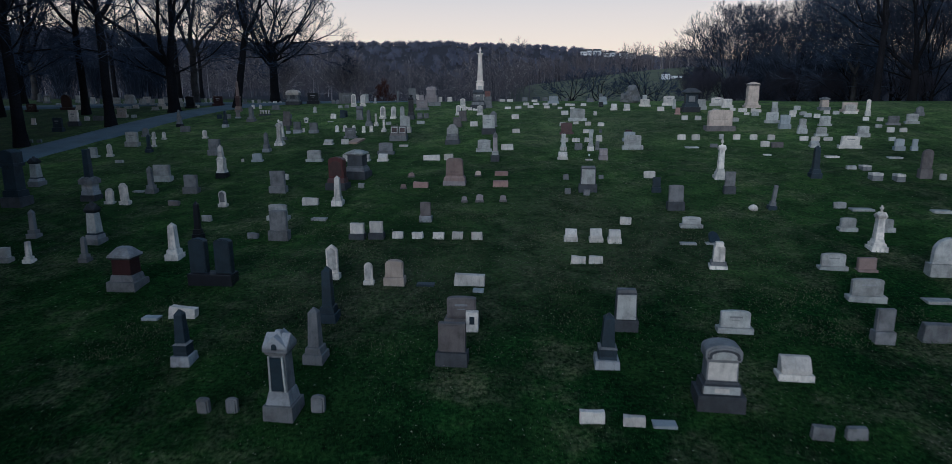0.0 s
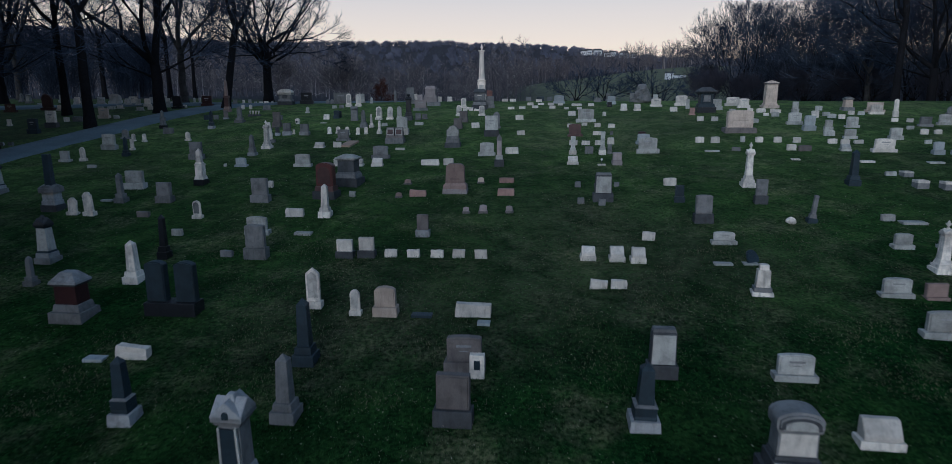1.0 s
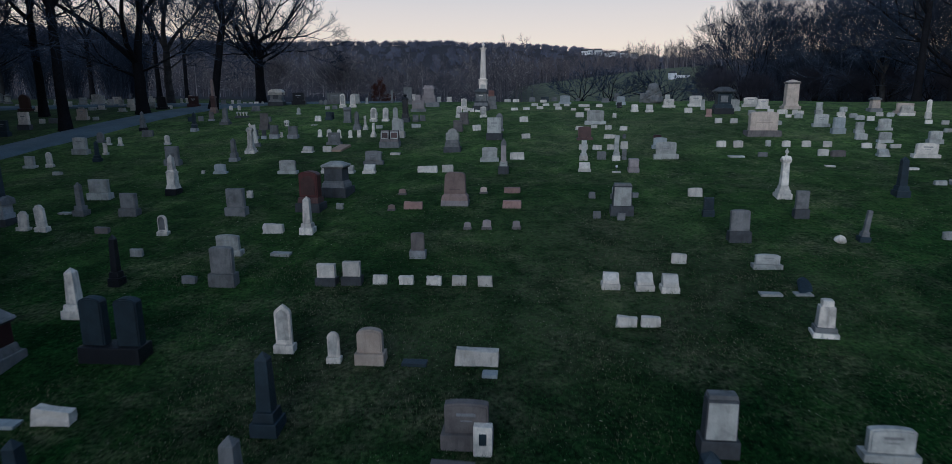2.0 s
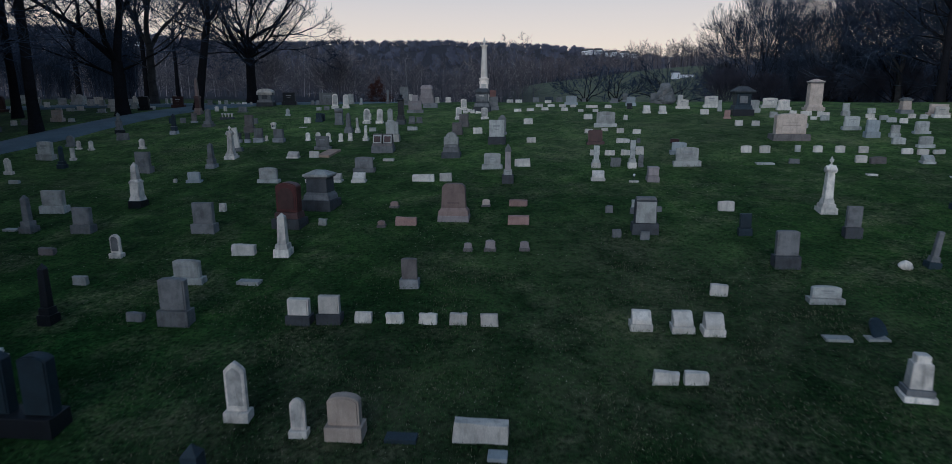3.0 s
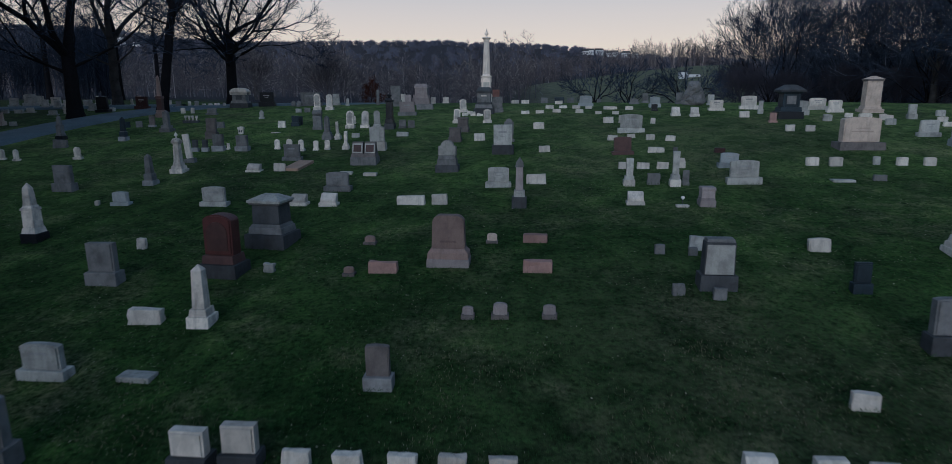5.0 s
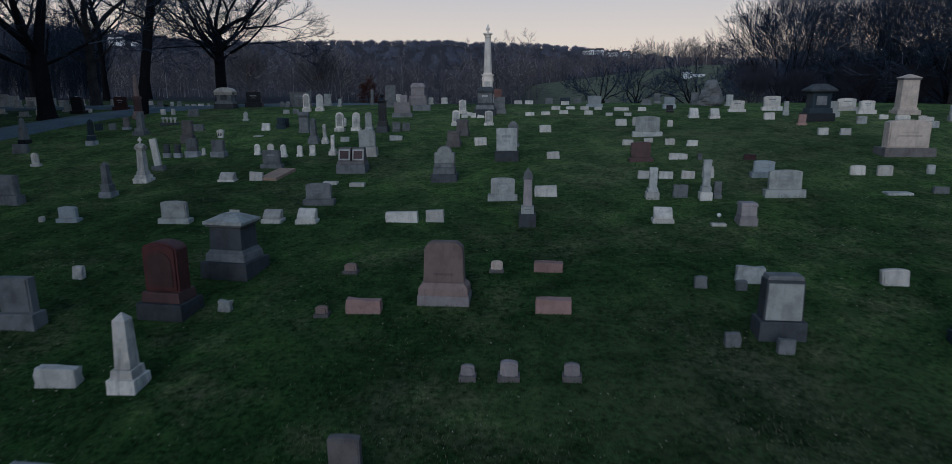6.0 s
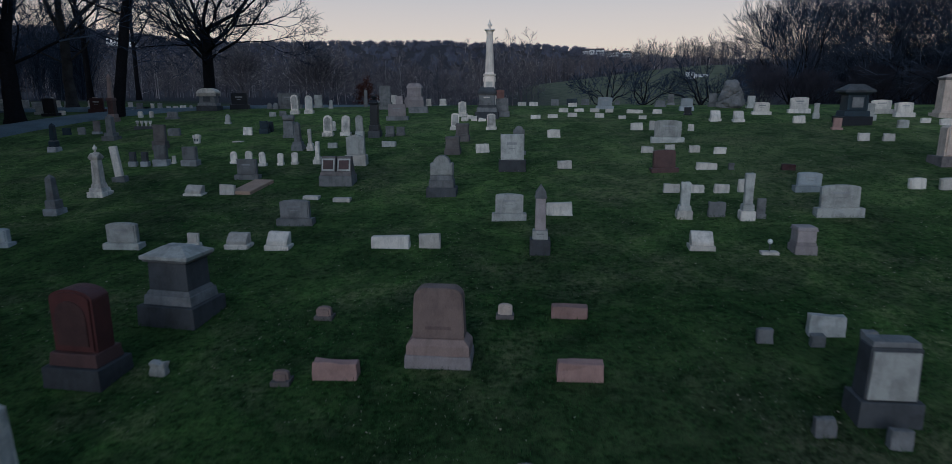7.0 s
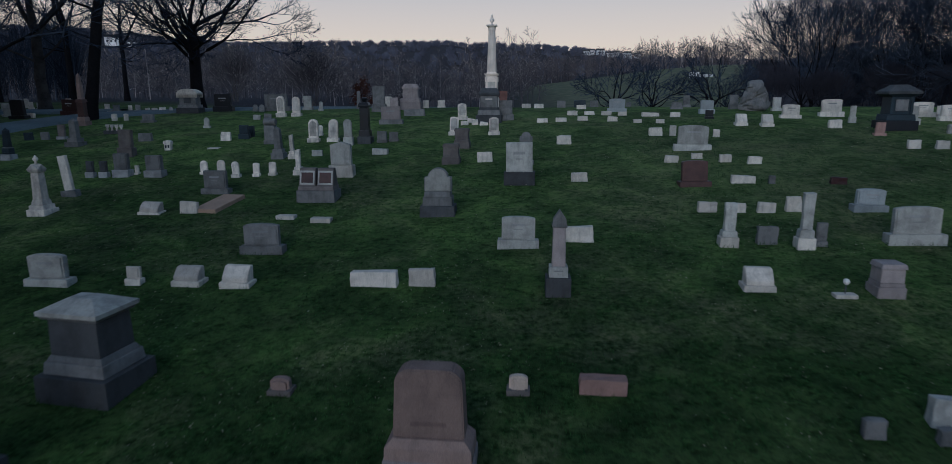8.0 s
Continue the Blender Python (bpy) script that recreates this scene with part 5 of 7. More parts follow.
plain(-24.82, 48.99, 0.34, 0.51, 'marble', 'round')
plain(-23.87, 48.66, 0.34, 0.55, 'marble', 'round')
stub(-22.69, 43.86, 0.42, 1.18, 'slate')
plain(-25.81, 42.52, 0.70, 0.61, 'grey', 'flat')
obelisk(-25.43, 54.71, 0.48, 1.39, 'ash', 'dark')
block(-23.72, 52.01, 0.78, 0.41, 'ash')
plain(-20.79, 48.78, 0.43, 0.59, 'marble', 'round')
tablet(-17.51, 42.29, 0.92, 1.05, 'ash', 'flat')

# left of road
tablet(-35.03, 55.63, 1.01, 1.36, 'pale', 'flat', 'dark')
tablet(-34.64, 52.78, 0.93, 1.15, 'slate', 'flat')
tablet(-33.60, 60.73, 1.03, 0.85, 'tan', 'flat')
plain(-39.56, 57.16, 0.42, 0.50, 'marble', 'flat')
block(-35.99, 59.26, 0.48, 0.30, 'pale')
block(-34.99, 59.23, 0.92, 0.34, 'ash')
block(-32.33, 60.56, 0.51, 0.22, 'grey')
block(-33.80, 48.31, 0.22, 0.17, 'ash')
block(-33.17, 48.27, 0.37, 0.17, 'ash')
plain(-42.54, 66.72, 1.29, 1.52, 'darkred', 'round')
plain(-29.76, 66.92, 1.11, 1.17, 'black', 'oval')
tablet(-27.59, 68.82, 1.25, 0.97, 'darkred', 'flat')
tablet(-45.38, 65.54, 1.26, 0.75, 'darkred', 'flat')
obelisk(-51.82, 76.39, 0.55, 1.01, 'ash')
capped_pedestal(-49.41, 74.00, 0.69, 0.98)
plain(-45.42, 73.70, 0.27, 0.78, 'grey', 'flat')
tablet(-42.32, 71.04, 0.55, 0.69, 'grey', 'oval')
plain(-41.63, 70.99, 0.33, 0.69, 'grey', 'flat')
tablet(-39.94, 71.52, 0.99, 0.75, 'grey', 'flat')
tablet(-38.44, 71.37, 1.26, 1.07, 'grey', 'oval')
tablet(-36.19, 69.84, 0.63, 0.74, 'grey', 'flat')
tablet(-35.09, 69.73, 0.57, 0.67, 'grey', 'oval')
tablet(-33.79, 69.00, 0.70, 0.79, 'pale', 'oval')
tablet(-34.22, 70.96, 0.66, 0.75, 'grey', 'flat')
tablet(-31.25, 68.15, 0.73, 0.54, 'grey', 'oval')
plain(-28.49, 70.31, 0.46, 0.93, 'tan', 'flat')
block(-45.45, 70.03, 0.56, 0.30, 'grey')
block(-42.92, 67.71, 0.68, 0.29, 'grey')
plain(-39.79, 69.02, 0.64, 0.60, 'pale', 'flat')
block(-37.28, 66.78, 0.56, 0.29, 'grey')
block(-36.15, 66.67, 0.75, 0.29, 'grey')

# beyond the lane
tablet(-35.50, 67.00, 0.72, 0.39, 'pale', 'flat')
tablet(-32.70, 65.40, 0.82, 0.34, 'grey', 'flat')
block(-32.00, 66.20, 0.67, 0.33, 'pale')
block(-30.60, 64.80, 0.64, 0.27, 'pale')
block(-29.40, 67.60, 0.60, 0.26, 'pale', 'arch')
tablet(-41.20, 66.60, 0.70, 0.48, 'pale', 'oval')
tablet(-44.20, 74.30, 0.60, 0.63, 'pale', 'flat')
tablet(-37.40, 73.20, 1.10, 0.70, 'pale', 'flat')
tablet(-40.10, 75.00, 0.90, 0.75, 'grey', 'oval')
tablet(-46.60, 75.50, 0.80, 0.80, 'grey', 'flat')
plain(-35.00, 75.40, 0.50, 0.70, 'pale', 'round')
tablet(-33.00, 70.51, 0.93, 0.63, 'grey', 'flat')
plain(-33.07, 72.15, 0.45, 0.56, 'pale', 'flat')
tablet(-32.83, 72.79, 0.36, 0.57, 'pale', 'oval')
tablet(-31.75, 72.03, 0.33, 0.56, 'grey', 'flat')
plain(-30.83, 73.46, 0.29, 0.53, 'pale', 'round')
plain(-29.87, 72.56, 0.29, 0.57, 'pale', 'flat')
plain(-28.97, 71.76, 0.33, 0.56, 'marble', 'flat')
tablet(-26.58, 71.48, 0.42, 0.46, 'pale', 'flat')
tablet(-25.16, 70.05, 0.51, 0.49, 'ash', 'flat')
plain(-24.44, 70.52, 0.28, 0.41, 'marble', 'flat')
tablet(-23.53, 69.79, 0.39, 0.49, 'grey', 'oval')
block(-23.12, 70.32, 0.29, 0.22, 'pale')
block(-22.33, 69.68, 0.37, 0.26, 'pale')
block(-21.75, 69.67, 0.41, 0.30, 'marble')
plain(-21.07, 69.34, 0.24, 0.35, 'grey', 'round')
tablet(-36.90, 70.76, 0.40, 0.54, 'grey', 'flat')
tablet(-35.84, 71.28, 0.33, 0.51, 'pale', 'oval')

# mid field
obelisk(-14.65, 36.05, 0.58, 1.85, 'marble', 'dark')
block(-14.85, 40.16, 0.16, 0.15, 'pale')
tablet(-13.87, 39.95, 0.73, 0.50, 'blue', 'oval')
obelisk(-14.23, 42.89, 0.52, 1.31, 'ash', 'light')
urnobelisk(-14.01, 45.06, 0.61, 1.83, 'marble')
leaning_slab(-14.36, 47.21, 0.55, 1.37)
tablet(-10.15, 39.53, 1.08, 0.71, 'grey', 'oval')
roofed_monument(-6.78, 35.00, 1.32, 1.56)
red_round_monument(-7.37, 32.72, 1.12, 1.68)
obelisk(-6.70, 29.94, 0.53, 1.40, 'marble')
tablet(-8.95, 27.89, 1.02, 0.68, 'grey', 'oval')
tablet(-4.89, 25.15, 0.66, 0.61, 'pale', 'flat', 'dark')
tablet(-4.10, 25.18, 0.64, 0.66, 'pale', 'flat', 'dark')
block(-3.22, 25.25, 0.45, 0.21, 'pale')
block(-2.40, 25.18, 0.46, 0.19, 'pale')
block(-1.54, 25.12, 0.47, 0.19, 'pale')
block(-0.76, 25.05, 0.45, 0.21, 'pale')
block(0.03, 24.94, 0.45, 0.23, 'pale')
plain(-2.24, 27.34, 0.56, 0.79, 'brown', 'base')
small(-0.57, 30.15, 0.25, 0.21, 'mauve')
small(0.17, 30.11, 0.32, 0.29, 'mauve')
small(1.30, 30.06, 0.28, 0.24, 'mauve')
brown_headstone(-1.16, 33.13, 1.17, 1.38)
block(-2.91, 32.84, 0.79, 0.26, 'pink')
block(1.27, 32.61, 0.79, 0.27, 'pink')
block(1.40, 34.86, 0.74, 0.20, 'pink')
small(-3.81, 32.76, 0.27, 0.19, 'rose')
small(-3.62, 35.14, 0.31, 0.21, 'rose')
small(0.11, 34.97, 0.29, 0.24, 'tan')
block(-2.75, 39.05, 1.03, 0.30, 'pale')
block(-6.09, 33.12, 0.30, 0.20, 'grey', 'rough')
block(-1.70, 39.04, 0.58, 0.33, 'pale')
slant(-5.81, 39.21, 0.68, 0.42, 'pale')
slant(-6.96, 39.39, 0.67, 0.36, 'pale')
tablet(-8.20, 39.52, 0.37, 0.38, 'pale', 'flat')
tablet(-5.90, 41.29, 1.12, 0.71, 'ash', 'oval')
flush(-5.01, 43.75, 0.58, 0.21, 'pale')
flush(-6.13, 44.10, 0.55, 0.18, 'pale')
gabled_pillar(1.15, 38.34, 0.53, 1.74)
tablet(0.51, 41.14, 1.03, 0.74, 'grey', 'oval')
block(2.04, 41.45, 0.78, 0.34, 'pale')
slant(5.25, 38.28, 0.64, 0.42, 'pale')
garden_light(6.78, 37.95, 0.14, 0.35)
coped(7.62, 37.80, 0.54, 0.66, 'mauve')
framed_tablet(5.59, 31.24, 0.86, 1.24)
block(4.56, 31.06, 0.30, 0.22, 'ash')
block(5.45, 30.74, 0.30, 0.23, 'ash')
block(6.05, 33.84, 0.66, 0.37, 'grey')
block(5.70, 33.50, 0.26, 0.19, 'ash')
block(6.69, 33.58, 0.26, 0.19, 'ash')
block(4.82, 33.67, 0.29, 0.24, 'ash')
block(6.39, 26.42, 0.48, 0.22, 'pale')
tablet(10.04, 40.66, 1.33, 0.85, 'grey', 'oval')
tablet(10.40, 43.14, 0.93, 0.57, 'blue', 'oval')
slant(-10.44, 44.79, 0.70, 0.34, 'pale')
block(-9.25, 44.85, 0.54, 0.34, 'pale')
bare_slab(-8.46, 44.88, 0.94, 0.52)
book_monument(-5.62, 45.87, 1.25, 0.98)
tablet(-9.30, 47.00, 0.97, 0.76, 'ash', 'flat')
plain(-10.89, 49.97, 0.31, 0.49, 'marble', 'round')
plain(-10.30, 50.08, 0.34, 0.47, 'marble', 'round')
plain(-9.44, 49.32, 0.33, 0.55, 'marble', 'round')
plain(-8.71, 49.40, 0.27, 0.46, 'marble', 'arch')
plain(-8.14, 49.51, 0.29, 0.46, 'marble', 'arch')
tablet(-5.45, 48.97, 0.90, 1.21, 'grey', 'peak', 'pale')
stub(-8.19, 52.41, 0.33, 0.92, 'marble')
stub(-7.17, 49.47, 0.35, 0.89, 'marble')
obelisk(-8.83, 52.51, 0.54, 1.27, 'ash')
scroll_stone(-10.13, 55.70, 0.59, 1.14)
plain(-8.14, 55.79, 0.57, 1.03, 'marble', 'round')
plain(-7.21, 55.77, 0.55, 1.00, 'marble', 'round')
plain(-8.20, 57.51, 0.25, 0.47, 'marble', 'round')
tablet(-6.29, 54.75, 0.44, 1.13, 'grey', 'round')
plain(-12.36, 65.00, 0.59, 1.19, 'marble', 'round')
plain(-11.45, 65.08, 0.60, 1.12, 'marble', 'round')
dark_pillar(-5.59, 55.03, 0.62, 2.03)
plain(-4.83, 55.18, 0.47, 0.46, 'ash', 'flat')
plain(-4.31, 55.37, 0.44, 0.38, 'ash', 'flat')
block(-4.55, 52.62, 0.67, 0.19, 'grey')
block(-7.24, 52.80, 0.45, 0.18, 'grey')
block(-11.77, 58.07, 0.25, 0.47, 'slate')
tablet(-5.07, 60.33, 1.30, 0.88, 'mauve', 'flat', 'ash')
stepped_monument(-4.67, 66.96, 1.35, 1.59)
block(-4.07, 63.16, 1.24, 0.34, 'ash')
tablet(-6.50, 65.75, 0.88, 1.54, 'ash', 'flat')
plain(-6.35, 68.95, 0.56, 0.75, 'pale', 'flat')
plain(-5.62, 66.35, 0.62, 0.80, 'mauve', 'flat')
plain(-4.46, 69.11, 0.49, 0.56, 'pale', 'flat')
plain(-3.82, 68.80, 0.40, 0.47, 'pale', 'flat')
plain(-8.50, 69.93, 0.28, 1.13, 'ash', 'flat')
plain(-10.74, 68.45, 0.30, 0.55, 'grey', 'round')
plain(-11.88, 69.49, 0.67, 0.88, 'grey', 'flat')
tablet(-14.02, 69.51, 1.98, 1.04, 'ash', 'flat')
plain(-15.37, 69.32, 0.38, 0.40, 'ash', 'round')
plain(-14.87, 69.17, 0.38, 0.40, 'ash', 'round')
plain(-2.90, 70.92, 0.54, 0.44, 'pale', 'flat')
block(-13.56, 64.21, 0.43, 0.20, 'grey')
block(-12.88, 64.15, 0.43, 0.26, 'ash')
house_marker(-14.60, 55.02, 0.36, 0.42)
plain(-15.38, 61.30, 0.37, 0.52, 'grey', 'shoulder')
block(-12.70, 57.01, 0.49, 0.38, 'marble')
tablet(-11.95, 57.40, 0.53, 0.61, 'slate', 'flat')
flush(-12.49, 54.84, 0.50, 0.11, 'pale')
tablet(-15.98, 53.91, 0.69, 1.12, 'brown', 'flat')
tablet(-15.26, 50.00, 0.35, 0.59, 'dark', 'flat', 'light')
tablet(-14.71, 49.94, 0.36, 0.59, 'dark', 'flat', 'light')
tablet(-14.00, 49.85, 0.65, 0.87, 'ash', 'flat', 'light')
tablet(-12.69, 49.69, 0.72, 0.79, 'ash', 'flat', 'light')
plain(-13.59, 50.21, 0.16, 0.33, 'marble', 'flat')
block(-16.89, 57.51, 0.67, 0.36, 'ash')
urn_row(-19.75, 59.90, 1.05, 0.47)
small(-22.59, 65.17, 0.32, 0.39, 'marble')
small(-21.81, 65.05, 0.27, 0.39, 'marble')
tablet(-19.94, 63.91, 0.86, 0.45, 'ash', 'flat')
pale_vault(-19.46, 68.33, 1.52, 1.56)
tablet(-17.54, 69.32, 1.37, 1.12, 'black', 'flat')
stub(-19.95, 56.61, 0.72, 1.31, 'ash')
obelisk(-21.15, 53.79, 0.48, 1.35, 'slate', 'light')
block(-23.49, 58.72, 0.46, 0.35, 'slate')
block(-22.68, 58.79, 0.42, 0.35, 'ash')
plain(-21.86, 58.79, 0.48, 0.70, 'brown', 'flat')
red_obelisk(-23.45, 63.29, 0.59, 2.96)

# crest, centre and right
dark_monument(0.16, 59.31, 1.35, 1.76)
tablet(1.08, 59.92, 0.84, 1.04, 'ash', 'flat')
plain(1.16, 66.13, 0.66, 1.04, 'brick', 'flat')
plain(0.34, 55.94, 0.55, 0.78, 'marble', 'arch')
block(-1.08, 59.04, 0.40, 0.17, 'marble')
block(-0.55, 58.98, 0.33, 0.23, 'marble')
block(-0.72, 59.75, 0.50, 0.16, 'marble', 'rough')
block(-0.10, 58.70, 0.42, 0.14, 'marble', 'rough')
block(-1.05, 59.30, 0.36, 0.12, 'pale', 'rough')
plain(-1.56, 56.33, 0.51, 0.82, 'marble', 'arch')
plain(-1.24, 60.92, 0.58, 0.84, 'marble', 'gothic')
coped(-1.13, 53.17, 0.69, 0.80, 'brown')
coped(-1.49, 50.30, 0.70, 0.73, 'brown')
shouldered_headstone(-1.65, 43.95, 1.03, 1.29)
tablet(0.92, 46.89, 1.04, 1.38, 'grey', 'flat', 'dark')
plain(1.34, 49.58, 0.60, 1.22, 'ash', 'shoulder')
block(-0.17, 50.42, 0.59, 0.35, 'pale')
block(3.26, 53.13, 0.62, 0.35, 'pale')
block(2.96, 47.09, 0.55, 0.27, 'pale')
block(2.75, 67.25, 0.58, 0.19, 'pale')
block(3.53, 67.03, 0.60, 0.19, 'pale')
block(2.90, 58.75, 0.56, 0.20, 'pale')
block(3.86, 58.74, 0.56, 0.20, 'pale')
block(4.99, 58.92, 0.53, 0.22, 'pale')
block(6.45, 58.57, 0.51, 0.20, 'pale')
block(7.56, 57.87, 0.42, 0.14, 'pale')
block(8.62, 57.66, 0.41, 0.14, 'pale')
block(4.74, 60.83, 0.56, 0.26, 'pale')
block(5.70, 60.99, 0.56, 0.18, 'pale')
block(6.58, 60.78, 0.55, 0.18, 'pale')
block(7.40, 60.55, 0.46, 0.16, 'pale')
block(8.77, 60.00, 0.90, 0.15, 'pale')
block(9.94, 59.55, 0.51, 0.18, 'pale')
block(5.24, 69.10, 0.56, 0.35, 'ash')
block(6.42, 68.68, 0.78, 0.38, 'slate')
block(5.89, 64.87, 0.56, 0.18, 'pale')
block(7.33, 68.52, 0.54, 0.34, 'ash')
tablet(7.48, 62.31, 1.09, 0.70, 'blue', 'oval')
tablet(11.27, 63.62, 0.71, 0.34, 'ash', 'oval')
block(9.51, 68.05, 0.32, 0.26, 'ash')
block(7.53, 54.47, 0.59, 0.30, 'pale')
tablet(8.10, 51.15, 1.46, 0.96, 'grey', 'oval')
block(8.24, 54.31, 0.29, 0.41, 'pale')
block(9.97, 53.73, 0.27, 0.28, 'pale')
tablet(11.91, 60.41, 0.79, 0.67, 'blue', 'oval')
plain(11.37, 58.53, 0.43, 0.39, 'black', 'flat')
plain(12.98, 67.08, 0.51, 0.68, 'ash', 'flat')
slant(12.04, 56.13, 0.56, 0.52, 'pale')
slant(13.05, 55.63, 0.56, 0.54, 'pale')
boulder_monument(14.85, 61.13, 1.47, 1.68)
tablet(14.38, 63.01, 0.53, 0.75, 'ash', 'flat')
plain(16.05, 61.28, 0.53, 0.68, 'grey', 'flat')
tablet(15.17, 57.84, 1.01, 0.65, 'pale', 'oval')
tablet(17.49, 58.37, 1.19, 0.81, 'pale', 'oval')
tablet(17.35, 56.30, 0.31, 0.73, 'grey', 'flat')
dark_vault(18.09, 53.95, 1.45, 1.93)
tablet(21.65, 57.76, 1.27, 0.65, 'pale', 'oval')
plain(22.49, 57.64, 0.37, 0.47, 'pale', 'flat')
block(15.79, 54.91, 0.57, 0.33, 'pale')
block(16.44, 50.49, 0.47, 0.28, 'pale')
block(17.45, 50.34, 0.48, 0.26, 'pale')
plain(16.63, 52.95, 0.47, 0.52, 'pink', 'flat')
plain(6.55, 46.13, 1.00, 0.78, 'redbrown', 'oval')
block(6.68, 49.22, 0.50, 0.24, 'pale')
block(7.75, 49.62, 0.41, 0.21, 'pale')
block(8.58, 48.99, 0.44, 0.28, 'pale')
block(9.51, 48.66, 0.49, 0.25, 'pale')
block(8.14, 46.28, 0.76, 0.21, 'pale')
block(8.99, 46.10, 0.20, 0.23, 'ash')
block(6.06, 43.66, 0.52, 0.20, 'pale')
block(7.65, 43.44, 0.48, 0.19, 'pale')
block(6.85, 43.56, 0.52, 0.17, 'pale')
block(10.95, 45.80, 0.49, 0.20, 'darkred')
cross_stone(5.63, 40.91, 0.45, 0.99)
cross_stone(7.33, 40.57, 0.42, 1.28)
block(6.62, 41.04, 0.49, 0.35, 'ash')
block(8.40, 43.41, 0.42, 0.35, 'pale')
plain(7.79, 40.73, 0.26, 0.50, 'ash', 'flat')

column(0.39, 62.2, 5.42)


# ---- trees ----
def tubes(branches):
    """Tapered tubes along polylines: lists of (points, radii, sides) become verts and faces."""
    verts, faces, base = [], [], 0
    for pts, radii, k in branches:
        n = len(pts)
        for i in range(n):
            a, b = pts[max(i - 1, 0)], pts[min(i + 1, n - 1)]
            t = (b - a).normalized()
            u = t.orthogonal().normalized()
            v = t.cross(u)
            for j in range(k):
                w = math.tau * j / k
                verts.append(pts[i] + (u * math.cos(w) + v * math.sin(w)) * radii[i])
        for i in range(n - 1):
            for j in range(k):
                q = base + i * k
                faces.append((q + j, q + (j + 1) % k, q + k + (j + 1) % k, q + k + j))
        base += n * k
    return verts, faces


def grow(rng, height, radius, spread, fork=0.28, limbs=10, levels=4, droop=0.0, thin=0.006, stems=1, kids=(7, 6, 5, 4), wild=0.22, open_out=1.0):
    """A bare tree as two lists of tubes: stem with limbs, and twigs."""
    stout, fine = [], []

    def branch(start, way, length, r, level):
        n = 7 if level <= 1 else (5 if level == 2 else 3)
        pts, radii, p, d = [start], [r], start.copy(), way.copy()
        end = max(r * (0.35 if level == 0 else 0.22), thin * 0.6)
        for i in range(1, n):
            jitter = Vector((rng.gauss(0, 1), rng.gauss(0, 1), rng.gauss(0, 1))) * (wild * (0.16 if level == 0 else 1))
            lift = Vector((0, 0, 0.10 if level else 0.05)) - Vector((0, 0, droop * level * 0.12))
            d = (d + jitter + lift).normalized()
            p = p + d * (length / (n - 1))
            pts.append(p.copy())
            radii.append(r + (end - r) * (i / (n - 1)) ** 0.8)
        (stout if level <= 1 else fine).append((pts, radii, (9, 6, 4, 3, 3)[level]))
        if level >= levels:
            return
        count = limbs if level == 0 else kids[min(level - 1, len(kids) - 1)]
        for c in range(count):
            f = (fork + (0.97 - fork) * (c + rng.random() * 0.7) / count) if level == 0 else 0.22 + 0.78 * (c + rng.random()) / count
            f = min(f, 0.985)
            at = f * (n - 1)
            i = min(int(at), n - 2)
            q = pts[i].lerp(pts[i + 1], at - i)
            along = (pts[i + 1] - pts[i]).normalized()
            turn = rng.random() * math.tau if level else c * 2.4 + rng.uniform(-0.5, 0.5)
            side = along.orthogonal().normalized()
            side = (Matrix.Rotation(turn, 3, along) @ side).normalized()
            lean = ((1.35 - 0.65 * f) if level == 0 else rng.uniform(0.55, 1.0)) * open_out
            way2 = (along * math.cos(lean) + side * math.sin(lean)).normalized()
            if level == 0:
                ln = spread * (1.12 - 0.55 * f) * rng.uniform(0.85, 1.15)
            else:
                ln = length * rng.uniform(0.42, 0.62) * (1.15 - 0.4 * f)
            rr = max(radii[i] * (0.42 if level == 0 else 0.55) * rng.uniform(0.8, 1.1), thin)
            branch(q, way2, ln, rr, level + 1)

    for s in range(stems):
        tilt = Vector((0, 0, 1)) if stems == 1 else Vector((math.cos(s * 2.4) * 0.45, math.sin(s * 2.4) * 0.45, 1)).normalized()
        branch(Vector((tilt.x * 0.2, tilt.y * 0.2, -0.3)), tilt, height * rng.uniform(0.9, 1.05), radius, 0)
    # root flare
    for b in stout:
        if len(b[0]) and b[0][0].z < -0.2:
            b[1][0] *= 1.6
    return stout, fine


def tree_model(seed, label, bark=BARK, twig=TWIG, **shape):
    stout, fine = grow(random.Random(seed), **shape)
    ob = new("tree")
    tagged(ob, label, "tree", "bare trees")
    raw("trunk", *tubes(stout), bark, ob, smooth=True)
    raw("crown", *tubes(fine), twig, ob)
    return ob


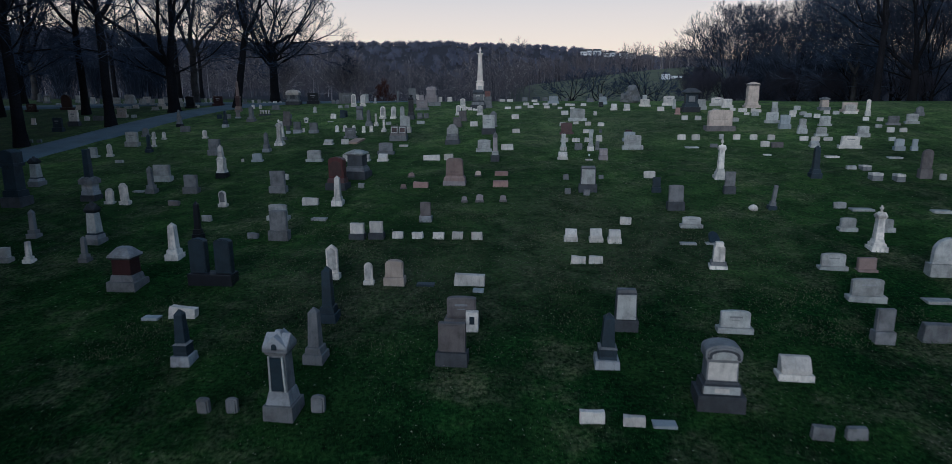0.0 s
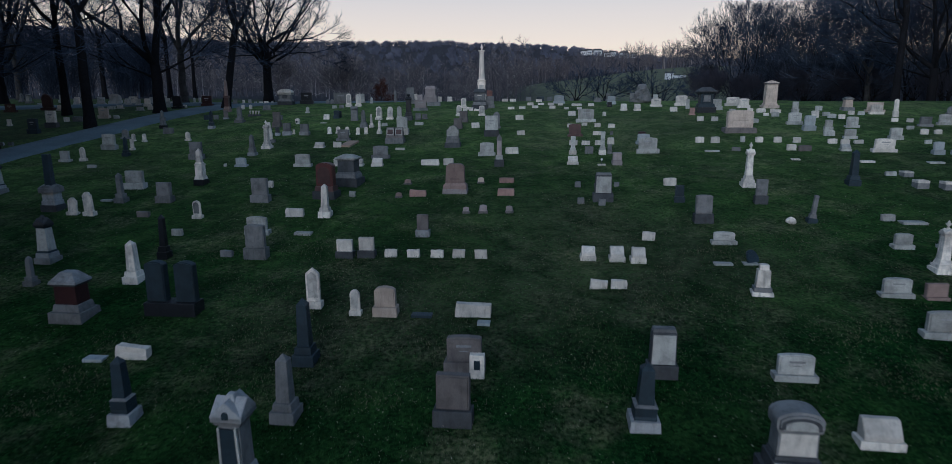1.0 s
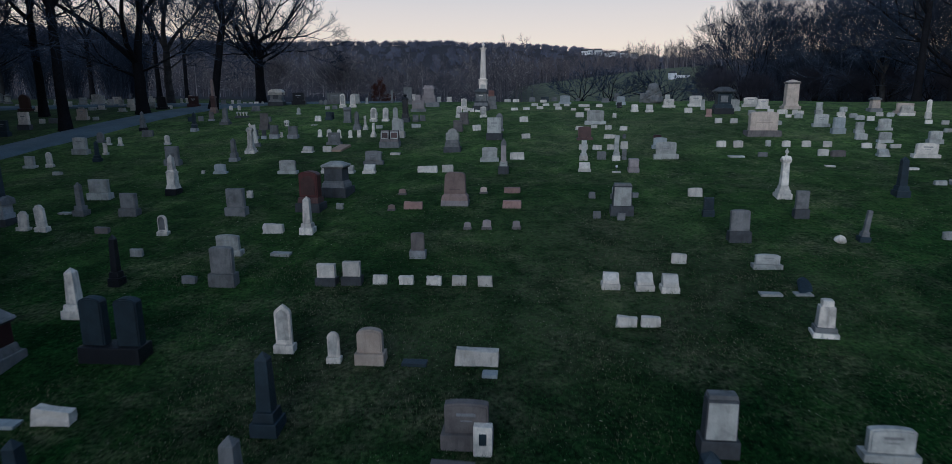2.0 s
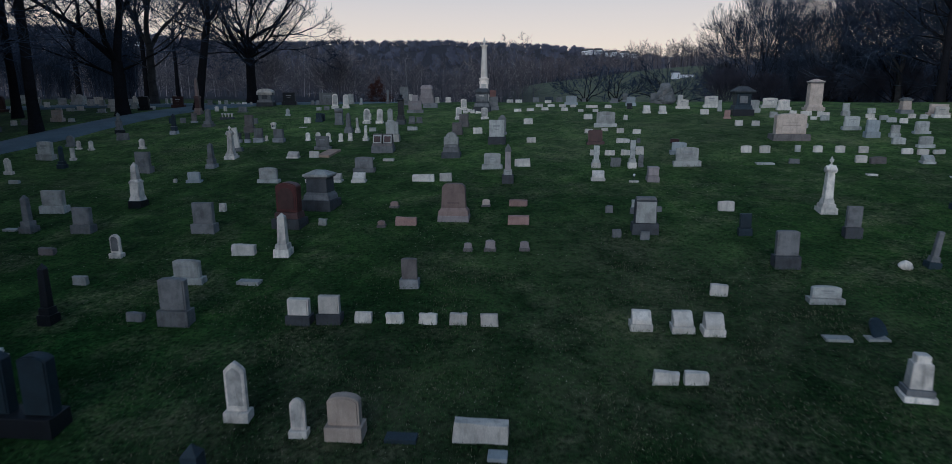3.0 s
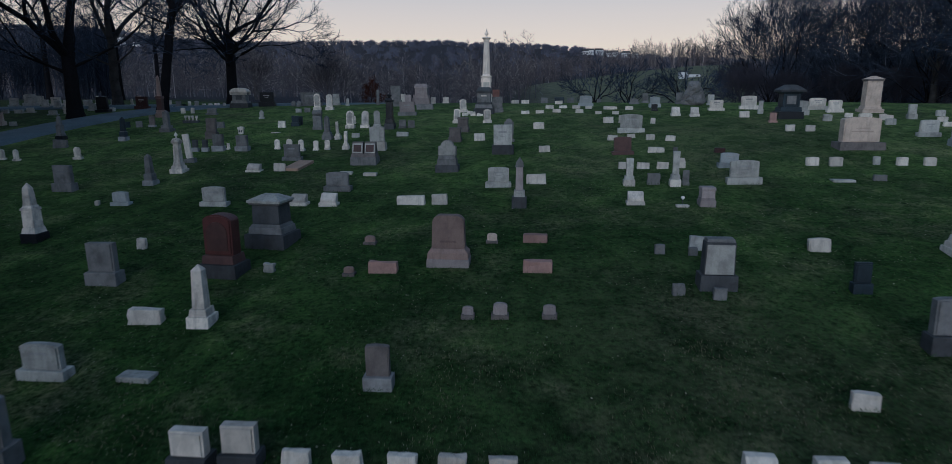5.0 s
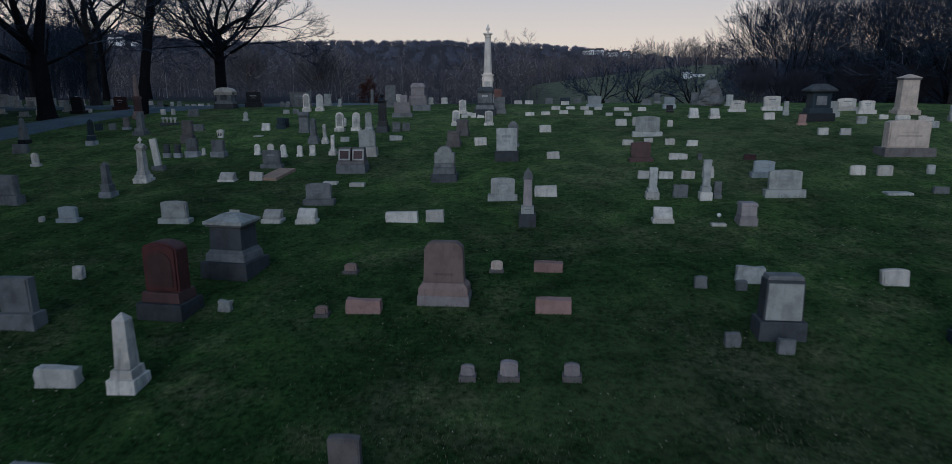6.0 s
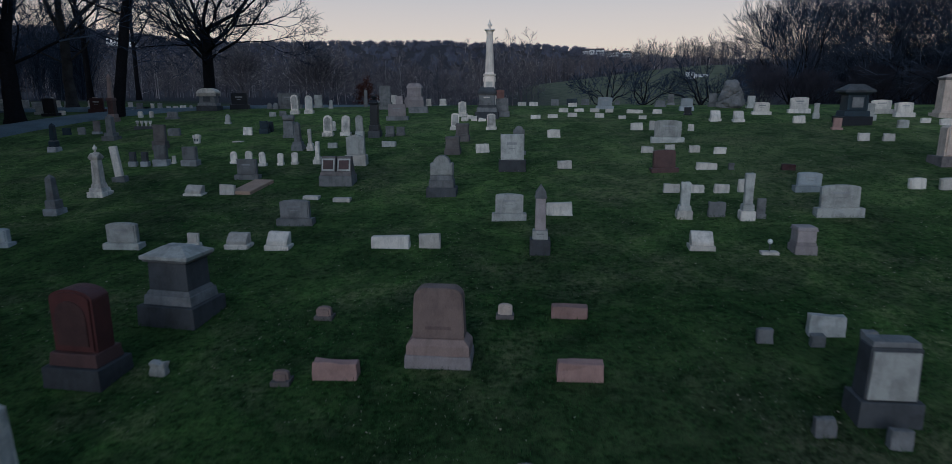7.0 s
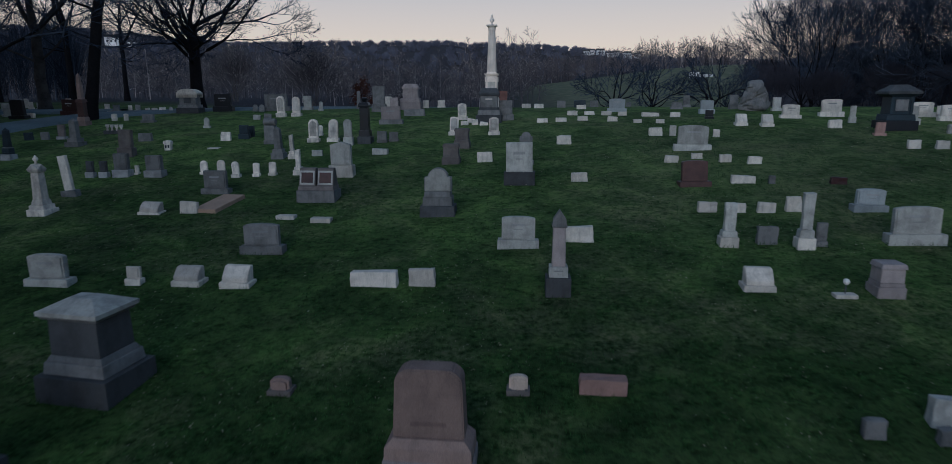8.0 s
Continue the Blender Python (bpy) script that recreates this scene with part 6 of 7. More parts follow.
def spray(rng, trunk, radius, limbs, reach, lean=(0.15, 1.25), kids=(8, 7, 5), thin=0.02, lift=0.05, wild=0.07, stems=1):
    """A broad bare tree: limbs fan out of a short trunk and branch again and again towards one rounded crown."""
    stout, fine = [], []

    def branch(p, d, length, r, level):
        n = (0, 8, 5, 3, 2)[level]
        pts, radii = [p.copy()], [r]
        end = max(r * 0.18, thin * 0.4)
        for i in range(1, n):
            d = (d + Vector((rng.gauss(0, wild), rng.gauss(0, wild), rng.gauss(0, wild) + lift))).normalized()
            p = p + d * (length / (n - 1))
            pts.append(p.copy())
            radii.append(r + (end - r) * (i / (n - 1)) ** 0.75)
        (stout if level == 1 else fine).append((pts, radii, (9, 6, 4, 3, 3)[level]))
        if level > len(kids):
            return
        count = kids[level - 1]
        for c in range(count):
            f = 0.2 + 0.76 * (c + rng.random()) / count
            at = f * (n - 1)
            i = min(int(at), n - 2)
            q = pts[i].lerp(pts[i + 1], at - i)
            along = (pts[i + 1] - pts[i]).normalized()
            side = Matrix.Rotation(rng.random() * math.tau, 3, along) @ along.orthogonal().normalized()
            side.z += 0.25
            turn = rng.uniform(0.35, 0.8)
            way = (along * math.cos(turn) + side.normalized() * math.sin(turn)).normalized()
            branch(q, way, length * ((1 - f) * 0.72 + 0.16) * rng.uniform(0.85, 1.1), max(radii[i] * rng.uniform(0.42, 0.62), thin * (1.0 if level < 3 else 0.55)), level + 1)

    for s in range(stems):
        off = Vector((math.cos(s * 2.1), math.sin(s * 2.1), 0)) * (0.0 if stems == 1 else radius * 1.5)
        pts, radii = [], []
        for i in range(6):
            f = i / 5
            sway = Vector((rng.gauss(0, 0.10), rng.gauss(0, 0.10), 0)) * (f * trunk * 0.22)
            pts.append(off * (1 + f) + sway + Vector((0, 0, -0.4 + f * (trunk + 0.4))))
            radii.append(radius * (1.75, 1.16, 1.0, 0.94, 0.86, 0.62)[i])
        stout.append((pts, radii, 10))
        for c in range(limbs):
            f = (c + rng.random() * 0.6) / limbs
            tilt = lean[1] + (lean[0] - lean[1]) * f ** 0.8 + rng.uniform(-0.1, 0.1)
            a = c * 2.4 + s * 1.1 + rng.uniform(-0.35, 0.35)
            at = (0.52 + 0.46 * f) * 5
            i = min(int(at), 4)
            q = pts[i].lerp(pts[i + 1], at - i)
            way = Vector((math.sin(tilt) * math.cos(a), math.sin(tilt) * math.sin(a), math.cos(tilt)))
            branch(q, way, reach * (0.86 + 0.22 * math.cos(tilt)) * rng.uniform(0.85, 1.1), radius * rng.uniform(0.25, 0.42), 1)
    return stout, fine


def forked(rng, trunk, radius, reach, splits=7, spread=1.0, lift=0.045, wild=0.10, thin=0.02, lean=(0.0, 0.0), low=4, leaders=3):
    """A bare tree whose trunk divides into leaders that fork again and again, with shoots along every limb."""
    stout, fine = [], []

    def shoot(p, d, length, level):
        n = 3 - level
        pts, radii = [p.copy()], [thin * (0.9 if level == 0 else 0.6)]
        for i in range(1, n):
            d = (d + Vector((rng.gauss(0, 0.16), rng.gauss(0, 0.16), rng.gauss(0, 0.14) + 0.06))).normalized()
            p = p + d * (length / (n - 1))
            pts.append(p.copy())
            radii.append(radii[0] * (1 - 0.35 * i))
        fine.append((pts, radii, 3))
        if level < 1:
            for c in range(4):
                f = rng.uniform(0.2, 0.95) * 2
                i = min(int(f), 1)
                side = Matrix.Rotation(rng.random() * math.tau, 3, d) @ d.orthogonal().normalized()
                shoot(pts[i].lerp(pts[i + 1], f - i), (d + side * rng.uniform(0.4, 0.9)).normalized(), length * rng.uniform(0.4, 0.7), level + 1)

    def limb(p, d, length, r, depth):
        n = 5 if depth < 4 else 4
        pts, radii = [p.copy()], [r]
        tip = max(r * 0.74, thin * 0.8)
        for i in range(1, n):
            d = (d + Vector((rng.gauss(0, wild), rng.gauss(0, wild), rng.gauss(0, wild * 0.7) + lift))).normalized()
            p = p + d * (length / (n - 1))
            pts.append(p.copy())
            radii.append(r + (tip - r) * i / (n - 1))
        (stout if r > 0.06 else fine).append((pts, radii, 8 if r > 0.15 else (5 if r > 0.045 else 3)))
        for c in range(3 if depth < splits else 5):
            f = rng.uniform(0.15, 0.98) * (n - 1)
            i = min(int(f), n - 2)
            along = (pts[i + 1] - pts[i]).normalized()
            side = Matrix.Rotation(rng.random() * math.tau, 3, along) @ along.orthogonal().normalized()
            shoot(pts[i].lerp(pts[i + 1], f - i), (along + side * rng.uniform(0.5, 1.1)).normalized(), max(length * rng.uniform(0.45, 0.8), 0.7), 0)
        if depth >= splits:
            return
        k = 3 if depth == 1 else 2
        a0 = rng.random() * math.tau
        for c in range(k):
            turn = spread * (rng.uniform(0.10, 0.32) if c == 0 else rng.uniform(0.40, 0.75))
            side = Matrix.Rotation(a0 + c * math.tau / k + rng.uniform(-0.4, 0.4), 3, d) @ d.orthogonal().normalized()
            limb(p, (d * math.cos(turn) + side * math.sin(turn)).normalized(), length * rng.uniform(0.74, 0.94), tip * (0.94 if c == 0 else rng.uniform(0.58, 0.8)), depth + 1)

    pts, radii = [], []
    for i in range(7):
        f = i / 6
        pts.append(Vector((lean[0] * f * trunk + rng.gauss(0, 0.06) * f, lean[1] * f * trunk + rng.gauss(0, 0.06) * f, -0.4 + f * (trunk + 0.4))))
        radii.append(radius * (1.7, 1.18, 1.02, 0.97, 0.93, 0.9, 0.86)[i])
    stout.append((pts, radii, 12))
    up = Vector((lean[0], lean[1], 1)).normalized()
    a0 = rng.random() * math.tau
    for c in range(leaders):
        turn = spread * (0.12 if c == 0 else rng.uniform(0.42, 0.7 + 0.06 * leaders))
        side = Matrix.Rotation(a0 + c * (2.1 if leaders < 5 else 2.4), 3, up) @ up.orthogonal().normalized()
        at = pts[-1] if leaders < 5 else pts[-1].lerp(pts[3], c / leaders)
        size = (0.74, 0.6, 0.5)[c] if leaders < 5 else rng.uniform(0.30, 0.42)
        limb(at, (up * math.cos(turn) + side * math.sin(turn)).normalized(), reach / 3.6, radius * size, 2 if c else 1)
    for c in range(low):
        f = rng.uniform(0.66, 0.97) * 6
        i = min(int(f), 5)
        a = rng.random() * math.tau
        limb(pts[i].lerp(pts[i + 1], f - i), Vector((math.cos(a), math.sin(a), rng.uniform(0.1, 0.55))).normalized(), reach / 4.2, radius * rng.uniform(0.14, 0.24), splits - 3)
    return stout, fine


def forked_model(seed, label, bark=BARK, twig=TWIG, **shape):
    stout, fine = forked(random.Random(seed), **shape)
    ob = new("tree")
    tagged(ob, label, "tree", "bare trees")
    raw("trunk", *tubes(stout), bark, ob, smooth=True)
    raw("crown", *tubes(fine), twig, ob)
    return ob


def spray_model(seed, label, bark=BARK, twig=TWIG, **shape):
    stout, fine = spray(random.Random(seed), **shape)
    ob = new("tree")
    tagged(ob, label, "tree", "bare trees")
    raw("trunk", *tubes(stout), bark, ob, smooth=True)
    raw("crown", *tubes(fine), twig, ob)
    return ob


def plant(model, x, y, turn, size, label=""):
    ob = copy_thing(model, pose(x, y, ground(x, y) - 0.1, 0, 0, turn))
    ob.scale = (size, size, size)
    return tagged(ob, label)


def first(model, x, y, turn, size):
    model.matrix_world = pose(x, y, ground(x, y) - 0.1, 0, 0, turn)
    model.scale = (size, size, size)


OAK = "large bare broad-crowned tree with dark bark on the grass"
oak_a = forked_model(5, OAK, trunk=7.5, radius=0.52, reach=12.0, splits=6, spread=1.0, lift=0.03, wild=0.11, low=8, leaders=14, thin=0.024)
first(oak_a, -28.0, 90.0, 40, 1.06)
FORK = "large bare tree with a thick low-forking trunk beside the lane"
fork_a = forked_model(11, FORK, trunk=4.4, radius=0.50, reach=15.0, spread=1.05, thin=0.026, splits=6)
fork_b = forked_model(23, "tall bare tree with a straight dark trunk beside the lane", trunk=8.5, radius=0.34, reach=11.5, spread=1.15, low=5, thin=0.022, splits=6)
fork_c = forked_model(29, "bare tree with a pale scarred trunk forking into curved limbs", ROUGH_BARK, TWIG, trunk=5.2, radius=0.37, reach=12.5, spread=1.0, thin=0.022, splits=6)
slant_tree = forked_model(37, "bare tree with a leaning trunk and open crown beside the lane", trunk=7.5, radius=0.34, reach=11.0, spread=0.95, thin=0.020, lean=(0.20, 0.02), low=3)
first(fork_a, -30.0, 64.0, 100, 1.0)
first(fork_b, -31.6, 55.4, 10, 1.05)
first(fork_c, -31.2, 72.0, 60, 1.0)
first(slant_tree, -24.6, 66.0, 0, 1.0)
plant(fork_b, -33.6, 47.0, 220, 1.1)
plant(fork_b, -38.2, 63.0, 140, 0.95)
plant(fork_b, -46.0, 62.0, 80, 1.1)
plant(fork_a, -52.0, 74.0, 20, 0.9)
plant(fork_a, -43.0, 55.0, 210, 0.95)
plant(fork_c, -60.0, 88.0, 300, 1.0)
plant(fork_b, -44.0, 96.0, 75, 0.9)
for x, y, turn, size in ((-58, 104, 30, 1.0), (-70, 98, 200, 1.1), (-50, 118, 290, 0.9)):
    plant(fork_b, x, y, turn, size)

THICKET = "bare many-stemmed tree with upswept dark branches at the wood's edge"
fan = spray_model(31, THICKET, BARK, EDGE_TWIG, trunk=2.6, radius=0.24, limbs=8, reach=12.0, lean=(0.05, 1.05), kids=(8, 7, 6), thin=0.023, wild=0.15, lift=0.05, stems=2)
first(fan, 44.2, 113, 0, 1.08)
for x, y, turn, size in ((54, 109, 70, 1.05), (67, 103, 150, 1.1), (50, 120, 300, 1.15), (76, 98, 20, 1.15), (61, 116, 250, 1.2), (64, 91, 40, 1.15), (58, 99, 190, 1.1)):
    plant(fan, x, y, turn, size)
for model, x, y, turn, size in ((fork_b, 45.5, 73.5, 30, 1.05), (fork_a, 54, 80, 80, 1.0), (fork_b, 66, 86, 250, 1.15), (fork_c, 56, 96, 110, 1.05), (fork_b, 58, 70, 280, 1.1)):
    plant(model, x, y, turn, size, "large bare dark tree at the wood's edge behind the graves")

apple = spray_model(47, "gnarled bare orchard tree with low twisting limbs", trunk=1.2, radius=0.22, limbs=8, reach=4.8, lean=(0.35, 1.35), kids=(6, 4, 3), wild=0.22, lift=0.03, thin=0.029)
first(apple, 13.2, 90, 0, 1.0)
plant(apple, 17.6, 92, 130, 1.1)
plant(apple, 23.0, 90, 250, 1.1)
plant(apple, 26.5, 95, 40, 0.9)
bush = spray_model(53, "pale bare ornamental tree with fine upright twigs", PALE_BARK, FAR_TWIG, trunk=0.9, radius=0.13, limbs=8, reach=6.0, lean=(0.05, 0.95), kids=(8, 6, 4), thin=0.022, lift=0.07, stems=2)
first(bush, -23.5, 118, 0, 1.1)
plant(bush, -36.0, 122, 80, 1.0)
brush = spray_model(61, "dense bare purplish brush at the wood's edge", BRUSH_TWIG, BRUSH_TWIG, trunk=0.7, radius=0.10, limbs=9, reach=5.2, lean=(0.05, 0.9), kids=(7, 6, 4), thin=0.018, lift=0.09, stems=2)
first(brush, 39.5, 112, 0, 1.2)
for x, y, turn, size in ((43, 106, 90, 1.0), (49, 104, 200, 1.1), (41, 119, 320, 1.4), (54, 100, 30, 1.0), (58, 97, 150, 1.0), (62, 92, 260, 0.9)):
    plant(brush, x, y, turn, size)
sapling = tree_model(59, "slender pale bare sapling at the crest", PALE_BARK, PALE_BARK, height=2.2, radius=0.035, spread=0.9, limbs=8, fork=0.3, levels=2, kids=(4,), thin=0.006)
first(sapling, 3.6, 69, 0, 1.0)


def leafy(x, y, r, h, mat, label, seed):
    """A small tree that keeps its withered leaves."""
    rng = random.Random(seed)
    stout, fine = grow(rng, height=h * 0.8, radius=0.1, spread=r, limbs=8, fork=0.2, levels=2, kids=(5,), thin=0.012)
    ob = new("tree")
    ob.matrix_world = pose(x, y, ground(x, y))
    tagged(ob, label, "tree")
    raw("trunk", *tubes(stout + fine), BARK, ob)
    verts, faces = [], []
    for i in range(2600):
        b = rng.choice(fine)
        p = rng.choice(b[0]) + Vector((rng.gauss(0, 0.25), rng.gauss(0, 0.25), rng.gauss(0, 0.2)))
        u = Vector((rng.gauss(0, 1), rng.gauss(0, 1), rng.gauss(0, 1))).normalized() * 0.09
        v = u.orthogonal().normalized() * 0.06
        q = len(verts)
        verts += [p - u, p + v, p + u, p - v]
        faces.append((q, q + 1, q + 2, q + 3))
    raw("crown", verts, faces, mat, ob)


leafy(-18.5, 130, 2.6, 6.5, RUSSET, "small tree with withered russet leaves before the wood", 5)


# ---- woods: one sheet of bare trees in the valley, another along the ridge ----
def wood_model(seed, height, radius, spread, limbs, kids, thin, levels):
    stout, fine = grow(random.Random(seed), height=height, radius=radius, spread=spread, limbs=limbs, fork=0.12 if height > 12 else 0.03, levels=levels, kids=kids, thin=thin, wild=0.16)
    slim = [((p[0], p[3], p[-1]), (r[0], r[3], r[-1]), 4) if len(p) > 6 and k > 6 else ((p[0], p[-1]), (r[0], r[-1]), 3) for p, r, k in stout + fine]
    v, f = tubes(slim)
    return np.array([tuple(p) for p in v]), np.array(f)


def forest(name, models, places, mat, label):
    rng = random.Random(71)
    vs, fs, base = [], [], 0
    for x, y, size in places:
        v, f = models[rng.randrange(len(models))]
        a = rng.random() * math.tau
        c, s = math.cos(a) * size, math.sin(a) * size
        w = np.stack([v[:, 0] * c - v[:, 1] * s + x, v[:, 0] * s + v[:, 1] * c + y, v[:, 2] * size * rng.uniform(0.88, 1.12) + ground(x, y)], 1)
        vs.append(w)
        fs.append(f + base)
        base += len(w)
    v, f = np.concatenate(vs).astype(np.float32), np.concatenate(fs).astype(np.int32)
    me = bpy.data.meshes.new(name)
    me.vertices.add(len(v))
    me.vertices.foreach_set("co", v.ravel())
    me.loops.add(f.size)
    me.loops.foreach_set("vertex_index", f.ravel())
    me.polygons.add(len(f))
    me.polygons.foreach_set("loop_start", np.arange(0, f.size, 4, dtype=np.int32))
    me.materials.append(mat)
    me.update()
    me.validate()
    tagged(new(name, me), label, "woods", kind="stuff")


near_models = [wood_model(100 + i, 15.5, 0.085, 4.4, 13, (5, 2), 0.036, 3) for i in range(5)]


def dome_model(seed, height, radius, count, thick, flare=0.0):
    """A far tree as a rounded bundle of upswept branches."""
    gen = random.Random(seed)
    bundle = []
    for i in range(count):
        a, u = gen.random() * math.tau, gen.random()
        q = Vector((gen.gauss(0, 0.12) * radius + flare * gen.uniform(-radius, radius), gen.gauss(0, 0.12) * radius, height * gen.uniform(-0.05, 0.45 - 0.5 * flare)))
        out = radius * math.sqrt(u) * gen.uniform(0.9, 1.1)
        p = Vector((out * math.cos(a), out * math.sin(a), height * (1 - 0.42 * u) * gen.uniform(0.86, 1.04)))
        bundle.append(((q, p), (thick, thick * 0.45), 3))
    v, f = tubes(bundle)
    return np.array([tuple(p) for p in v]), np.array(f)


far_models = [dome_model(200 + i, 6.6, 4.6, 38, 0.27, 0.6) for i in range(5)]
edge_models = [dome_model(250 + i, 17.0, 5.5, 170, 0.045) for i in range(4)]
rng = random.Random(88)
places = []
while len(places) < 450:
    x, y = rng.uniform(-150, 30), rng.uniform(140, 220)
    if x / y < 0.068 + 0.02 * math.sin(y / 9) and not (x > -22 and y < 148):
        places.append((x, y, rng.uniform(0.5, 0.78) if x < -5 else rng.uniform(0.55, 0.98)))
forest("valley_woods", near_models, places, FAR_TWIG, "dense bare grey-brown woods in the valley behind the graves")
places = []
while len(places) < 210:
    x, y = rng.uniform(48, 150), rng.uniform(108, 180)
    if x / y > 0.41:
        places.append((x, y, rng.uniform(0.45, 0.74)))
while len(places) < 290:
    x, y = rng.uniform(-125, -52), rng.uniform(98, 135)
    if x / y < -0.47:
        places.append((x, y, rng.uniform(0.55, 0.85)))
forest("edge_woods", near_models + edge_models, places, EDGE_TWIG, "dark bare woods along the edges of the cemetery")
# Trees outside the view, added to shade the left and dim side light.
shade_models = [dome_model(300 + i, 19.0, 5.5, 70, 0.31) for i in range(4)]
places = [(rng.uniform(-84, -39), rng.uniform(-90, 44), rng.uniform(1.2, 1.6)) for i in range(230)]
places += [(rng.uniform(48, 90), rng.uniform(-70, 56), rng.uniform(1.0, 1.3)) for i in range(170)]
places += [(rng.uniform(-30, -23), rng.uniform(-70, 10), rng.uniform(0.9, 1.2)) for i in range(45)]
places += [(rng.uniform(33, 48), rng.uniform(-70, 10), rng.uniform(0.8, 1.1)) for i in range(55)]
forest("side_woods", shade_models, places, BARK, "unseen bare trees added along both sides to block the light")
mid_models = [wood_model(400 + i, 13.0, 0.16, 4.4, 13, (4,), 0.06, 2) for i in range(5)]
places = []
while len(places) < 820:
    y = rng.uniform(262, 400) if len(places) < 500 else rng.uniform(258, 300)
    places.append((rng.uniform(0.0, 0.8) * y, y, rng.uniform(0.5, 0.85)))
while len(places) < 1120:
    y = rng.uniform(240, 480)
    places.append((rng.uniform(-0.9, 0.03) * y, y, rng.uniform(0.5, 0.72)))
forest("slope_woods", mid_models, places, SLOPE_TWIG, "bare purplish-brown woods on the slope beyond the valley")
places = []
HOUSES = ((128, 780, 7, 10), (137, 800, 8, -20), (150, 812, 9, 5), (158, 790, 7, 30), (169, 815, 8, -8), (180, 800, 9, 15), (196, 818, 8, -12), (-427, 802, 15, 8), (-408, 808, 8, -15))
while len(places) < 1950:
    y = rng.uniform(470, 1130) if len(places) < 1300 else rng.uniform(860, 1110)
    x = rng.uniform(-0.9, 0.9) * y
    if not any(hy - 75 < y < hy + 8 and abs(x - hx * y / hy) < 0.7 * w for hx, hy, w, turn in HOUSES):
        places.append((x, y, rng.uniform(0.85, 1.2)))
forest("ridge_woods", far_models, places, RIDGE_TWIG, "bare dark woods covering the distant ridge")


# ---- turf blades, fallen leaves and petals ----
def scatter(name, count, region, size, mat, label, seed, upright, clump=0.0):
    """Small flat bits on the ground: each a thin triangle, standing or lying."""
    gen = np.random.default_rng(seed)
    x = gen.uniform(region[0], region[1], count)
    y = region[2] + (region[3] - region[2]) * gen.uniform(0, 1, count) ** 1.25
    if clump:
        keep = np.array([noise.noise(Vector((a * clump, b * clump, 5.0))) + gen.normal(0, 0.18) > 0.12 for a, b in zip(x, y)])
        x, y = x[keep], y[keep]
    z = np.array([ground(a, b) for a, b in zip(x, y)]) - 0.05
    bump = np.array([noise.noise(Vector((a * 0.13, b * 0.13, 3))) * 0.10 + noise.noise(Vector((a * 0.45, b * 0.45, 8))) * 0.05 for a, b in zip(x, y)])
    z = z + bump
    n = len(x)
    turn = gen.uniform(0, 2 * np.pi, n)
    s = size * gen.uniform(0.6, 1.4, n)
    dx, dy = np.cos(turn), np.sin(turn)
    root = np.stack([x, y, z], 1)
    if upright:
        a = root + np.stack([dx, dy, 0 * s], 1) * (s * 0.13)[:, None]
        b = root - np.stack([dx, dy, 0 * s], 1) * (s * 0.13)[:, None]
        c = root + np.stack([gen.normal(0, 0.45, n) * s, gen.normal(0, 0.45, n) * s, s], 1)
    else:
        root[:, 2] += 0.05
        a = root + np.stack([dx, dy, gen.normal(0, 0.25, n)], 1) * s[:, None]
        b = root + np.stack([-dy * 0.5, dx * 0.5, gen.normal(0, 0.25, n)], 1) * s[:, None]
        c = root - np.stack([dx * 0.8, dy * 0.8, gen.normal(0, 0.2, n)], 1) * s[:, None]
    v = np.stack([a, b, c], 1).reshape(-1, 3).astype(np.float32)
    me = bpy.data.meshes.new(name)
    me.vertices.add(len(v))
    me.vertices.foreach_set("co", v.ravel())
    me.loops.add(len(v))
    me.loops.foreach_set("vertex_index", np.arange(len(v), dtype=np.int32))
    me.polygons.add(n)
    me.polygons.foreach_set("loop_start", np.arange(0, len(v), 3, dtype=np.int32))
    me.materials.append(mat)
    me.update()
    me.validate()
    tagged(new(name, me), label, "grass" if upright else "leaf litter", kind="stuff")


scatter("grass", 300000, (-19, 19, 8.5, 58), 0.045, BLADE, "short spring grass blades over the turf", 1, True)
scatter("dead_grass", 45000, (-11, 14, 16, 29), 0.05, STRAW, "pale dead grass standing among the turf", 4, True, 0.55)
scatter("fallen_leaves", 75000, (-22, 22, 8, 62), 0.022, LITTER, "pale dead leaves scattered over the turf", 2, False, 0.35)
scatter("curled_leaves", 5000, (-20, 24, 10, 60), 0.029, CURLED, "large curled bleached leaves lying about the turf", 9, False, 0.6)


# ---- far houses and the shed on the meadow ----
def house(x, y, w, d, h, turn, label):
    ob = new("house")
    ob.matrix_world = pose(x, y, ground(x, y), 0, 0, turn)
    tagged(ob, label, "house", "distant houses")
    bm = unit()
    box(bm, w, d, h + 1.0, -1.0, bevel=0)
    part("wall", bm, WHITE_WALL, ob)
    bm = unit()
    v = [bm.verts.new(p) for p in ((-w * 0.54, -d * 0.56, h), (w * 0.54, -d * 0.56, h), (w * 0.54, d * 0.56, h), (-w * 0.54, d * 0.56, h), (-w * 0.54, 0, h + d * 0.42), (w * 0.54, 0, h + d * 0.42))]
    for q in ((0, 1, 5, 4), (2, 3, 4, 5), (0, 4, 3), (1, 2, 5), (3, 2, 1, 0)):
        bm.faces.new([v[i] for i in q])
    part("roof", bm, SHINGLE, ob)
    for i in (-1, 0, 1):
        bm = unit()
        box(bm, w * 0.13, 0.1, h * 0.3, h * 0.4, bevel=0, x=i * w * 0.3, y=-d / 2 - 0.03)
        part("window", bm, STONE["slate"], ob)


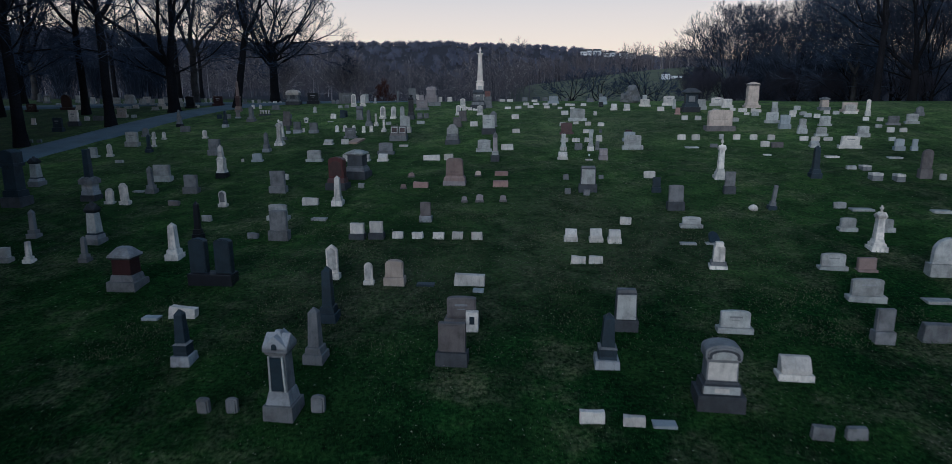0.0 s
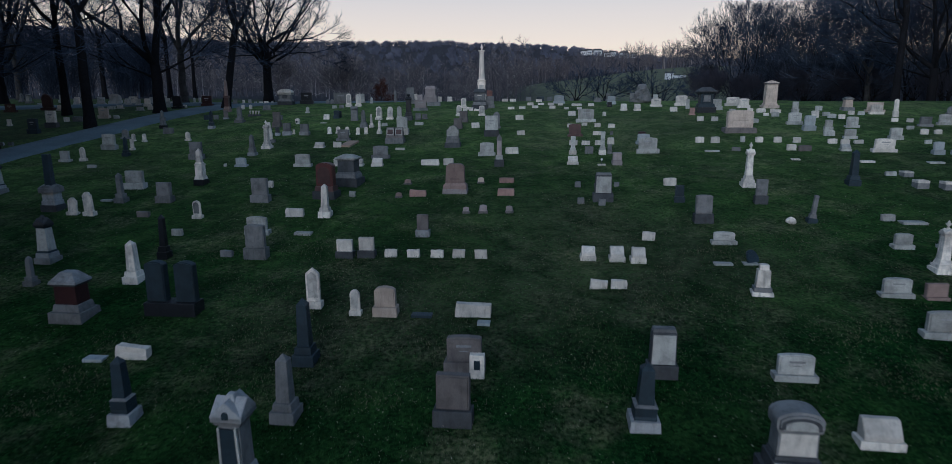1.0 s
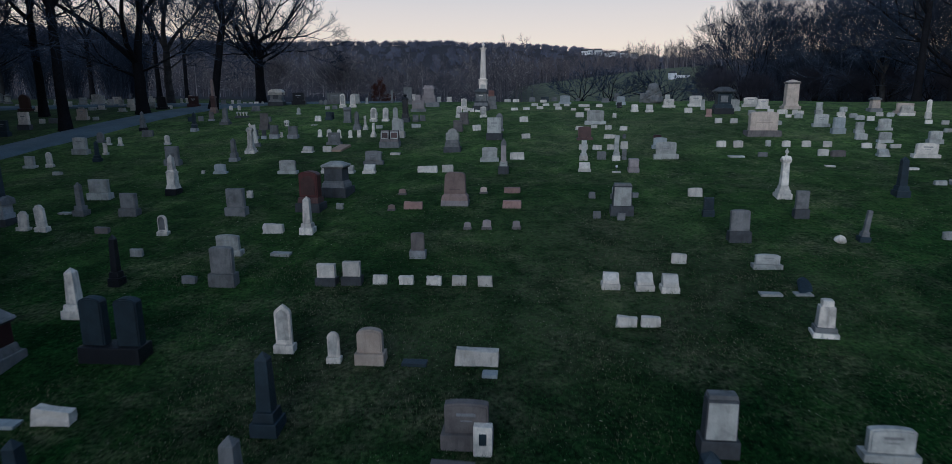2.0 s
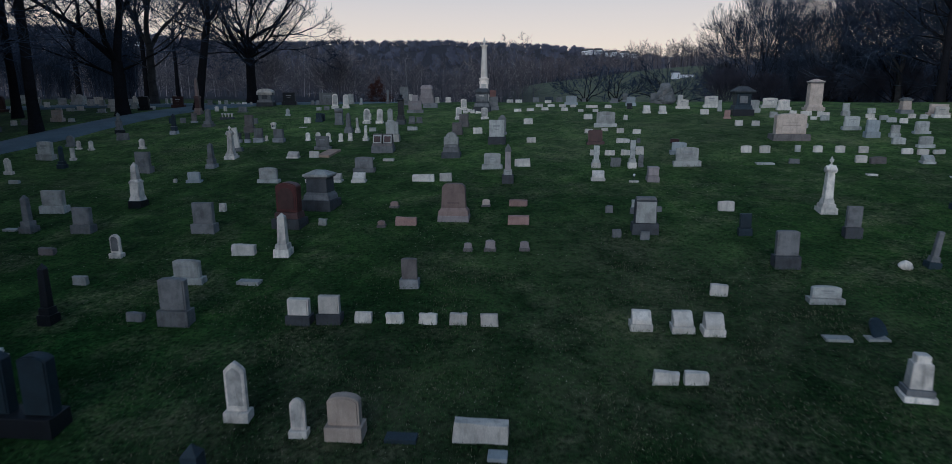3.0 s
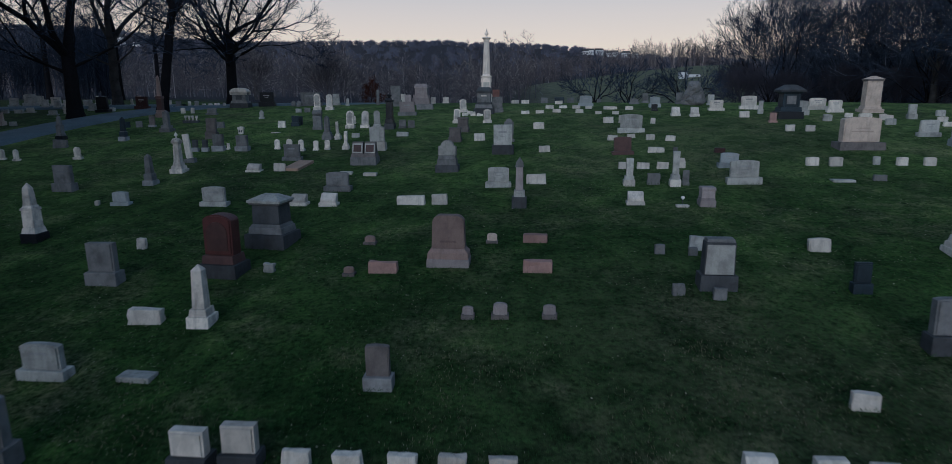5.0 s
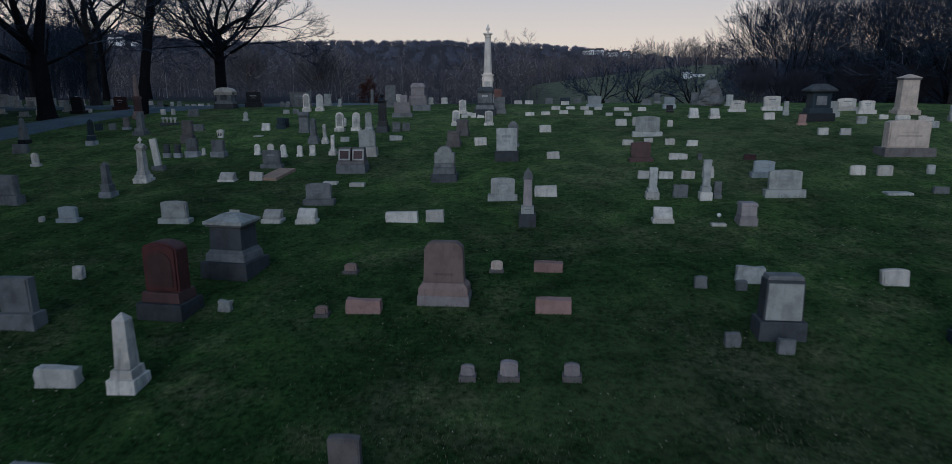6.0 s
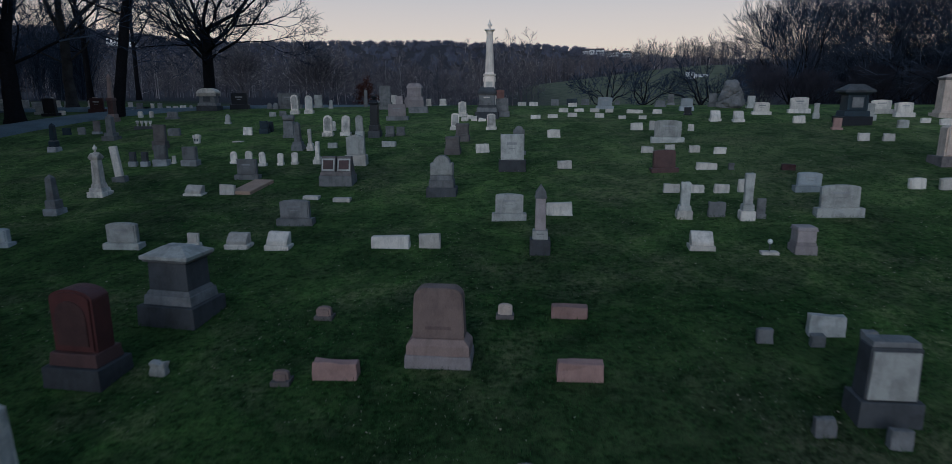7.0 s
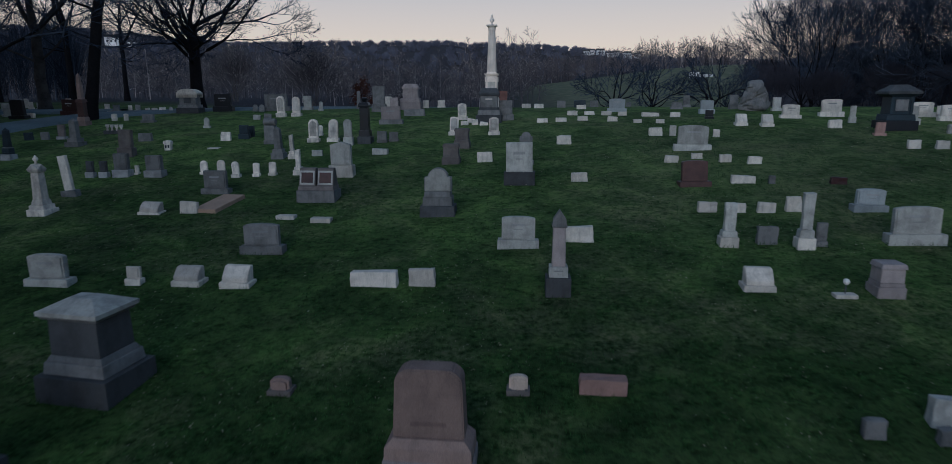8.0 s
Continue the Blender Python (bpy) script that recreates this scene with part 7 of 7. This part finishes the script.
FAR_HOUSE = "small white house with a dark roof among the far trees"
for x, y, w, turn in HOUSES:
    house(x, y, w, w * 0.6, w * 0.62, turn, FAR_HOUSE)


def shed(x, y, w, d, h, turn, label):
    ob = new("shed")
    ob.matrix_world = pose(x, y, ground(x, y), 0, 0, turn)
    tagged(ob, label, "shed", "meadow sheds")
    bm = unit()
    box(bm, w, d, h + 0.6, -0.6, bevel=0.02)
    part("wall", bm, WHITE_WALL, ob)
    bm = unit()
    box(bm, w * 1.08, d * 1.12, h * 0.30, h - 0.004, (0.98, 0.12), 0.01)
    part("roof", bm, WHITE_WALL if w > 4 else SHINGLE, ob)
    bm = unit()
    box(bm, w * 0.16, 0.08, h * 0.7, bevel=0, x=w * 0.2, y=-d / 2 - 0.02)
    part("door", bm, STONE["ash"], ob)


shed(59.5, 204, 2.0, 1.7, 1.7, 15, "small white shed on the far meadow")
shed(63.3, 206, 3.8, 1.4, 0.6, 4, "long low white shed on the far meadow")


def foot_tufts():
    """Longer uncut grass round the foot of every stone."""
    gen = random.Random(17)
    verts, faces = [], []
    stones = [o for o in scene.objects if o.parent is None and o.type == "EMPTY" and o.name.split(".")[0] not in ("tree", "house")]
    for o in stones:
        x0, y0 = o.location.x, o.location.y
        if y0 > 42 or abs(x0) > 20:
            continue
        kids = [c for c in o.children if c.type == "MESH"]
        xs = [v.co.x for c in kids for v in c.data.vertices]
        ys = [v.co.y for c in kids for v in c.data.vertices]
        if not xs:
            continue
        a, b, c, d = min(xs) - 0.04, max(xs) + 0.04, min(ys) - 0.04, max(ys) + 0.04
        m = o.matrix_world
        for i in range(int(70 * (b - a + d - c))):
            side = gen.random() * 2 * (b - a + d - c)
            if side < b - a:
                p = (a + side, c)
            elif side < 2 * (b - a):
                p = (a + side - (b - a), d)
            elif side < 2 * (b - a) + d - c:
                p = (a, c + side - 2 * (b - a))
            else:
                p = (b, c + side - 2 * (b - a) - (d - c))
            q = m @ Vector((p[0] + gen.gauss(0, 0.03), p[1] + gen.gauss(0, 0.03), 0))
            z = ground(q.x, q.y) - 0.06
            h, t = gen.uniform(0.04, 0.10), gen.random() * math.tau
            k = len(verts)
            verts += [(q.x + 0.007 * math.cos(t), q.y + 0.007 * math.sin(t), z), (q.x - 0.007 * math.cos(t), q.y - 0.007 * math.sin(t), z),
                      (q.x + gen.gauss(0, 0.05), q.y + gen.gauss(0, 0.05), z + h)]
            faces.append((k, k + 1, k + 2))
    ob = raw("grass_tufts", verts, faces, BLADE)
    tagged(ob, "longer uncut grass round the feet of the stones", "grass", kind="stuff")


bpy.context.view_layer.update()
foot_tufts()
